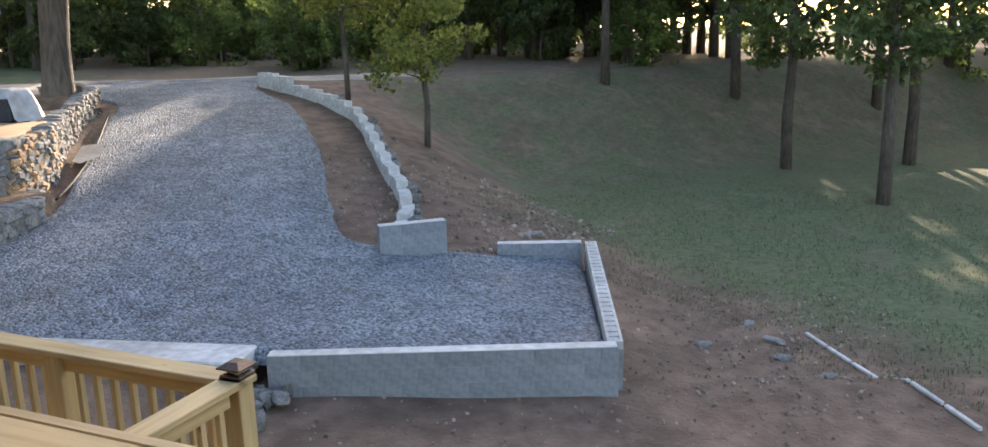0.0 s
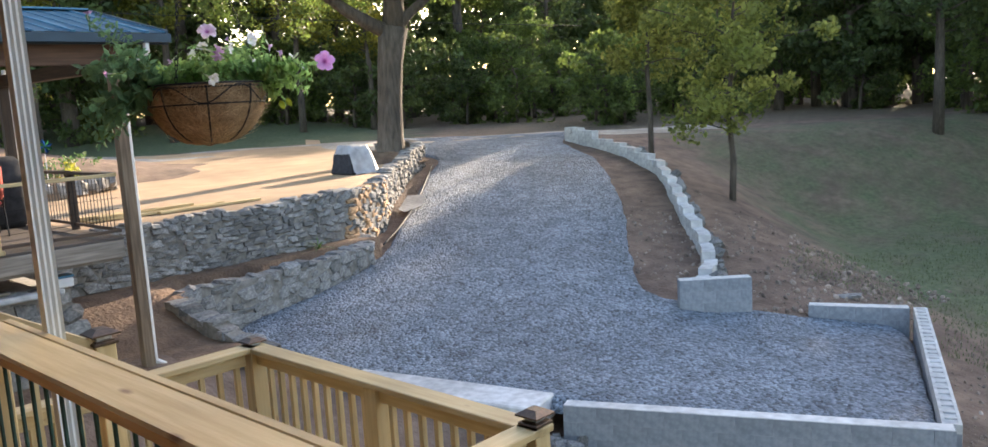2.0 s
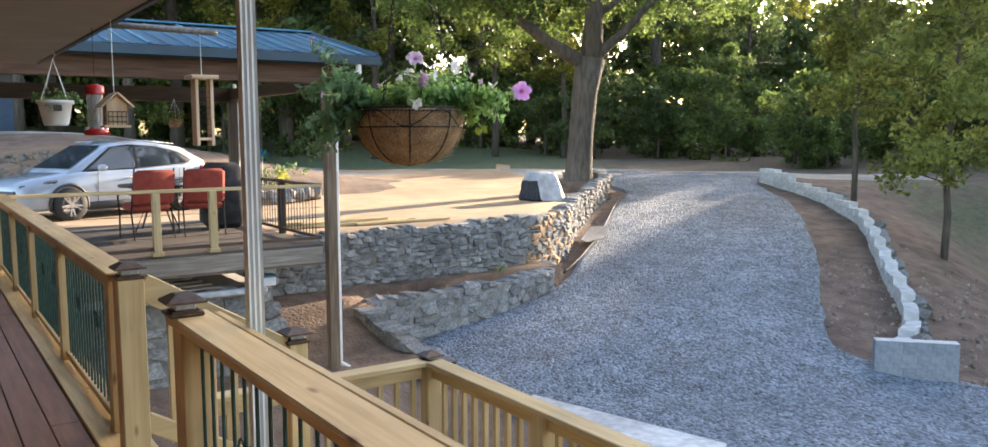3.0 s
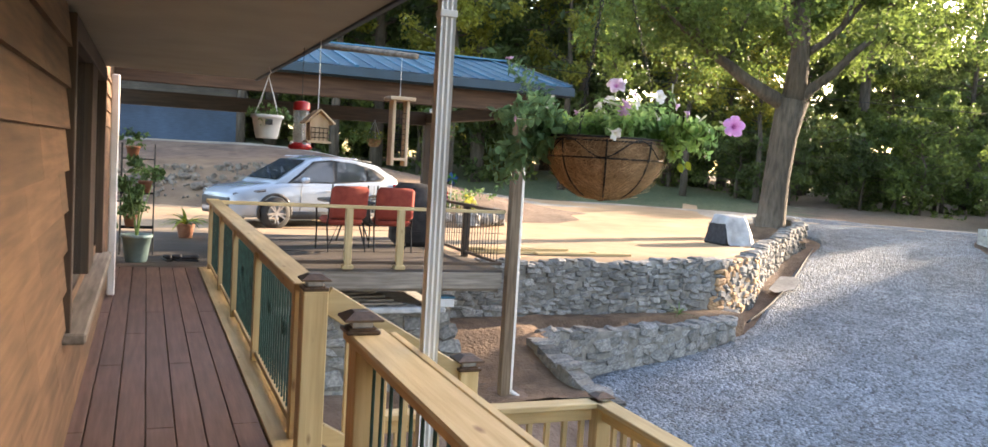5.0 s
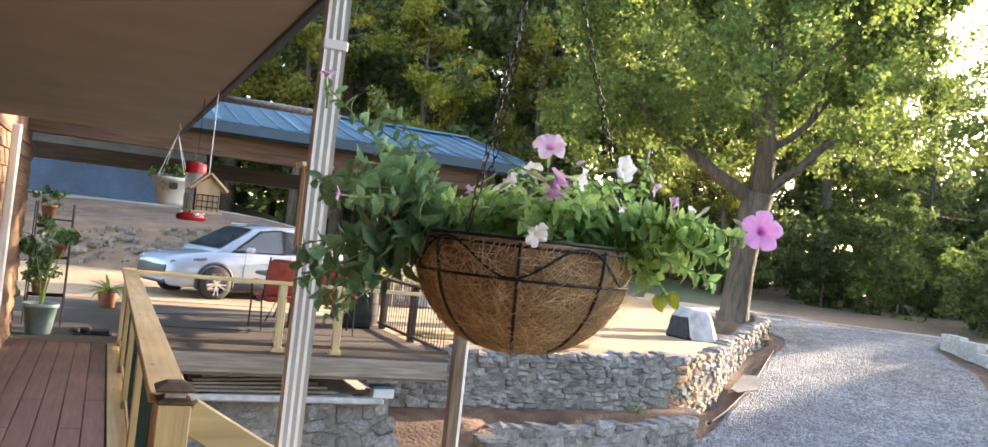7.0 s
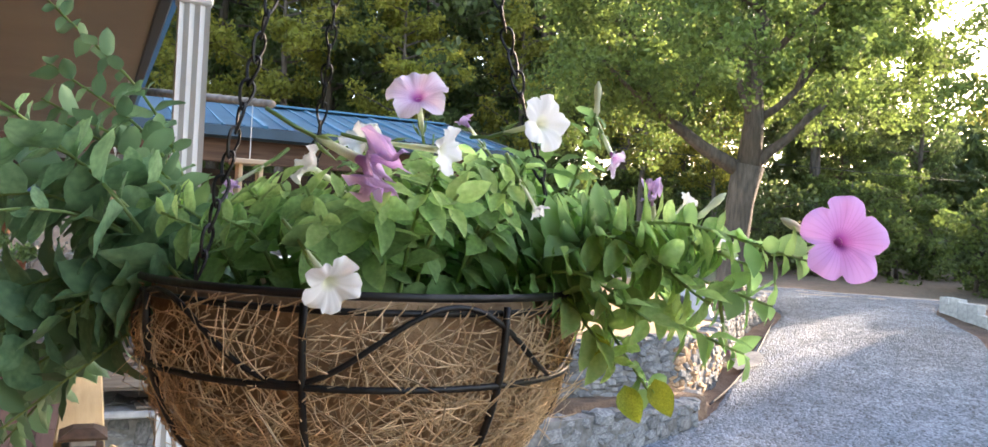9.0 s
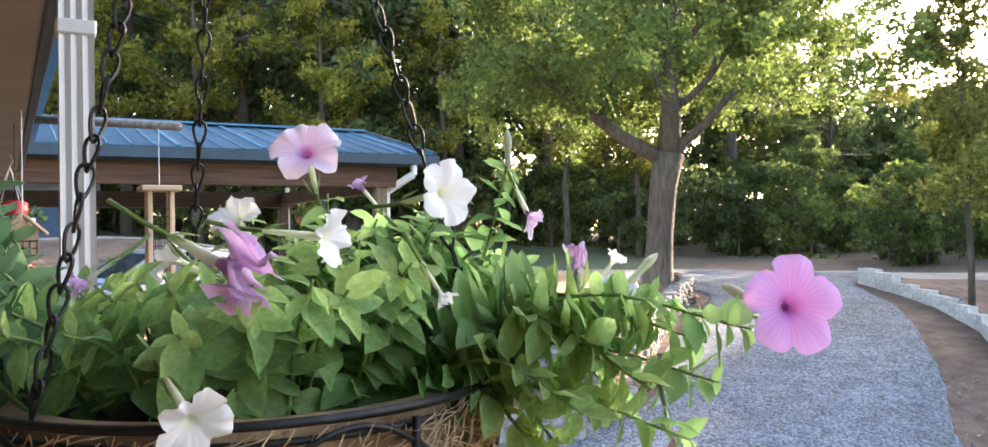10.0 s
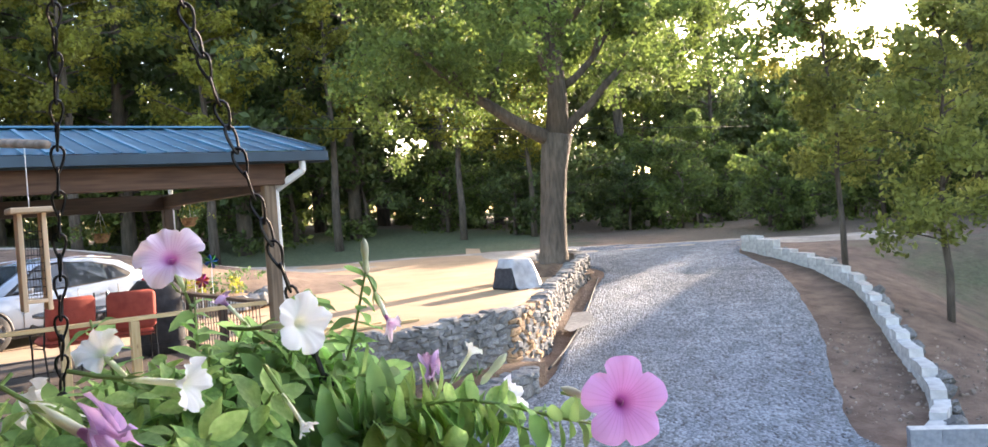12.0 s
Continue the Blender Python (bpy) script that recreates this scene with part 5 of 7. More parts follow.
def flower(at, way, size, material, label, spread_=1.0, ruffle=0.05, seed=0, tube_len=0.75, spin=0.0, crumple=0.0, fold=1.0):
    """A petunia: a funnel that opens into five ruffled lobes, its mouth looking along way."""
    ob = thing("petunia_flower", at, label, "flower", group="petunia flowers")
    r = random.Random(seed)
    na, nr = 60, 11
    vs, at_vals = [], []
    for i in range(nr):
        t = i / (nr - 1)
        for k in range(na):
            a = 6.28319 * k / na
            lobe = abs(math.cos(2.5 * a)) ** 0.55
            rim = 0.70 + 0.30 * lobe + 0.03 * math.sin(7 * a + seed)
            rad = 0.04 + (t ** 1.1) * spread_ * 0.46 * (1 + (rim - 1) * t * t)
            z = tube_len * 0.32 * (t ** 0.55) * (1.6 - 0.6 * spread_)
            z += ruffle * t * t * (math.sin(5 * a + seed) + 0.6 * math.sin(9 * a + 2 * seed) + 0.4 * math.sin(17 * a)) * 0.5
            z -= 0.10 * spread_ * t ** 4 * lobe
            z += -0.05 * t * (1 - lobe) * 0.6
            p = Vector((rad * math.cos(a), rad * math.sin(a), z))
            if crumple:
                p += Vector((noise.noise(p * 6 + Vector((seed, 0, 0))), noise.noise(p * 6 + Vector((0, seed, 5))), noise.noise(p * 6 + Vector((9, 0, seed))))) * crumple * t
            p.x, p.z = p.x * fold, p.z * (1 + 1.1 * (1 - fold))
            vs.append(tuple(p * size))
            at_vals.append((t, k / na, 0.0))
    fs = [(i * na + k, i * na + (k + 1) % na, (i + 1) * na + (k + 1) % na, (i + 1) * na + k) for i in range(nr - 1) for k in range(na)]
    vs.append((0, 0, -0.12 * size))
    at_vals.append((0.0, 0.0, 0.0))
    fs += [(k, nr * na, (k + 1) % na) for k in range(na)]
    me = bpy.data.meshes.new("petals")
    me.from_pydata(vs, [], fs)
    me.materials.append(material)
    attr = me.attributes.new("petal", "FLOAT_VECTOR", "POINT")
    for i, v in enumerate(at_vals):
        attr.data[i].vector = v
    for p in me.polygons:
        p.use_smooth = True
    pet = new("petals", me)
    pet.parent = ob
    bm = bmesh.new()
    tube(bm, [(0, 0, 0.02 * size), (0.02 * size, 0, -0.3 * size), (0.03 * size, 0, -tube_len * size)], [0.05 * size, 0.045 * size, 0.03 * size], 10, cap=False)
    part("tube", bm, tube_mat, ob, local=True, smooth=True)
    bm = bmesh.new()
    for k in range(5):
        a = k * 1.2566
        c, s_ = math.cos(a), math.sin(a)
        v = [bm.verts.new(q) for q in ((0.03 * c * size, 0.03 * s_ * size, -tube_len * size), ((0.09 * c - 0.03 * s_) * size, (0.09 * s_ + 0.03 * c) * size, (-tube_len + 0.15) * size), (0.13 * c * size, 0.13 * s_ * size, (-tube_len + 0.34) * size), ((0.09 * c + 0.03 * s_) * size, (0.09 * s_ - 0.03 * c) * size, (-tube_len + 0.15) * size))]
        bm.faces.new(v)
    tube(bm, [(0.03 * size, 0, -tube_len * size), (0.05 * size, 0, -(tube_len + 0.4) * size), (0.0, 0.05 * size, -(tube_len + 0.8) * size)], 0.0011, 5)
    part("calyx", bm, stem_mat, ob, local=True)
    w = Vector(way).normalized()
    ob.matrix_basis = Matrix.Translation(at) @ w.to_track_quat("Z", "Y").to_matrix().to_4x4() @ Matrix.Rotation(spin, 4, "Z")
    return ob


TOCAM = -BAWAY
flower((1.252, 1.664, 1.585), TOCAM + UP * 0.15 + BRIGHT * 0.15, 0.047, pink_petal, "large open bright pink petunia", seed=2, ruffle=0.06, spin=0.2)
flower((1.106, 1.896, 1.667), TOCAM + UP * 0.75, 0.045, lilac_petal, "open pale pink petunia with a darker throat", seed=5, ruffle=0.09, spin=0.6)
flower((1.116, 1.738, 1.638), TOCAM * 0.75 + BRIGHT * 0.65 + UP * 0.1, 0.036, white_petal, "open white petunia turned sideways", spread_=0.85, seed=7, ruffle=0.08)
flower((1.059, 1.735, 1.62), TOCAM * 0.35 + BRIGHT * 0.9 - UP * 0.1, 0.035, white_petal, "white trumpet petunia seen from the side", spread_=0.7, seed=8, ruffle=0.1)
flower((1.004, 1.714, 1.557), TOCAM * 0.7 + BRIGHT * 0.6 - UP * 0.45, 0.034, white_petal, "white petunia hanging over the basket rim", spread_=0.85, seed=9, ruffle=0.1)
flower((1.016, 1.718, 1.611), TOCAM * 0.45 + BRIGHT * 0.7 - UP * 0.3, 0.048, purple_petal, "wilting purple petunia with folded petals", spread_=0.6, seed=11, ruffle=0.25, crumple=0.15, tube_len=0.6, fold=0.45)
flower((1.184, 1.773, 1.631), TOCAM * 0.5 + BRIGHT * 0.2 - UP * 0.5, 0.030, lilac_petal, "drooping pale mauve petunia bloom", spread_=0.5, seed=12, crumple=0.15, tube_len=0.6, fold=0.5)
flower((1.185, 1.73, 1.6), TOCAM * 0.4 - BRIGHT * 0.1 + UP * 0.5, 0.034, purple_petal, "crumpled mauve petunia closing up", spread_=0.6, seed=13, crumple=0.2, tube_len=0.6, fold=0.5)
flower((1.24, 1.742, 1.578), BRIGHT * 0.8 + UP * 0.5 + TOCAM * 0.35, 0.031, white_petal, "white petunia with a purple tube", spread_=0.7, seed=14, ruffle=0.1)
flower((1.211, 1.694, 1.527), -UP * 0.9 + BRIGHT * 0.2, 0.018, lilac_petal, "small closed lilac petunia hanging down", spread_=0.3, seed=15, crumple=0.15)
flower((1.229, 1.761, 1.602), BRIGHT * 0.5 + UP * 0.6 + BAWAY * 0.2, 0.024, white_petal, "half-hidden small white petunia", spread_=0.5, seed=16)
flower((0.981, 1.83, 1.602), -BRIGHT * 0.6 - UP * 0.5 + TOCAM * 0.4, 0.022, purple_petal, "shrivelled dark blue-purple petunia bloom", spread_=0.4, seed=17, crumple=0.35)
flower((1.113, 1.82, 1.643), -BRIGHT * 0.5 + UP * 0.6, 0.022, purple_petal, "half-closed dark purple petunia bloom", spread_=0.4, seed=18, crumple=0.2)
flower((1.108, 1.722, 1.596), BRIGHT * 0.5 - UP * 0.8 + TOCAM * 0.3, 0.020, white_petal, "withered cream petunia hanging down", spread_=0.4, seed=19, crumple=0.25)
flower((1.047, 1.815, 1.626), TOCAM * 0.5 - BRIGHT * 0.2 + UP * 0.5, 0.034, white_petal, "white petunia opening above the leaves", spread_=0.75, seed=23, ruffle=0.1)
flower((1.017, 1.8, 1.609), TOCAM * 0.4 - BRIGHT * 0.6 + UP * 0.4, 0.034, white_petal, "white petunia half sunk in leaves", spread_=0.7, seed=24, ruffle=0.1)
flower((0.784, 1.752, 1.683), UP + TOCAM * 0.4, 0.020, purple_petal, "small purple flower on a trailing shoot", spread_=0.7, seed=20, crumple=0.2)
flower((0.816, 1.769, 1.573), -BRIGHT + TOCAM * 0.4, 0.020, purple_petal, "small purple flower among trailing leaves", spread_=0.7, seed=22, crumple=0.2)
for at, way in (((1.181, 1.786, 1.662), UP), ((1.235, 1.67, 1.59), UP * 0.5 - BRIGHT), ((1.215, 1.72, 1.60), UP + BRIGHT)):
    bm = bmesh.new()
    lathe(bm, [(0.0006, -0.008), (0.002, -0.005), (0.0015, 0.0), (0.0024, 0.006), (0.0019, 0.010), (0.0003, 0.013)], (0, 0, 0), 10)
    bud = part("petunia_bud", bm, tube_mat, smooth=True)
    tagged(bud, "closed pale green petunia bud", "flower bud", group="petunia buds")
    bud.matrix_basis = Matrix.Translation(at) @ Vector(way).normalized().to_track_quat("Z", "Y").to_matrix().to_4x4()

# ---- trees ----
def leaf_green(name, c1, c2, trans=0.4, island=0.4):
    m = thin(name, c1, c2, trans, scale=0.6, rough=0.55, vary=0.12, island=island, big=0.3, bigscale=0.25, bump=0)
    return m


oak_leaf = leaf_green("oak_leaf", (0.075, 0.12, 0.03), (0.14, 0.19, 0.048), trans=0.5)
wood_leaf = leaf_green("wood_leaf", (0.055, 0.09, 0.03), (0.11, 0.145, 0.045))
# sunshine on far crowns put into this yellow-green, which also colours pale potted plants
lit_leaf = leaf_green("yellow_sunlit_leaf", (0.16, 0.18, 0.03), (0.27, 0.26, 0.045), trans=0.55)
# backlight on the two young crowns put into a lighter leaf colour
young_leaf = leaf_green("backlit_young_tree_leaf", (0.15, 0.18, 0.045), (0.25, 0.265, 0.07), trans=0.62)


def crown_mesh(name, clumps, per, leaf, material, r, flat=0.8):
    """Leaves gathered in clumps: each leaf a small bent blade of two faces."""
    n = len(clumps) * per
    rs = np.random.RandomState(r.randint(0, 9999))
    c = np.repeat(np.array([(*p, s) for p, s in clumps]), per, axis=0)
    d = rs.normal(size=(n, 3))
    d /= np.linalg.norm(d, axis=1)[:, None]
    rad = c[:, 3] * rs.rand(n) ** 0.45
    pos = c[:, :3] + d * rad[:, None] * np.array([1, 1, flat])
    a = rs.normal(size=(n, 3))
    a /= np.linalg.norm(a, axis=1)[:, None]
    b = np.cross(a, rs.normal(size=(n, 3)))
    b /= np.linalg.norm(b, axis=1)[:, None]
    nn = np.cross(a, b)
    s = (leaf * (0.6 + 0.8 * rs.rand(n)))[:, None]
    vs = np.stack([pos - a * s * 0.5, pos + b * s * 0.28 + nn * s * 0.06, pos + a * s * 0.5, pos - b * s * 0.28 + nn * s * 0.06], axis=1).reshape(-1, 3)
    me = bpy.data.meshes.new(name)
    me.from_pydata(vs.tolist(), [], [(4 * i, 4 * i + 1, 4 * i + 2, 4 * i + 3) for i in range(n)])
    me.materials.append(material)
    return me


def grow(limbs, ends, p, d, length, rad, depth, r, spread_=0.7, lift=0.1):
    """A limb that forks; tips are gathered in ends."""
    pts, radii, q, w = [p], [rad], Vector(p), Vector(d).normalized()
    for k in range(4):
        w = (w + Vector((r.uniform(-1, 1), r.uniform(-1, 1), r.uniform(-0.6, 1))) * 0.16 + UP * lift * 0.3).normalized()
        q = q + w * length / 4
        pts.append(q.copy())
        radii.append(rad * (1 - 0.13 * (k + 1)))
        if depth <= 2:
            ends.append((q.copy(), depth))
    limbs.append((pts, radii))
    if depth == 0:
        return
    for k in range(3 if depth > 1 else 2):
        w2 = (w + Vector((r.uniform(-1, 1), r.uniform(-1, 1), r.uniform(-0.5, 0.7))) * spread_).normalized()
        grow(limbs, ends, pts[-1 if k < 2 else 2], w2, length * r.uniform(0.6, 0.85), radii[-1 if k < 2 else 2] * 0.72, depth - 1, r, spread_, lift)


# the oak at the end of the curved stone wall
ro = random.Random(4)
OX, OY = 16.55, 19.75
oak = thing("oak_tree", (OX, OY, -0.3), "large spreading oak beside the curved stone wall", "tree")
FORK = Vector((OX + 0.35, OY - 0.1, 3.7))
bm = bmesh.new()
tube(bm, [(OX - 0.05, OY, -0.7), (OX, OY, -0.1), (OX + 0.03, OY, 0.5), (OX + 0.1, OY, 1.5), (OX + 0.22, OY, 2.7), FORK], [0.62, 0.46, 0.385, 0.36, 0.37, 0.44], 18)
for v in bm.verts:
    v.co += (v.co - Vector((OX, OY, v.co.z))).normalized() * 0.035 * noise.noise(Vector((v.co.x * 5, v.co.y * 5, v.co.z * 0.7)))
part("trunk", bm, bark_mat, oak, smooth=True)
VR, VA = Vector((0.80, -0.6, 0)), Vector((0.6, 0.8, 0))
limbs, ends = [], []
leader = [FORK - UP * 0.3, FORK + UP * 1.2 + VR * 0.1, FORK + UP * 2.6 + VR * 0.05, FORK + UP * 4.2 + VR * 0.2, FORK + UP * 6.0, FORK + UP * 7.6 + VR * 0.3]
limbs.append((leader, [0.36, 0.27, 0.23, 0.18, 0.12, 0.05]))
for p, d, ln, rad in ((FORK - UP * 0.25, -VR * 1.0 + UP * 0.5 - VA * 0.15, 3.0, 0.24), (FORK - UP * 0.2, VR * 0.75 + UP * 0.75, 2.8, 0.17), (FORK, VA * 0.9 + UP * 0.7, 3.0, 0.13),
                      (leader[1], -VR * 0.5 + UP * 0.8 - VA * 0.5, 2.8, 0.13), (leader[1], VR * 0.8 + UP * 0.6 + VA * 0.3, 2.8, 0.12), (leader[2], -VR * 0.9 + UP * 0.5 + VA * 0.3, 2.8, 0.12),
                      (leader[2], VR * 0.6 + UP * 0.5 - VA * 0.7, 2.6, 0.11), (leader[3], -VR * 0.7 + UP * 0.5 - VA * 0.4, 2.4, 0.1), (leader[3], VR * 0.8 + UP * 0.6, 2.4, 0.1), (leader[4], -VR * 0.4 + UP * 0.8 + VA * 0.4, 2.2, 0.07)):
    grow(limbs, ends, p, d, ln, rad, 3, ro, 0.8, 0.04)
for i, (pts, radii) in enumerate(limbs):
    if radii[0] > 0.05:
        bm = bmesh.new()
        tube(bm, pts, radii, 8)
        part("limb", bm, bark_mat, oak, smooth=True)
clumps = [(tuple(p), ro.uniform(0.35, 0.75)) for p, dep in ends if p.z > 4.3 and ro.random() < 0.7]
# sprays that fill the crown out and droop at its rim
for k in range(300):
    a, q = ro.uniform(0, 6.283), math.sqrt(ro.random())
    low = 4.9 - (1.6 * q ** 3 if math.cos(a) < -0.5 and math.sin(a) > -0.3 else 0.0) + (0.2 if math.cos(a) > 0.2 else 0.0)
    p = Vector((OX + 0.3, OY, 0)) + (VR * math.cos(a) + VA * math.sin(a)) * (1.3 + (5.6 if math.cos(a) > 0.3 else 4.6) * q)
    p.z = ro.uniform(low, 11.5 - 3.5 * q * q)
    clumps.append((tuple(p), ro.uniform(0.35, 0.7)))
me = crown_mesh("crown", clumps, int(120000 / len(clumps)), 0.15, oak_leaf, ro)
crown = new("crown", me)
crown.parent, crown.matrix_parent_inverse = oak, Matrix.Translation(oak.location).inverted()
tagged(crown, "broad green oak crown", kind="stuff")


def tree_kind(seed, height, width, material, leaf=0.3, per=60, bare=0.3, slim=1.0):
    """A woodland tree round its own foot: trunk, limbs and a ragged crown."""
    r = random.Random(seed)
    root = thing("woodland_tree", (0, 0, 0), "tall green woodland tree at the yard's edge", "tree", group="woodland trees")
    bm = bmesh.new()
    tr = (0.012 * height + 0.04) * slim
    pts = [(0.0, 0.0, -0.5)] + [(r.uniform(-0.2, 0.2) * k * 0.3, r.uniform(-0.2, 0.2) * k * 0.3, height * k / 6) for k in range(1, 7)]
    tube(bm, pts, [tr * (1.25 - 0.19 * k) for k in range(7)], 8)
    part("trunk", bm, bark_mat, root, local=True, smooth=True)
    clumps = []
    bm = bmesh.new()
    for k in range(int(22 + height)):
        t = bare + (1 - bare) * (k + r.random()) / (22 + height)
        z = height * t
        a = r.uniform(0, 6.28)
        reach = width * 0.5 * (math.sin(math.pi * min(1, (t - bare) / (1 - bare) * 0.8 + 0.18)) ** 0.7) * r.uniform(0.5, 1.1)
        i = min(5, int(t * 6))
        base = Vector(pts[i]).lerp(Vector(pts[i + 1]), t * 6 - i)
        tip = base + Vector((math.cos(a) * reach, math.sin(a) * reach, reach * r.uniform(-0.05, 0.45)))
        tube(bm, [base, base.lerp(tip, 0.5) + UP * 0.1, tip], [tr * 0.3, tr * 0.18, 0.015], 5, cap=False)
        for s in (0.45, 0.75, 1.0):
            clumps.append((tuple(base.lerp(tip, s) + Vector((r.uniform(-0.4, 0.4), r.uniform(-0.4, 0.4), r.uniform(-0.3, 0.3)))), width * 0.5 * r.uniform(0.14, 0.27)))
    tagged(part("branchwork", bm, bark_mat, root, local=True), kind="stuff")
    c = new("crown", crown_mesh("crown", clumps, per, leaf, material, r))
    c.parent = root
    tagged(c, kind="stuff")
    return root


kinds = [tree_kind(1, 17, 8, wood_leaf, 0.36, 54), tree_kind(2, 14, 7, wood_leaf, 0.32, 58, 0.12), tree_kind(3, 19, 8.5, wood_leaf, 0.38, 54), tree_kind(4, 12, 6.5, oak_leaf, 0.30, 60, 0.1)]
bush = [tree_kind(8, 4.0, 4.5, wood_leaf, 0.25, 37, 0.02), tree_kind(9, 5.5, 5.0, oak_leaf, 0.27, 37, 0.02)]
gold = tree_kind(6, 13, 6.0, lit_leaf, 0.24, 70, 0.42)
tagged(gold, "woodland tree with sunlight put into its yellow-green leaves")
for b in bush:
    b.name = "woodland_bush"
    tagged(b, "dense green bush in the woods", "bush", group="woodland bushes")
rf = random.Random(17)
KIND_H = [17, 14, 19, 12]


def sun_limit(x, y):
    """Height up to which a tree may stand and still let the low sun reach the parking pad."""
    along = [(x - px) * sun_dir.x + (y - py) * sun_dir.y for px, py in ((9.0, 15.0), (12.5, 19.5))]
    side = [(x - px) * -sun_dir.y + (y - py) * sun_dir.x for px, py in ((9.0, 14.5), (14.0, 25.0))]
    if side[0] < -3.6 or side[1] > 4.5 or along[1] < 4:
        return 99.0
    return max(2.0, 0.24 * along[1] - ground_z(x, y))


def plant(src, x, y, scale_, tall=0.0):
    scale_ = min(scale_, sun_limit(x, y) / tall) if tall else scale_
    return copy_thing(src, Matrix.Translation((x, y, ground_z(x, y) - 0.1)) @ Matrix.Rotation(rf.uniform(0, 6.28), 4, "Z") @ Matrix.Scale(scale_, 4))


for row, (dist, gap) in enumerate(((41, 5.2), (50, 5.2), (60, 5.5))):
    deg = 24.0
    while deg > -122:
        a, dd = radians(deg + rf.uniform(-1.5, 1.5)), dist + rf.uniform(-3, 4)
        x, y = 2 - math.sin(a) * dd, 4 + math.cos(a) * dd
        # the low evening sun reaches the pad through a gap in the trees
        gap_here = (-66.0, -67.5, -68.5)[row] < deg < (-48.0, -51.0, -54.0)[row]
        open_here = -114 < deg < -80
        kind_ = rf.choice((kinds[0], kinds[2]) if open_here else kinds)
        if gap_here:
            kind_ = rf.choice(bush) if row == 0 else kinds[3]
        h = rf.random()
        thinner = -79.5 < deg < -74.5
        top = (6.5, 7.5, 9.5)[row] * (0.85 + 0.25 * h) if gap_here else (10.5, 12.5, 14.5)[row] * (0.92 + 0.16 * h) if thinner else 14.5 + 3.5 * h if -84 < deg < -54 else 11.5 + 4 * h if -97 < deg < -54 else 24.0 if deg > -46 else 15.0
        plant(kind_, x, y, min(rf.uniform(0.85, 1.15) * (1.3 if deg > -46 else 1.0), top / max(1.0, KIND_H[kinds.index(kind_)] if kind_ in kinds else 5.0)), 1.0 + KIND_H[kinds.index(kind_)] if kind_ in kinds else 6.5)
        for k in range((0, 1, 0)[row] if open_here else (2, 2, 1)[row]):
            plant(rf.choice(bush), x + rf.uniform(-2.5, 2.5), y + rf.uniform(-2, 3), rf.uniform(0.7, 1.3), 6.5)
        deg -= math.degrees(gap / dist) * rf.uniform(0.8, 1.2)
# trees whose yellow-green colour stands in for sun on the high leaves
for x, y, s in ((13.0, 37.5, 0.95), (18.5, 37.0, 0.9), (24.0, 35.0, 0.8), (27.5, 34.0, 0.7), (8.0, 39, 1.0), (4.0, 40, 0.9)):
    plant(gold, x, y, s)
# dense trees that keep the drive in shade
for k in range(9):
    a = radians(-68.6 - 2.1 * k)
    plant(kinds[1], 2 - math.sin(a) * (45 + 3 * (k % 2)), 4 + math.cos(a) * (45 + 3 * (k % 2)), 1.1)
# trees at the lawn's edge towards the sun
for x, y, s in ((26.0, -0.6, 0.62), (30.5, 2.4, 0.7), (29.5, -4.5, 0.65), (34.0, -1.5, 0.8), (36.5, 5.0, 0.75), (33.0, 9.5, 0.6)):
    plant(kinds[0] if s > 0.66 else kinds[2], x, y, s)
for k in kinds + bush + [gold]:
    for o in (*k.children_recursive, k):
        bpy.data.objects.remove(o)
# a slender young tree behind the stepped wall
young = tree_kind(31, 8.5, 4.0, young_leaf, 0.16, 95, 0.3, 0.5)
young.name = "young_tree"
tagged(young, "slender young tree behind the stepped block wall", "tree")
young.location = (21.6, 14.0, ground_z(21.6, 14.0) - 0.1)
young = tree_kind(37, 7.0, 4.4, young_leaf, 0.16, 95, 0.26, 0.6)
young.name = "young_tree"
tagged(young, "leafy young tree on the slope below the stepped wall", "tree")
young.location = (20.0, 10.6, ground_z(20.0, 10.6) - 0.1)

# far woods that close the view behind the nearer trees
clumps = []
for k in range(2250):
    deg = rf.uniform(-128, 30) if k < 1300 else rf.uniform(-73, -44) if k < 1750 else rf.uniform(-50, -12)
    a, dd = radians(deg), rf.uniform(72, 88)
    x, y = 2 - math.sin(a) * dd, 4 + math.cos(a) * dd
    if deg < -80 and k % 4:
        continue
    clumps.append(((x, y, ground_z(x, y) + rf.uniform(0, 10 if deg < -73 else 11.5 if deg < -50 else 27)), rf.uniform(1.2, 2.6)))
far = new("backdrop_woods", crown_mesh("backdrop_woods", clumps, 55, 0.8, wood_leaf, rf))
tagged(far, "dense green woods far behind the yard", "woods", kind="stuff")

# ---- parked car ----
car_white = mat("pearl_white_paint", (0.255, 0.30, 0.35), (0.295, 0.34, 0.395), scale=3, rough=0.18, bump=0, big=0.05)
car_white.node_tree.nodes["Principled BSDF"].inputs["Coat Weight"].default_value = 0.8
black_plastic = mat("black_plastic", (0.015, 0.015, 0.016), (0.03, 0.03, 0.032), scale=20, rough=0.5, bump=0.05)
rubber = mat("tyre_rubber", (0.012, 0.012, 0.012), (0.025, 0.025, 0.025), scale=30, rough=0.8, bump=0.1)
alloy = mat("alloy_metal", (0.45, 0.45, 0.47), (0.55, 0.55, 0.57), scale=10, rough=0.3, bump=0, metal=0.9)
car_glass = mat("dark_car_glass", (0.035, 0.048, 0.065), (0.05, 0.066, 0.088), scale=2, rough=0.04, bump=0)
car_glass.node_tree.nodes["Principled BSDF"].inputs["IOR"].default_value = 1.9
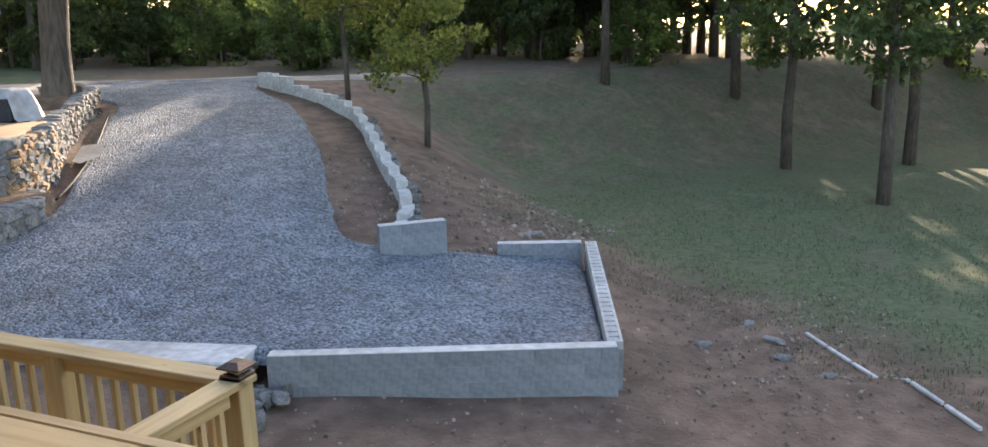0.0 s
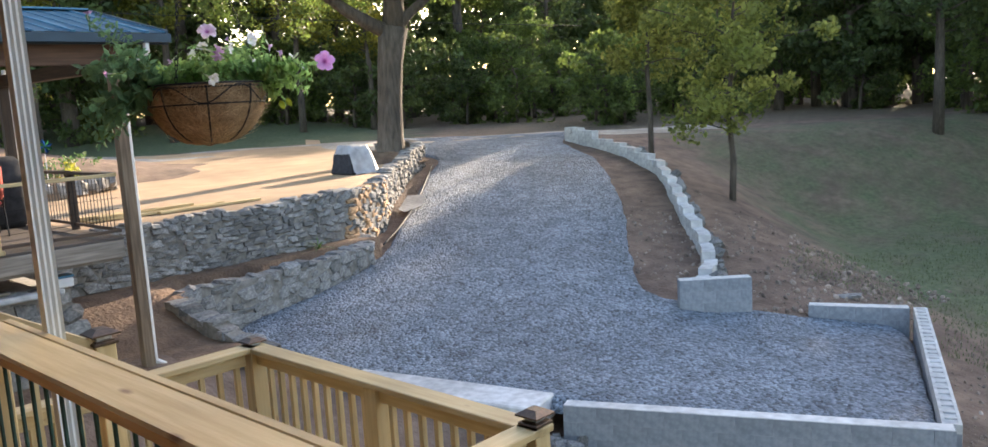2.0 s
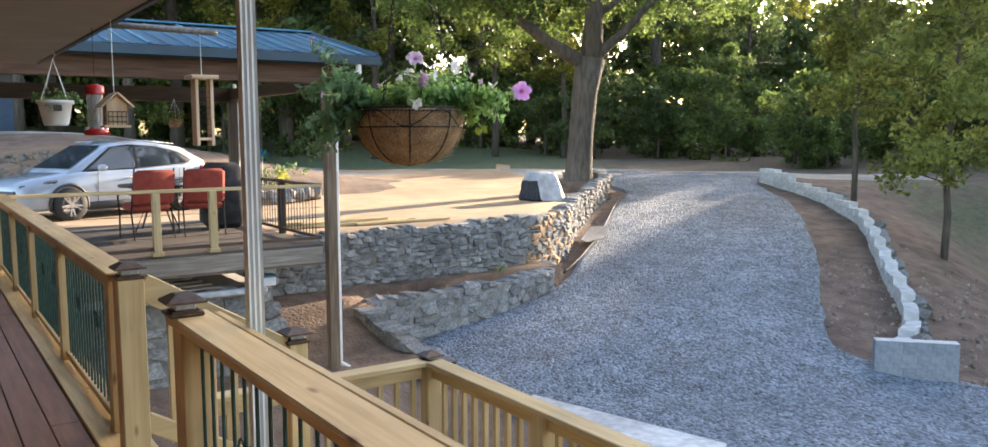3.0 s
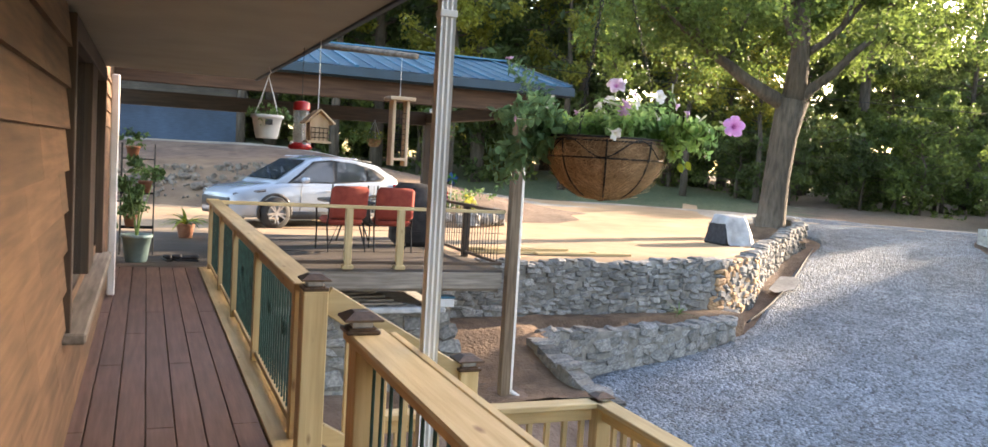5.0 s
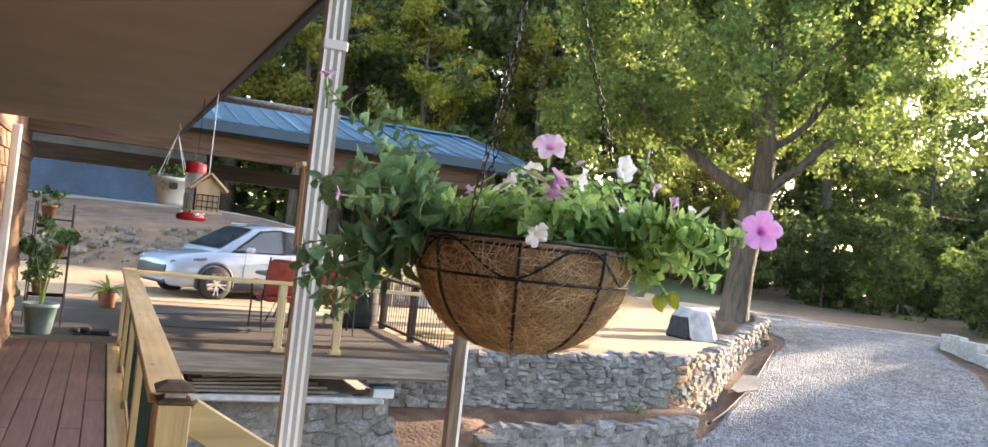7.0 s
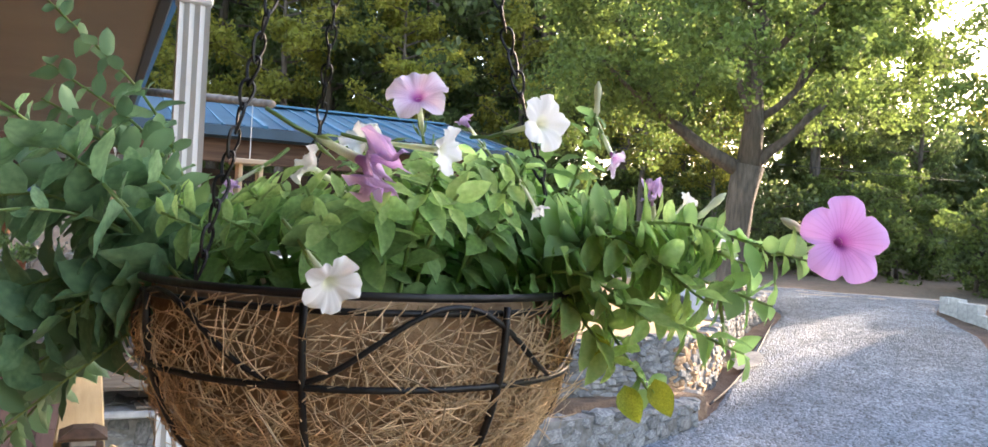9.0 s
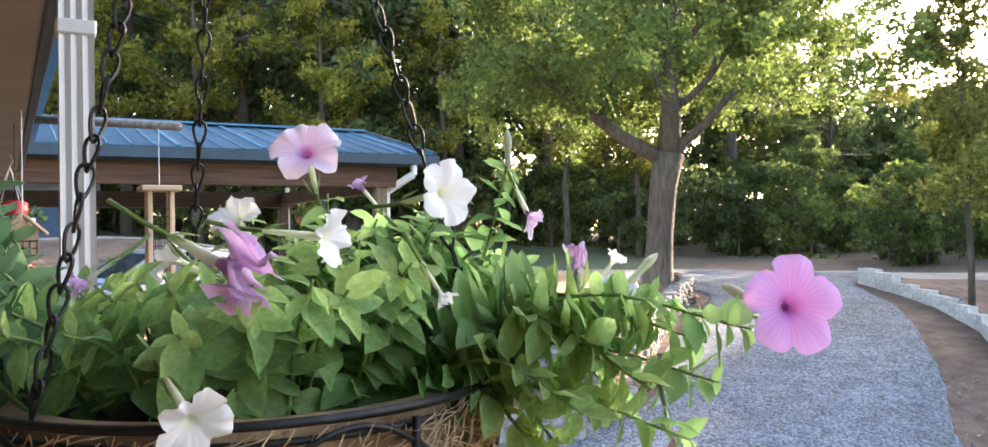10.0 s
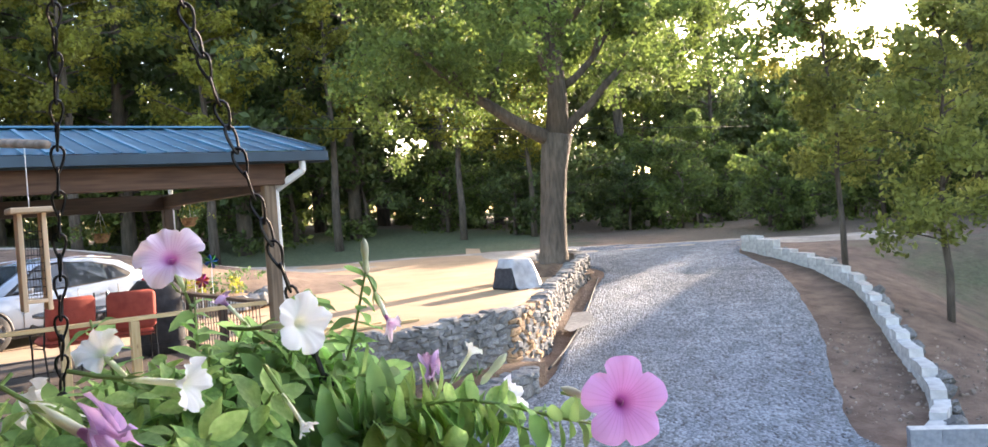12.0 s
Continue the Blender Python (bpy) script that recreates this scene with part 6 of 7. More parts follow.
lamp_glass = mat("lamp_glass", (0.05, 0.055, 0.065), (0.16, 0.17, 0.19), scale=20, rough=0.1, bump=0)
red_plastic = mat("red_plastic", (0.45, 0.02, 0.02), (0.58, 0.03, 0.03), scale=10, rough=0.25, bump=0)

car = thing("car", (1.42, 19.0, PAD_Z - 0.05), "pearl white crossover car parked on the sandy pad", "car")
CL, CW = 4.55, 1.75
CM = Matrix.Translation((1.88, 18.6, PAD_Z - 0.03)) @ Matrix.Rotation(0.42, 4, "Z")


def car_part(name, bm, m, parent=None, label="", smooth=True):
    for v in bm.verts:
        v.co = CM @ v.co
    return part(name, bm, m, parent or car, label, smooth)


def loft(stations, n=12):
    """Sections along the car: x, half width, low z, high z, roundness at the top."""
    bm = bmesh.new()
    rings = []
    for x, hw, z0, z1, tuck in stations:
        sec = [(-hw * 0.92, z0), (-hw, z0 + 0.12 * (z1 - z0)), (-hw, z0 + 0.55 * (z1 - z0)), (-hw * (1 - tuck * 0.5), z0 + 0.88 * (z1 - z0)), (-hw * (1 - tuck), z1 - 0.01), (-hw * 0.5, z1 + 0.02), (0, z1 + 0.03)]
        sec = sec + [(-a, b) for a, b in sec[-2::-1]]
        rings.append([bm.verts.new((x, CW / 2 + a, b)) for a, b in sec])
    for a, b in zip(rings, rings[1:]):
        for k in range(len(a) - 1):
            bm.faces.new((a[k], a[k + 1], b[k + 1], b[k]))
    bm.faces.new(rings[0])
    bm.faces.new(rings[-1][::-1])
    bmesh.ops.recalc_face_normals(bm, faces=bm.faces[:])
    return bm


H = CW / 2
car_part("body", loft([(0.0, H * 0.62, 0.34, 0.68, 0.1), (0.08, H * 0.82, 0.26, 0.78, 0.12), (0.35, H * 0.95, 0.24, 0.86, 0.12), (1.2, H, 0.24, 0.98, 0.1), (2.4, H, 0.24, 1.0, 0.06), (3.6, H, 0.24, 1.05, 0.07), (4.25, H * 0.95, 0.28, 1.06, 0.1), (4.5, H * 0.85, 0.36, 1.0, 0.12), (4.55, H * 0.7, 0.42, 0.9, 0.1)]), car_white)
GH = [(1.02, 0.98, 0.80), (1.45, 1.24, 0.85), (1.95, 1.51, 0.87), (2.5, 1.6, 0.88), (3.2, 1.56, 0.88), (3.85, 1.46, 0.86), (4.42, 1.15, 0.83)]


def house_y(x, z):
    """Depth of the cabin's side at a place: it leans inwards towards the roof."""
    return H - H * float(np.interp(x, [g[0] for g in GH], [g[2] for g in GH])) + 0.30 * max(0, z - 0.95)


bm = bmesh.new()
rings = []
for x, z1, w in GH:
    zs = [0.93, 0.93 + 0.5 * (z1 - 0.93), z1 - 0.05 * (z1 - 0.93), z1]
    near = [(x, house_y(x, z) + (0.05 if i == 3 else 0), z) for i, z in enumerate(zs)]
    ringp = near + [(x, H, z1 + 0.015)] + [(p[0], CW - p[1], p[2]) for p in near[::-1]]
    rings.append([bm.verts.new(p) for p in ringp])
for ra, rb in zip(rings, rings[1:]):
    for k in range(len(ra) - 1):
        bm.faces.new((ra[k], ra[k + 1], rb[k + 1], rb[k]))
bm.faces.new(rings[0])
bm.faces.new(rings[-1][::-1])
bmesh.ops.recalc_face_normals(bm, faces=bm.faces[:])
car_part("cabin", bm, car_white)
for sd in (0, 1):
    bm = bmesh.new()
    vs = [bm.verts.new((x, (house_y(x, z) - 0.014) if sd == 0 else CW - house_y(x, z) + 0.014, z)) for x, z in ((1.3, 0.985), (2.6, 1.01), (3.9, 1.09), (4.08, 1.15), (3.7, 1.36), (3.2, 1.47), (2.5, 1.53), (2.02, 1.48))]
    bmesh.ops.solidify(bm, geom=[bm.faces.new(vs)], thickness=0.006)
    car_part("window_surround", bm, black_plastic, smooth=False)
    for quad in (((1.42, 1.015), (2.5, 1.035), (2.53, 1.495), (2.06, 1.455)), ((2.6, 1.04), (3.45, 1.085), (3.42, 1.40), (3.1, 1.46), (2.63, 1.49)), ((3.53, 1.09), (3.9, 1.13), (3.63, 1.335), (3.5, 1.37))):
        bm = bmesh.new()
        vs = [bm.verts.new((x, (house_y(x, z) - 0.026) if sd == 0 else CW - house_y(x, z) + 0.026, z)) for x, z in quad]
        bmesh.ops.solidify(bm, geom=[bm.faces.new(vs)], thickness=0.008)
        car_part("side_window", bm, car_glass, smooth=False)
for nm, xa, za, xb, zb in (("windscreen", 1.1, 1.03, 1.9, 1.485), ("rear_window", 4.32, 1.19, 3.9, 1.41)):
    off = Vector((zb - za, 0, -(xb - xa))).normalized() * (-0.03 if xb > xa else 0.03)
    bm = bmesh.new()
    vs = [bm.verts.new(Vector((x, y, z)) + off) for x, y, z in ((xa, house_y(xa, za) + 0.06, za), (xa, CW - house_y(xa, za) - 0.06, za), (xb, CW - house_y(xb, zb) - 0.08, zb), (xb, house_y(xb, zb) + 0.08, zb))]
    bmesh.ops.solidify(bm, geom=[bm.faces.new(vs)], thickness=0.01)
    car_part(nm, bm, car_glass, smooth=False)
for x in (0.93, 3.62):
    for y in (0.02, CW - 0.02):
        wheel = thing("wheel", (0, 0, 0), "", "")
        wheel.parent = car
        wheel.location = (0, 0, 0)
        sgn = -1 if y < 1 else 1
        M = CM @ Matrix.Translation((x, y, 0.345)) @ Matrix.Rotation(1.5708, 4, "X")
        bm = bmesh.new()
        lathe(bm, [(0.22, -0.11), (0.33, -0.105), (0.345, -0.06), (0.345, 0.06), (0.33, 0.105), (0.22, 0.11)], (0, 0, 0), 28)
        for v in bm.verts:
            v.co = M @ v.co
        part("tyre", bm, rubber, wheel, smooth=True).matrix_parent_inverse = Matrix.Translation(car.location).inverted()
        bm = bmesh.new()
        lathe(bm, [(0.235, -0.1), (0.225, -0.03), (0.225, 0.03), (0.235, 0.1)], (0, 0, 0), 28)
        lathe(bm, [(0.05, -0.06 * sgn), (0.05, -0.095 * sgn), (0.002, -0.1 * sgn)], (0, 0, 0), 12)
        for k in range(10):
            a = k * 0.62832 + (0.12 if k % 2 else -0.12)
            beam(bm, (0.04 * math.cos(a), 0.04 * math.sin(a), -0.085 * sgn), (0.235 * math.cos(a), 0.235 * math.sin(a), -0.10 * sgn), 0.032, 0.02, up=(0, 0, 1))
        for v in bm.verts:
            v.co = M @ v.co
        part("rim", bm, alloy, wheel).matrix_parent_inverse = Matrix.Translation(car.location).inverted()
        bm = bmesh.new()
        pts = [(x + 0.40 * math.cos(t), y - 0.012 * -sgn, 0.345 + 0.40 * math.sin(t)) for t in np.linspace(-0.3, 3.44, 18)]
        tube(bm, pts, 0.035, 6)
        car_part("wheel_arch", bm, black_plastic)
bm = bmesh.new()
beam(bm, (1.32, 0.0, 0.29), (3.22, 0.0, 0.29), 0.03, 0.17, 0.01, up=(0, 0, 1))
car_part("side_skirt", bm, black_plastic)
for y, s in ((0.12, 1), (CW - 0.12, -1)):
    bm = bmesh.new()
    beam(bm, (0.06, y + 0.12 * s, 0.72), (0.72, y - 0.085 * s, 0.83), 0.06, 0.06, 0.02)
    car_part("headlight", bm, lamp_glass)
    bm = bmesh.new()
    beam(bm, (4.2, y - 0.08 * s, 0.98), (4.52, y + 0.08 * s, 0.96), 0.06, 0.1, 0.02)
    car_part("tail_light", bm, red_plastic)
    bm = bmesh.new()
    box(bm, (1.55, y - (0.27 if s > 0 else -0.09), 1.0), (1.72, y - (0.09 if s > 0 else -0.27), 1.13), 0.04)
    car_part("mirror", bm, car_white)
    bm = bmesh.new()
    tube(bm, [(2.15, 0.13 + (0 if s > 0 else CW - 0.26), 1.57), (2.9, 0.2 + (0 if s > 0 else CW - 0.4), 1.60), (3.6, 0.2 + (0 if s > 0 else CW - 0.4), 1.53)], 0.015, 6)
    car_part("roof_rail", bm, alloy)
    for x in (2.2, 3.15):
        bm = bmesh.new()
        beam(bm, (x, -0.01 if s > 0 else CW + 0.01, 0.83), (x + 0.2, -0.01 if s > 0 else CW + 0.01, 0.84), 0.025, 0.03, 0.008)
        car_part("door_handle", bm, alloy)
    for x in (1.55, 2.65, 3.55):
        bm = bmesh.new()
        beam(bm, (x, -0.002 if s > 0 else CW + 0.002, 0.34), (x + 0.03, -0.002 if s > 0 else CW + 0.002, 0.98), 0.008, 0.01)
        car_part("door_seam", bm, black_plastic)
bm = bmesh.new()
box(bm, (-0.012, 0.3, 0.40), (0.08, CW - 0.3, 0.66), 0.03)
car_part("grille", bm, black_plastic)
bm = bmesh.new()
box(bm, (0.0, 0.3, 0.28), (0.1, CW - 0.3, 0.38), 0.02)
car_part("bumper_intake", bm, black_plastic)
bm = bmesh.new()
box(bm, (3.55, CW / 2 - 0.03, 1.53), (3.72, CW / 2 + 0.03, 1.60), 0.025)
car_part("antenna_fin", bm, car_white)

# ---- pad and yard ----
tarp = mat("grey_tarp", (0.26, 0.26, 0.26), (0.42, 0.415, 0.41), scale=4, rough=0.6, bump=0.6, bscale=9, dist=0.03)
dark_cloth = mat("black_cloth", (0.015, 0.016, 0.018), (0.04, 0.04, 0.045), scale=8, rough=0.85, bump=0.4, bscale=20)
tent = thing("covered_crate", (13.6, 17.5, PAD_Z), "dark crate half covered by a pale grey tarpaulin on the pad", "covered crate")
bm = bmesh.new()
vs = box(bm, (13.15, 17.05, PAD_Z), (13.95, 17.85, 0.47), 0.05)
for v in bm.verts:
    t = (v.co.z - PAD_Z) / 0.82
    v.co.x, v.co.y = 13.55 + (v.co.x - 13.55) * (1.25 - 0.45 * t), 17.45 + (v.co.y - 17.45) * (1.2 - 0.4 * t)
part("crate", bm, dark_cloth, tent)
rows_ = []
for i in range(15):
    a = -0.4 + i / 14
    rows_.append([])
    for j in range(15):
        b = -0.62 + 1.07 * j / 14
        x, y = 13.62 + a * 1.15, 17.42 + b * 1.1
        d = max(abs(x - 13.56) - 0.33, abs(y - 17.45) - 0.33, 0)
        rows_[-1].append((x + 0.04 * noise.noise(Vector((i, j, 0)) * 0.4), y + 0.04 * noise.noise(Vector((i, j, 5)) * 0.4), max(PAD_Z + 0.02, 0.6 - d * 3.3) + 0.03 * noise.noise(Vector((i, j, 9)) * 0.5)))
cloth = sheet("tarpaulin", rows_, tarp)
cloth.parent, cloth.matrix_parent_inverse = tent, Matrix.Translation(tent.location).inverted()
tent.location += Vector((-0.11, 0.11, 0.0))
tent.scale = (0.87, 0.87, 0.9)
rl = random.Random(8)
for k, (x, y, ln, a, z) in enumerate(((6.9, 14.75, 2.4, 0.03, 0), (7.2, 14.95, 2.2, -0.04, 0), (6.5, 15.1, 1.9, 0.06, 0), (6.8, 14.85, 1.8, 0.10, 0.045), (7.9, 14.6, 2.0, 0.0, 0), (6.3, 14.95, 1.4, -0.08, 0.045))):
    bm = bmesh.new()
    d = Vector((math.cos(a), math.sin(a), 0)) * ln / 2
    c = Vector((x, y, PAD_Z + 0.035 + z))
    beam(bm, c - d, c + d, 0.14, 0.04, 0.003)
    ob = part("lumber_board", bm, pine["x"])
    tagged(ob, "loose sawn pine board lying on the pad", "board", group="loose boards")
bm = bmesh.new()
vs = [bm.verts.new(Vector((13.8, 15.78, -0.93)) + Vector((0.75, 0.66, 0.12)) * p + Vector((0.6, -0.8, 0)) * q) for p, q in ((-0.85, -0.1), (-0.3, 0.24), (0.5, 0.27), (0.9, 0.1), (0.8, -0.24), (-0.6, -0.28))]
f = bm.faces.new(vs)
bmesh.ops.solidify(bm, geom=[f], thickness=-0.3)
apr = part("concrete_ledge", bm, concrete)
tagged(apr, "rough concrete ledge at the foot of the stone wall", "ledge", kind="structure")
bm = bmesh.new()
tube(bm, [(p.x, p.y, drive_z(p.x, p.y) + 0.095) for p in smooth_line([(11.4, 14.05, 0), (12.6, 14.85, 0), (14.4, 16.26, 0), (16.0, 17.65, 0), (17.2, 18.7, 0)], 30)], 0.022, 8)
pipe = part("drain_pipe", bm, rubber, smooth=True)
tagged(pipe, "black drain pipe along the foot of the stone wall", "pipe")
for k in range(30):
    x, y = 7.45 + rl.gauss(0, 0.24), 6.3 + rl.gauss(0, 0.22)
    ob = new("rubble_stone", rl.choice(STONES))
    tagged(ob, "broken grey rubble stone beside the block wall", "stone", group="rubble stones")
    s = rl.uniform(0.08, 0.24)
    ob.matrix_basis = Matrix.LocRotScale((x, y, ground_z(x, y) + s * 0.3 + 0.12 * max(0, 0.5 - abs(x - 7.5))), Euler((rl.uniform(0, 6), rl.uniform(0, 6), rl.uniform(0, 6))), Vector((s, s * 0.8, s * 0.6)))


def scatter(name, n, spot, size, material, label, seed):
    """Many small loose stones lying on the ground, joined."""
    r = random.Random(seed)
    vs, fs = [], []
    src = [([v.co.copy() for v in m.vertices], [tuple(p.vertices) for p in m.polygons]) for m in STONES[:4]]
    for i in range(n):
        x, y = spot(r)
        co, pf = r.choice(src)
        s = size[0] + (size[1] - size[0]) * r.random() ** 3
        m = Matrix.LocRotScale((x, y, ground_z(x, y) + s * 0.15), Euler((r.uniform(0, 6), r.uniform(0, 6), r.uniform(0, 6))), Vector((s, s * 0.8, s * 0.6)))
        o = len(vs)
        vs += [tuple(m @ c) for c in co]
        fs += [tuple(o + k for k in p) for p in pf]
    me = bpy.data.meshes.new(name)
    me.from_pydata(vs, [], fs)
    me.materials.append(material)
    ob = new(name, me)
    tagged(ob, label, "stones", kind="stuff")


loose_mat = mat("loose_stone", (0.16, 0.115, 0.085), (0.32, 0.255, 0.205), scale=6, rough=0.95, bump=0.3, island=0.45)
scatter("loose_stones_bank", 1800, lambda r: (9.7 + r.random() * 6.2, -1.5 + abs(r.gauss(0, 2.2)) + r.random() * 2.4), (0.015, 0.07), loose_mat, "loose brown stones on the dirt bank", 1)
scatter("loose_stones_front", 1000, lambda r: (5.0 + r.random() * 5.0, 0.0 + r.random() * 6.5), (0.015, 0.065), loose_mat, "small stones in the bare dirt", 2)
scatter("loose_stones_slope", 1200, lambda r: (13.4 + r.random() * 6.5, 5.2 + abs(r.gauss(0, 2.2))), (0.02, 0.12), loose_mat, "loose stones on the slope behind the block wall", 3)
scatter("loose_stones_bed", 500, lambda r: (13.2 + r.random() * 4, 8.3 + r.random() * 4), (0.02, 0.07), loose_mat, "small stones in the dirt bed beside the drive", 4)
scatter("bank_stones", 500, lambda r: (-7 + r.random() * 12, 25.3 + r.random() * 2.4), (0.08, 0.26), bank_stone, "field stones in the dirt bank beyond the car", 6)
# pale edging boards lying in the lawn, and flat stones
for k in range(6):
    a = Vector((13.45, 0.62, 0)).lerp(Vector((10.1, -1.45, 0)), k / 6)
    b = Vector((13.45, 0.62, 0)).lerp(Vector((10.1, -1.45, 0)), (k + 0.9) / 6)
    bm = bmesh.new()
    beam(bm, (a.x, a.y, ground_z(a.x, a.y) + 0.03), (b.x, b.y, ground_z(b.x, b.y) + 0.03), 0.06, 0.05, 0.01)
    ob = part("edging_strip", bm, concrete)
    tagged(ob, "weathered pale edging strip lying in the grass", "edging", group="edging strips")
for x, y, s in ((12.9, 1.05, 0.3), (12.2, 0.85, 0.26), (11.35, 0.25, 0.34), (13.6, 1.5, 0.26), (15.4, 5.9, 0.45), (12.3, 2.0, 0.28)):
    ob = new("flat_stone", STONES[int(s * 100) % 9])
    tagged(ob, "flat pale stone lying in thin grass", "stone", group="flat stones")
    ob.matrix_basis = Matrix.LocRotScale((x, y, ground_z(x, y) + 0.03), Euler((0.1, 0.05, x * 3)), Vector((s, s * 0.55, 0.08)))

# field stones along the foot of the dirt bank
rb = random.Random(77)
BANKY = 26.4
for k in range(34):
    x = -5.5 + 9.0 * (k + rb.random()) / 34
    y = BANKY - 0.25 * x + rb.uniform(-0.5, 0.5)
    bm = bmesh.new()
    bmesh.ops.create_icosphere(bm, subdivisions=2, radius=1.0)
    for v in bm.verts:
        v.co *= 1 + 0.35 * noise.noise(v.co * 1.3 + Vector((k * 3.1, 0, 0)))
    size = rb.uniform(0.09, 0.2)
    rock = part("field_stone", bm, bank_stone)
    tagged(rock, "grey field stone at the foot of the dirt bank", "stone", group="stones along the bank")
    rock.matrix_basis = Matrix.LocRotScale((x, y, ground_z(x, y) + size * 0.25), Euler((0, 0, rb.uniform(0, 6.28))), (size * 1.3, size, size * 0.7))

# ---- hanging things under the eave ----
white_plastic = mat("white_plastic", (0.72, 0.72, 0.71), (0.80, 0.80, 0.79), scale=12, rough=0.35, bump=0.03)
clear_mat = mat("clear_plastic", (0.75, 0.75, 0.74), (0.85, 0.85, 0.84), scale=12, rough=0.1, bump=0.1)
clear_mat.node_tree.nodes["Principled BSDF"].inputs["Transmission Weight"].default_value = 0.75
clear_mat.node_tree.nodes["Principled BSDF"].inputs["IOR"].default_value = 1.35
small_leaf = thin("small_leaf", (0.07, 0.13, 0.04), (0.13, 0.22, 0.07), 0.3, island=0.35)


def bushy(parent, centre, radius, n, leaf, material, seed, flat=0.7):
    """A bushy mass of small leaves."""
    r = random.Random(seed)
    cl = [(tuple(Vector(centre) + Vector((r.gauss(0, 1), r.gauss(0, 1), r.gauss(0, flat))) * radius * 0.5), radius * 0.4) for k in range(9)]
    ob = new("foliage", crown_mesh("foliage", cl, max(4, n // 9), leaf, material, r))
    ob.parent, ob.matrix_parent_inverse = parent, Matrix.Translation(parent.location).inverted()
    tagged(ob, kind="stuff")


pot = thing("hanging_pot", (0.97, 6.83, 1.58), "white plastic hanging pot with a small green plant", "hanging pot")
bm = bmesh.new()
lathe(bm, [(0.002, 0), (0.075, 0.0), (0.085, 0.02), (0.11, 0.15), (0.122, 0.152), (0.122, 0.175), (0.108, 0.175), (0.1, 0.14), (0.002, 0.14)], (0.97, 6.83, 1.56), 24)
part("pot", bm, white_plastic, pot, smooth=True)
bm = bmesh.new()
box(bm, (0.945, 6.7, 1.66), (0.995, 6.735, 1.70), 0.002)
part("label_plate", bm, black_plastic, pot)
for k in range(4):
    a = k * 1.57 + 0.6
    bm = bmesh.new()
    tube(bm, [(0.97 + 0.115 * math.cos(a), 6.83 + 0.115 * math.sin(a), 1.735), (0.97, 6.83, 2.02)], 0.0025, 5)
    part("hanger", bm, white_plastic, pot)
bm = bmesh.new()
tube(bm, [(0.97, 6.83, 2.02), (0.985, 6.83, 2.05), (0.97, 6.83, 2.085)], 0.004, 6)
part("hook", bm, white_plastic, pot)
bushy(pot, (0.97, 6.83, 1.76), 0.14, 260, 0.035, small_leaf, 3)

hum = thing("hummingbird_feeder", (0.98, 5.35, 1.49), "red and clear hummingbird feeder hanging from the eave", "bird feeder")
bm = bmesh.new()
lathe(bm, [(0.002, 0.0), (0.06, 0.0), (0.072, 0.012), (0.065, 0.03), (0.045, 0.04)], (0.98, 5.35, 1.49), 20)
part("base", bm, red_plastic, hum, "red feeding base", smooth=True)
for k in range(4):
    bm = bmesh.new()
    bmesh.ops.create_icosphere(bm, subdivisions=1, radius=0.014, matrix=Matrix.Translation((0.98 + 0.055 * math.cos(k * 1.57 + 0.3), 5.35 + 0.055 * math.sin(k * 1.57 + 0.3), 1.525)))
    part("feeding_port", bm, white_plastic, hum)
bm = bmesh.new()
lathe(bm, [(0.045, 0.03), (0.043, 0.06), (0.046, 0.1), (0.042, 0.14), (0.046, 0.18), (0.046, 0.235)], (0.98, 5.35, 1.49), 20)
part("reservoir", bm, clear_mat, hum, smooth=True)
bm = bmesh.new()
lathe(bm, [(0.05, 0.23), (0.05, 0.275), (0.02, 0.285), (0.002, 0.285)], (0.98, 5.35, 1.49), 20)
part("lid", bm, red_plastic, hum, "red screw lid", smooth=True)
bm = bmesh.new()
tube(bm, [(0.98, 5.35, 1.77), (0.98, 5.35, 2.085)], 0.002, 5)
part("hanger", bm, black_metal, hum)

bird = thing("bird_feeder", (1.0, 4.93, 1.53), "small brown wooden house-shaped bird feeder", "bird feeder")
bx, by, bz = 1.0, 4.93, 1.53
bm = bmesh.new()
box(bm, (bx - 0.065, by - 0.07, bz), (bx + 0.065, by + 0.07, bz + 0.012), 0.002)
part("floor", bm, cedar["x"], bird)
for s in (-1, 1):
    bm = bmesh.new()
    ends2 = [[bm.verts.new((bx + x, by + y * s, bz + z)) for x, z in ((-0.05, 0.012), (0.05, 0.012), (0.05, 0.12), (0, 0.16), (-0.05, 0.12))] for y in (0.05, 0.06)]
    bm.faces.new(ends2[0])
    bm.faces.new(ends2[1][::-1])
    for k in range(5):
        bm.faces.new((ends2[0][k], ends2[0][(k + 1) % 5], ends2[1][(k + 1) % 5], ends2[1][k]))
    bmesh.ops.recalc_face_normals(bm, faces=bm.faces[:])
    part("gable", bm, cedar["z"], bird)
    bm = bmesh.new()
    beam(bm, (bx + s * 0.002, by, bz + 0.178), (bx + s * 0.08, by, bz + 0.105), 0.17, 0.01, 0.002)
    part("roof_board", bm, cedar["y"], bird)
    for k in range(5):
        bm = bmesh.new()
        tube(bm, [(bx + s * 0.048, by - 0.045 + k * 0.0225, bz + 0.012), (bx + s * 0.048, by - 0.045 + k * 0.0225, bz + 0.11)], 0.0015, 4)
        part("bar", bm, black_metal, bird)
bm = bmesh.new()
tube(bm, [(bx, by, bz + 0.175), (bx, by, 2.085)], 0.0025, 5)
part("cord", bm, white_plastic, bird)

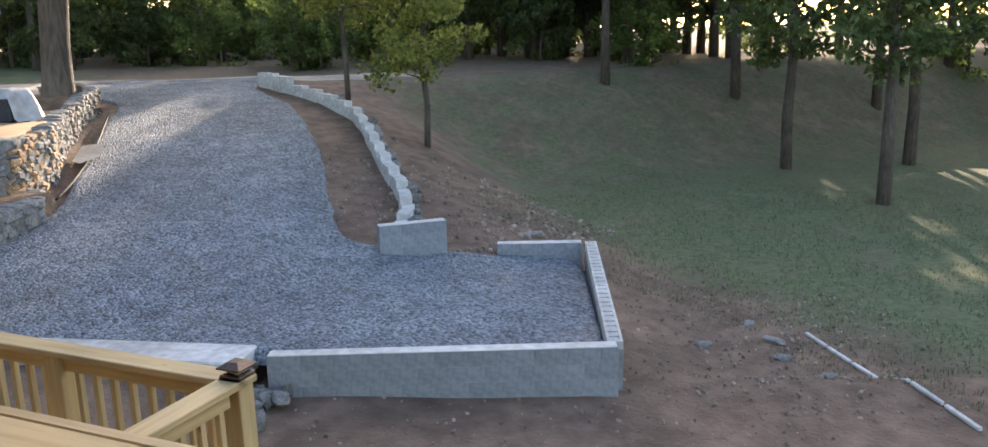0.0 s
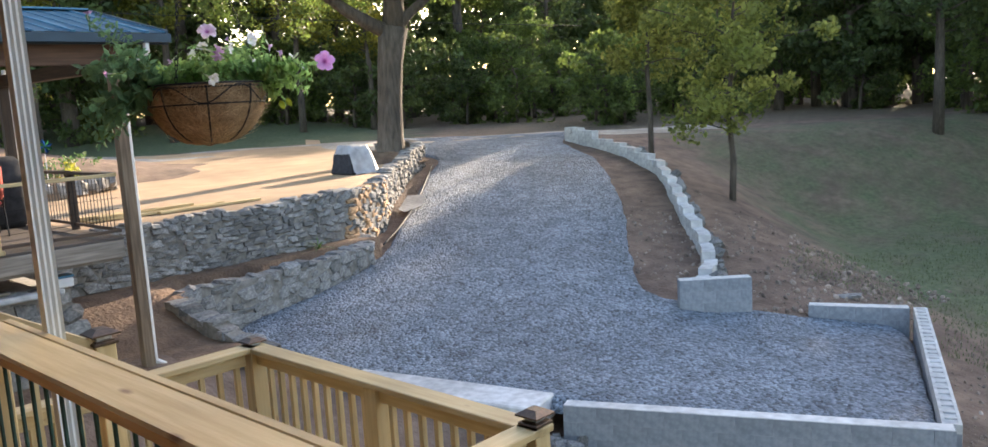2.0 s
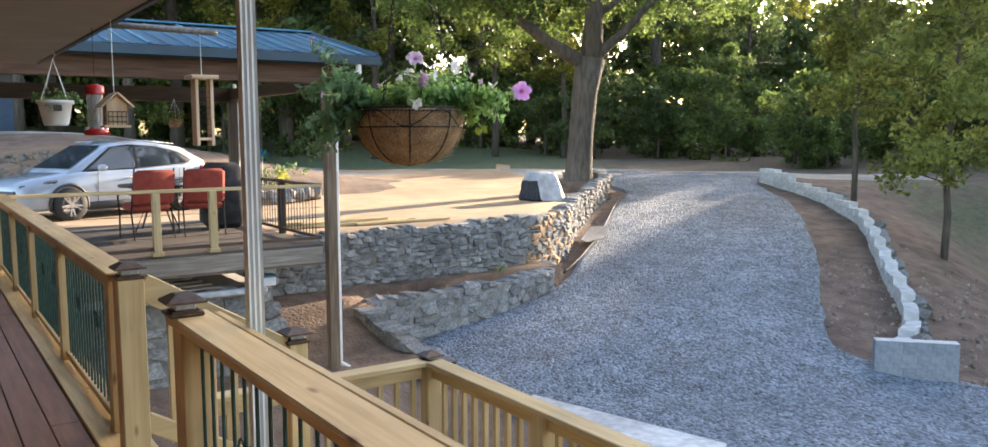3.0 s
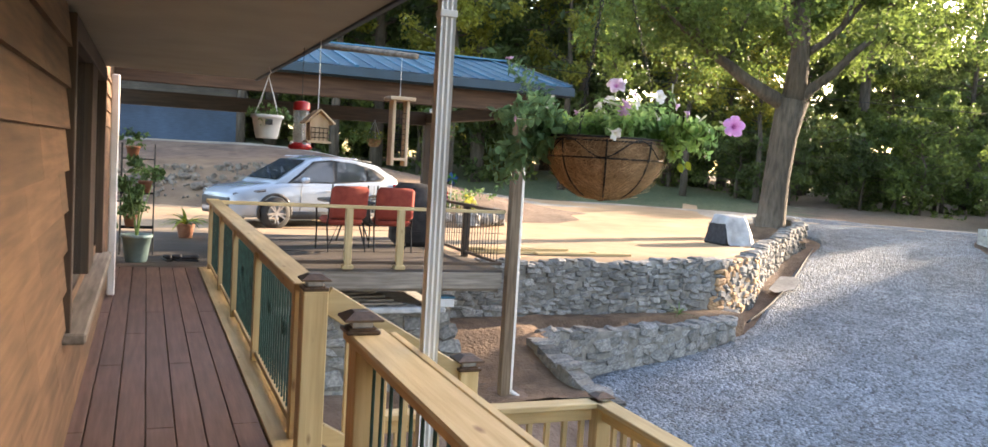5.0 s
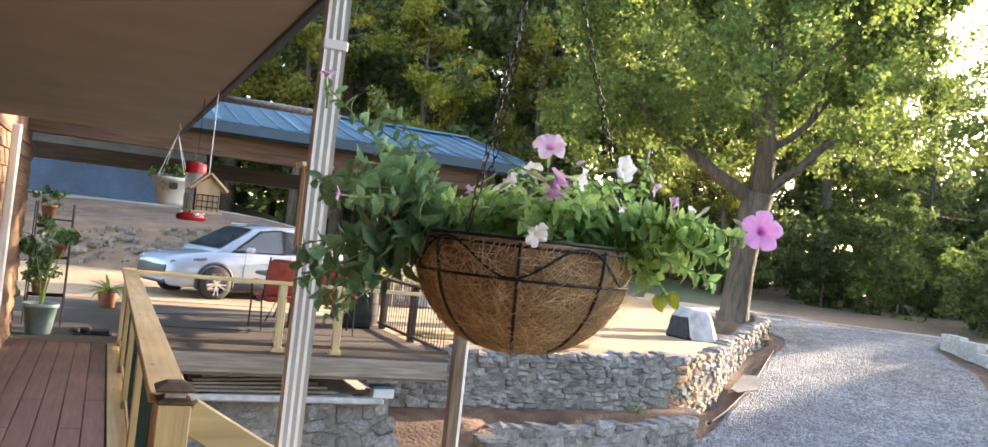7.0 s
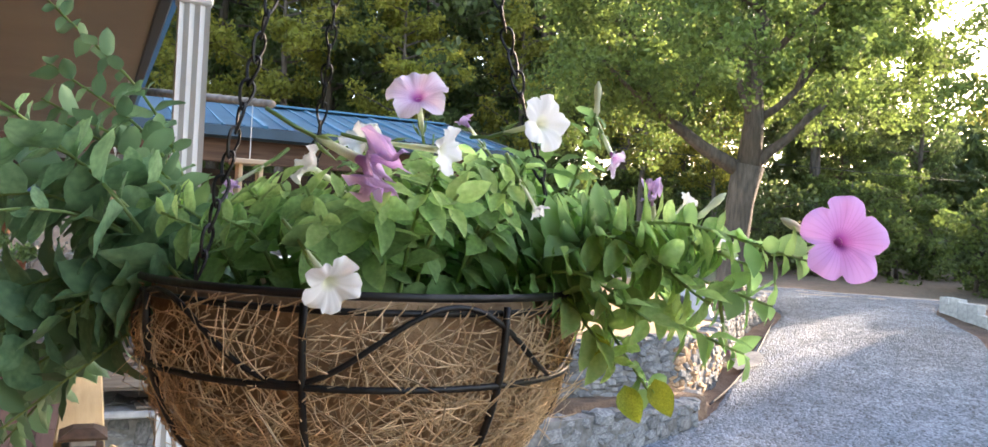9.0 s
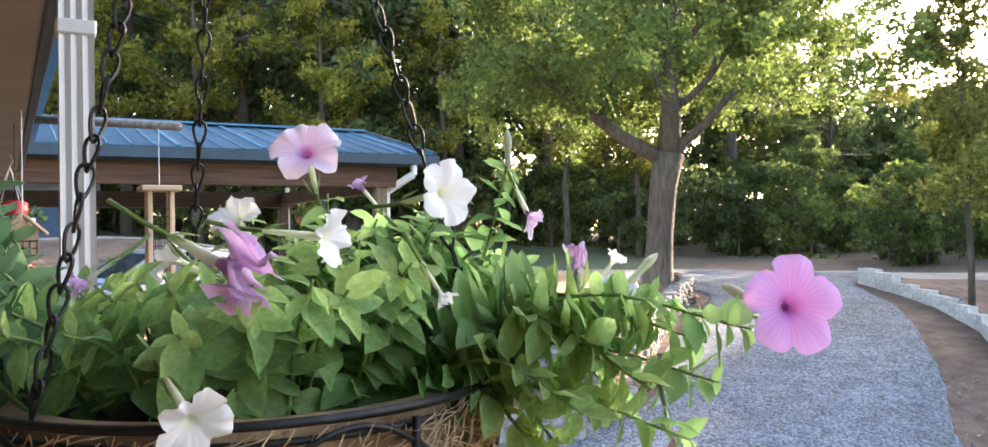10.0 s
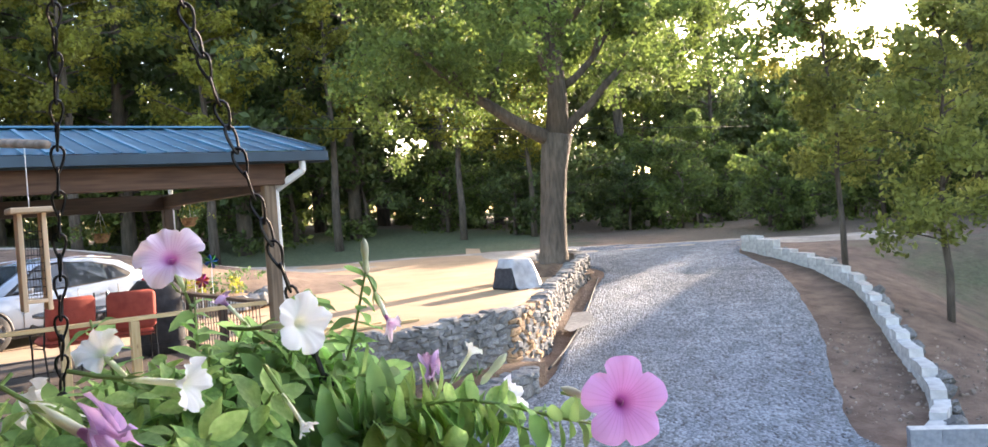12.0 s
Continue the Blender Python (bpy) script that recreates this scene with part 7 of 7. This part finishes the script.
for k in range(5):
    bm = bmesh.new()
    tube(bm, [(bx - 0.044 + k * 0.022, by - 0.064, bz + 0.014), (bx - 0.044 + k * 0.022, by - 0.064, bz + 0.085)], 0.0022, 4)
    part("mesh_wire", bm, black_metal, bird)
for k in range(3):
    bm = bmesh.new()
    tube(bm, [(bx - 0.046, by - 0.064, bz + 0.03 + k * 0.026), (bx + 0.046, by - 0.064, bz + 0.03 + k * 0.026)], 0.0022, 4)
    part("mesh_wire", bm, black_metal, bird)

pole = thing("feeder_pole", (1.0, 6.1, 2.2), "weathered round wooden pole sticking out from the eave", "pole")
bm = bmesh.new()
tube(bm, [(1.0, 6.12, 2.20), (1.3, 5.5, 2.125), (1.55, 4.96, 2.055)], [0.02, 0.019, 0.017], 10)
part("shaft", bm, grey_wood["x"], pole, smooth=True)
tower = thing("feeder_tower", (1.48, 5.02, 1.44), "tall cedar bird feeder with wire mesh sides", "bird feeder")
tx, ty, tz = 1.48, 5.02, 1.43
bm = bmesh.new()
box(bm, (tx - 0.075, ty - 0.075, tz + 0.37), (tx + 0.075, ty + 0.075, tz + 0.392), 0.004)
part("roof", bm, cedar["x"], tower)
bm = bmesh.new()
box(bm, (tx - 0.04, ty - 0.045, tz + 0.03), (tx + 0.04, ty + 0.045, tz + 0.045), 0.002)
part("floor", bm, cedar["x"], tower)
for s in (-1, 1):
    bm = bmesh.new()
    box(bm, (tx + s * 0.041 - 0.009, ty - 0.045, tz), (tx + s * 0.041 + 0.009, ty + 0.045, tz + 0.37), 0.002)
    part("side_panel", bm, cedar["z"], tower)
    for k in range(9):
        bm = bmesh.new()
        tube(bm, [(tx - 0.036, ty + s * 0.04, tz + 0.06 + k * 0.03), (tx + 0.036, ty + s * 0.04, tz + 0.06 + k * 0.03)], 0.0014, 4)
        part("mesh_wire", bm, black_metal, tower)
    for k in range(4):
        bm = bmesh.new()
        tube(bm, [(tx - 0.03 + k * 0.02, ty + s * 0.041, tz + 0.04), (tx - 0.03 + k * 0.02, ty + s * 0.041, tz + 0.34)], 0.0014, 4)
        part("mesh_wire", bm, black_metal, tower)
bm = bmesh.new()
tube(bm, [(tx, ty, tz + 0.39), (tx, ty, 2.05)], 0.002, 5)
part("cord", bm, white_plastic, tower)

# ---- porch end ----
teal = mat("teal_glaze", (0.15, 0.23, 0.225), (0.21, 0.30, 0.29), scale=10, rough=0.35, bump=0.05)
terracotta = mat("terracotta", (0.30, 0.12, 0.07), (0.42, 0.19, 0.11), scale=14, rough=0.85, bump=0.2)
planter = thing("planter", (0.06, 11.6, 0), "teal planter with a tall leafy plant at the porch end", "planter")
bm = bmesh.new()
lathe(bm, [(0.002, 0), (0.12, 0.0), (0.13, 0.02), (0.17, 0.3), (0.185, 0.3), (0.185, 0.34), (0.165, 0.34), (0.155, 0.3), (0.002, 0.3)], (0.06, 11.6, 0), 24)
part("pot", bm, teal, planter, smooth=True)
for k in range(5):
    bm = bmesh.new()
    a = k * 1.3
    tube(bm, [(0.06, 11.6, 0.28), (0.06 + 0.05 * math.cos(a), 11.6 + 0.05 * math.sin(a), 0.6), (0.06 + 0.16 * math.cos(a), 11.6 + 0.16 * math.sin(a), 0.95)], [0.012, 0.009, 0.005], 6)
    part("stem", bm, stem_mat, planter)
bushy(planter, (0.08, 11.6, 0.85), 0.32, 520, 0.085, small_leaf, 5, 1.1)
stand = thing("plant_stand", (0.05, 12.4, 0), "black wire plant stand with flower pots", "plant stand")
for x, y in ((-0.15, 12.25), (0.25, 12.25), (-0.15, 12.6), (0.25, 12.6)):
    bm = bmesh.new()
    tube(bm, [(x, y, 0.0), (x, y, 1.45)], 0.008, 6)
    part("upright", bm, black_metal, stand)
for z in (0.35, 0.8, 1.25):
    bm = bmesh.new()
    for k in range(7):
        tube(bm, [(-0.15, 12.25 + k * 0.058, z), (0.25, 12.25 + k * 0.058, z)], 0.005, 5)
    part("shelf", bm, black_metal, stand)
for k, (x, z) in enumerate(((-0.03, 0.36), (0.14, 0.81), (-0.02, 1.26))):
    fp = thing("flower_pot", (x, 12.42, z), "terracotta flower pot with a leafy plant", "flower pot", group="flower pots on the stand")
    bm = bmesh.new()
    lathe(bm, [(0.002, 0), (0.06, 0), (0.085, 0.13), (0.092, 0.13), (0.092, 0.155), (0.07, 0.15), (0.002, 0.13)], (x, 12.42, z), 18)
    part("pot", bm, terracotta, fp, smooth=True)
    bushy(fp, (x, 12.42, z + 0.24), 0.17, 150, 0.06, small_leaf, 12 + k)
lily = thing("potted_plant", (0.75, 14.6, 0), "potted yellow-green plant with long leaves", "potted plant")
bm = bmesh.new()
lathe(bm, [(0.002, 0), (0.1, 0), (0.14, 0.2), (0.15, 0.22), (0.13, 0.22), (0.002, 0.18)], (0.75, 14.6, 0), 18)
part("pot", bm, terracotta, lily, smooth=True)
for k in range(34):
    a, ln = k * 2.4, rl.uniform(0.25, 0.5)
    bm = bmesh.new()
    vs, fs = leaf_geo(ln, 0.05, 0.9, 0.3, k)
    M = Matrix.Translation((0.75, 14.6, 0.2)) @ Matrix.Rotation(a, 4, "Z") @ Matrix.Rotation(rl.uniform(0.7, 1.3), 4, "X")
    bvs = [bm.verts.new(M @ Vector(v)) for v in vs]
    for f in fs:
        bm.faces.new([bvs[i] for i in f])
    part("leaf", bm, yellow_leaf if k % 3 == 0 else small_leaf, lily)
for k, (x, y, a) in enumerate(((0.42, 11.75, 0.2), (0.52, 11.8, 0.5), (0.68, 11.72, 1.3))):
    shoe = thing("shoe", (x, y, 0.0), "dark worn shoe lying on the porch floor", "shoe", group="shoes")
    M = Matrix.Translation((x, y, 0)) @ Matrix.Rotation(a, 4, "Z")
    bm = bmesh.new()
    box(bm, (-0.045, -0.13, 0.0), (0.045, 0.13, 0.022), 0.008, M)
    part("sole", bm, rubber, shoe)
    bm = bmesh.new()
    v = box(bm, (-0.04, -0.125, 0.022), (0.04, 0.12, 0.085), 0.02, M)
    for w in bm.verts:
        l = M.inverted() @ w.co
        if l.y > 0 and l.z > 0.05:
            w.co.z -= 0.03 * l.y / 0.12
    part("upper", bm, dark_cloth, shoe, smooth=True)

# ---- deck furniture ----
red_cloth = mat("brick_red_cushion", (0.30, 0.045, 0.03), (0.42, 0.075, 0.05), scale=9, rough=0.9, bump=0.3, bscale=60)


def patio_chair(x, y, turn, label):
    ch = thing("patio_chair", (x, y, 0), label, "patio chair", group="patio chairs")
    bm = bmesh.new()
    box(bm, (-0.27, -0.26, 0.40), (0.27, 0.27, 0.52), 0.05)
    part("seat_cushion", bm, red_cloth, ch, local=True, smooth=True)
    bm = bmesh.new()
    box(bm, (-0.29, -0.34, 0.5), (0.29, -0.22, 1.0), 0.05)
    for v in bm.verts:
        v.co.y -= (v.co.z - 0.5) * 0.18
    part("back_cushion", bm, red_cloth, ch, local=True, smooth=True)
    for sx in (-1, 1):
        bm = bmesh.new()
        tube(bm, [(0.29 * sx, 0.27, 0.0), (0.29 * sx, 0.25, 0.38), (0.29 * sx, -0.2, 0.4), (0.28 * sx, -0.36, 1.02)], 0.013, 6)
        part("side_frame", bm, black_metal, ch, local=True)
        bm = bmesh.new()
        tube(bm, [(0.29 * sx, -0.3, 0.0), (0.29 * sx, -0.2, 0.4)], 0.013, 6)
        part("back_leg", bm, black_metal, ch, local=True)
        bm = bmesh.new()
        tube(bm, [(0.31 * sx, -0.26, 0.66), (0.31 * sx, 0.1, 0.68), (0.31 * sx, 0.24, 0.62), (0.29 * sx, 0.26, 0.38)], 0.014, 6)
        part("armrest", bm, black_metal, ch, local=True)
    ch.matrix_basis = Matrix.Translation((x, y, 0)) @ Matrix.Rotation(turn, 4, "Z")
    return ch


patio_chair(2.92, 13.2, 0.15, "patio chair with brick-red cushions and black metal legs")
patio_chair(3.72, 13.25, -0.1, "patio chair with brick-red cushions beside the table")
table = thing("patio_table", (3.3, 14.2, 0), "round patio table with a dark top", "patio table")
bm = bmesh.new()
lathe(bm, [(0.002, 0.69), (0.55, 0.69), (0.56, 0.7), (0.56, 0.72), (0.55, 0.73), (0.002, 0.73)], (3.3, 14.2, 0), 32)
part("tabletop", bm, car_glass, table)
for k in range(4):
    a = k * 1.57 + 0.4
    bm = bmesh.new()
    tube(bm, [(3.3 + 0.4 * math.cos(a), 14.2 + 0.4 * math.sin(a), 0), (3.3 + 0.2 * math.cos(a), 14.2 + 0.2 * math.sin(a), 0.4), (3.3 + 0.42 * math.cos(a), 14.2 + 0.42 * math.sin(a), 0.69)], 0.015, 6)
    part("leg", bm, black_metal, table)
grill = thing("covered_grill", (4.3, 14.0, 0), "grill under a black fabric cover", "covered grill")
bm = bmesh.new()
box(bm, (3.95, 13.75, 0.0), (4.6, 14.3, 1.05), 0.12)
for v in bm.verts:
    v.co += Vector((noise.noise(v.co * 3), noise.noise(v.co * 3 + Vector((4, 0, 0))), 0)) * 0.05
part("cover", bm, dark_cloth, grill, smooth=True)
box_ = thing("storage_box", (4.05, 11.2, -0.54), "small white and blue box on the ledge", "box")
bm = bmesh.new()
box(bm, (3.85, 11.22, -0.54), (4.12, 11.4, -0.42), 0.01)
part("body", bm, white_plastic, box_)
bm = bmesh.new()
box(bm, (3.84, 11.21, -0.42), (4.13, 11.41, -0.39), 0.008)
part("lid", bm, roof_mat, box_)
for k in range(5):
    bm = bmesh.new()
    beam(bm, (1.4 + 0.1 * k, 11.3 + 0.06 * k, -0.5 + 0.03 * k), (3.4 - 0.1 * k, 11.4 + 0.1 * k, -0.5 + 0.035 * k), 0.2, 0.025, 0.003)
    ob = part("old_board", bm, grey_wood["x"])
    tagged(ob, "old grey board stored under the deck", "board", group="boards under the deck")

# rock-edged flower bed beyond the deck
rr = random.Random(40)
gcx, gcy = 7.3, 21.5
for k in range(26):
    a = k / 26 * 6.283
    ob = new("border_stone", rr.choice(STONES))
    tagged(ob, "field stone edging the flower bed", "stone", group="flower bed stones")
    s = rr.uniform(0.3, 0.5)
    ob.matrix_basis = Matrix.LocRotScale((gcx + 1.5 * math.cos(a), gcy + 1.1 * math.sin(a), PAD_Z + 0.15 + rr.uniform(0, 0.12)), Euler((rr.uniform(-0.4, 0.4), rr.uniform(-0.4, 0.4), rr.uniform(0, 6))), Vector((s, s * 0.8, s * 0.8)))
bedp = thing("flower_bed", (gcx, gcy, PAD_Z), "raised flower bed with mixed green plants", "flower bed")
bm = bmesh.new()
lathe(bm, [(1.35, -0.05), (1.2, 0.3), (0.6, 0.4), (0.002, 0.42)], (gcx, gcy, PAD_Z), 24)
part("soil", bm, dirt_mat, bedp, smooth=True)
for k in range(5):
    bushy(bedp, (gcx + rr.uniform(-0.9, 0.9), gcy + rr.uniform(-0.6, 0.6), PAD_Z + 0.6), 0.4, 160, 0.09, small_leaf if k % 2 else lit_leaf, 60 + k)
# plant bed tuft beside the wall, and weeds in the dirt
for k, (x, y, z, s) in enumerate(((9.55, 13.75, -1.2, 0.35), (5.9, 3.3, None, 0.3), (6.35, 3.0, None, 0.2))):
    z = ground_z(x, y) if z is None else z
    weed = thing("weed", (x, y, z), "small tuft of grassy weeds in bare dirt", "weed", group="weeds")
    for j in range(22):
        bm = bmesh.new()
        vs, fs = leaf_geo(s * rr.uniform(0.6, 1.2), 0.02, 0.8, 0.2, j)
        M = Matrix.Translation((x, y, z)) @ Matrix.Rotation(rr.uniform(0, 6.28), 4, "Z") @ Matrix.Rotation(rr.uniform(0.6, 1.4), 4, "X")
        bvs = [bm.verts.new(M @ Vector(v)) for v in vs]
        for f in fs:
            bm.faces.new([bvs[i] for i in f])
        part("blade", bm, small_leaf, weed)

# blue outbuilding beyond the dirt bank
shed_blue = mat("blue_siding", (0.03, 0.062, 0.108), (0.044, 0.084, 0.145), scale=3, rough=0.6, bump=0.1, stretch=(1, 1, 8))
shed = thing("outbuilding", (-2, 45, 1.6), "long blue metal outbuilding beyond the bank", "outbuilding")
bm = bmesh.new()
box(bm, (-14, 44, 0.8), (4.3, 50, 3.6))
part("wall", bm, shed_blue, shed)
bm = bmesh.new()
beam(bm, (-14.3, 43.6, 3.6), (4.6, 43.6, 3.6), 0.1, 0.12)
vs = [bm.verts.new(p) for p in ((-14.4, 43.5, 3.62), (4.7, 43.5, 3.62), (4.7, 47, 5.2), (-14.4, 47, 5.2))]
bmesh.ops.solidify(bm, geom=[bm.faces.new(vs)], thickness=0.06)
part("roof", bm, grey_wood["x"], shed)

# hanging flower baskets under the back edge of the deck roof
def flower_basket(x, y, z, hue, label, seed):
    ob = thing("hanging_flower_basket", (x, y, z), label, "hanging basket", group="baskets under the deck roof")
    bm = bmesh.new()
    lathe(bm, [(0.002, 0.0), (0.07, 0.0), (0.11, 0.05), (0.135, 0.13), (0.14, 0.13), (0.14, 0.145), (0.12, 0.14), (0.002, 0.12)], (x, y, z), 18)
    part("bowl", bm, coir_mat, ob, smooth=True)
    for k in range(3):
        a = k * 2.094 + 0.4
        bm = bmesh.new()
        tube(bm, [(x + 0.135 * math.cos(a), y + 0.135 * math.sin(a), z + 0.14), (x, y, z + 0.48)], 0.003, 5)
        part("hanger", bm, white_plastic, ob)
    bushy(ob, (x, y, z + 0.19), 0.3, 330, 0.05, small_leaf, seed, 0.6)
    bushy(ob, (x, y, z + 0.23), 0.26, 60, 0.05, hue, seed + 1, 0.5)
    return ob


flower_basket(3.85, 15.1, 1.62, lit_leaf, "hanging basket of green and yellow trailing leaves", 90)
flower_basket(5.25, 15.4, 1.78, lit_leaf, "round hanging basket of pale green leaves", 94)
back_down = thing("downspout", (4.98, 15.9, 0), "white painted downspout at the back of the deck roof", "downspout")
bm = bmesh.new()
for a, b in (((5.15, 15.95, 2.42), (5.15, 15.95, 2.25)), ((5.15, 15.95, 2.27), (4.97, 15.32, 2.02)), ((4.97, 15.32, 2.04), (4.97, 15.32, PAD_Z))):
    beam(bm, a, b, 0.055, 0.07, 0.012)
part("pipe", bm, white_paint, back_down)

# bright pinwheels in the flower bed
for k, (x, y, z, cols) in enumerate(((6.62, 19.8, 0.86, ((0.5, 0.05, 0.25), (0.3, 0.06, 0.4))), (7.25, 20.6, 1.0, ((0.05, 0.2, 0.55), (0.1, 0.4, 0.12))), (6.85, 20.1, 0.62, ((0.6, 0.12, 0.08), (0.5, 0.07, 0.3))))):
    pin = thing("pinwheel", (x, y, PAD_Z), "bright coloured garden pinwheel on a thin stick", "pinwheel", group="garden pinwheels")
    bm = bmesh.new()
    tube(bm, [(x, y, PAD_Z), (x, y, z)], 0.008, 6)
    part("stick", bm, white_plastic, pin)
    foils = [mat("pinwheel_foil", c, tuple(min(1, q * 1.4) for q in c), scale=8, rough=0.3, bump=0) for c in cols]
    for j in range(8):
        a = j * 0.7854
        c, w = Vector((x, y - 0.03, z)), Vector((math.cos(a), 0, math.sin(a)))
        q = Vector((-math.sin(a), 0, math.cos(a)))
        bm = bmesh.new()
        bmesh.ops.solidify(bm, geom=[bm.faces.new([bm.verts.new(p) for p in (c, c + w * 0.09 - q * 0.01 - Vector((0, 0.03, 0)), c + w * 0.17 + q * 0.03, c + w * 0.11 + q * 0.09)])], thickness=0.003)
        part("vane", bm, foils[j % 2], pin)

# utility cable in front of the woods
bm = bmesh.new()
tube(bm, [(-12 + 4.2 * k, 40.5 - 0.95 * k, 6.6 - 0.15 * k + 0.008 * (k - 6) ** 2) for k in range(13)], 0.014, 6)
cable = part("utility_cable", bm, rubber, smooth=True)
tagged(cable, "thin black utility cable strung along the woods", "cable", kind="structure")

# thin grass on the lawn below the drive
rg = np.random.RandomState(12)
n = 42000
gxs, gys = 9.5 + 18.0 * rg.rand(n) ** 1.2, -6.0 + 14.0 * rg.rand(n)
keep = np.array([8.8 + 1.6 * noise.noise(Vector((x * 0.5, y * 0.5, 2))) < 0.8 * x - 0.6 * y and noise.noise(Vector((x * 0.8, y * 0.8, 9))) > -0.25 for x, y in zip(gxs, gys)])
vs, fs = [], []
for x, y in zip(gxs[keep], gys[keep]):
    z, a, h = ground_z(x, y) - 0.01, rg.rand() * 6.283, 0.035 + 0.06 * rg.rand()
    cx, sx, lean = 0.008 * math.cos(a), 0.008 * math.sin(a), 0.05 * (rg.rand() - 0.5)
    o = len(vs)
    vs += [(x - cx, y - sx, z), (x + cx, y + sx, z), (x + lean, y + lean * 0.5, z + h)]
    fs.append((o, o + 1, o + 2))
me = bpy.data.meshes.new("lawn_grass")
me.from_pydata(vs, [], fs)
me.materials.append(thin("lawn_blade", (0.06, 0.085, 0.035), (0.12, 0.14, 0.06), 0.3, scale=3, island=0.35))
tagged(new("lawn_grass", me), "thin green grass on the lawn", "grass", kind="stuff")
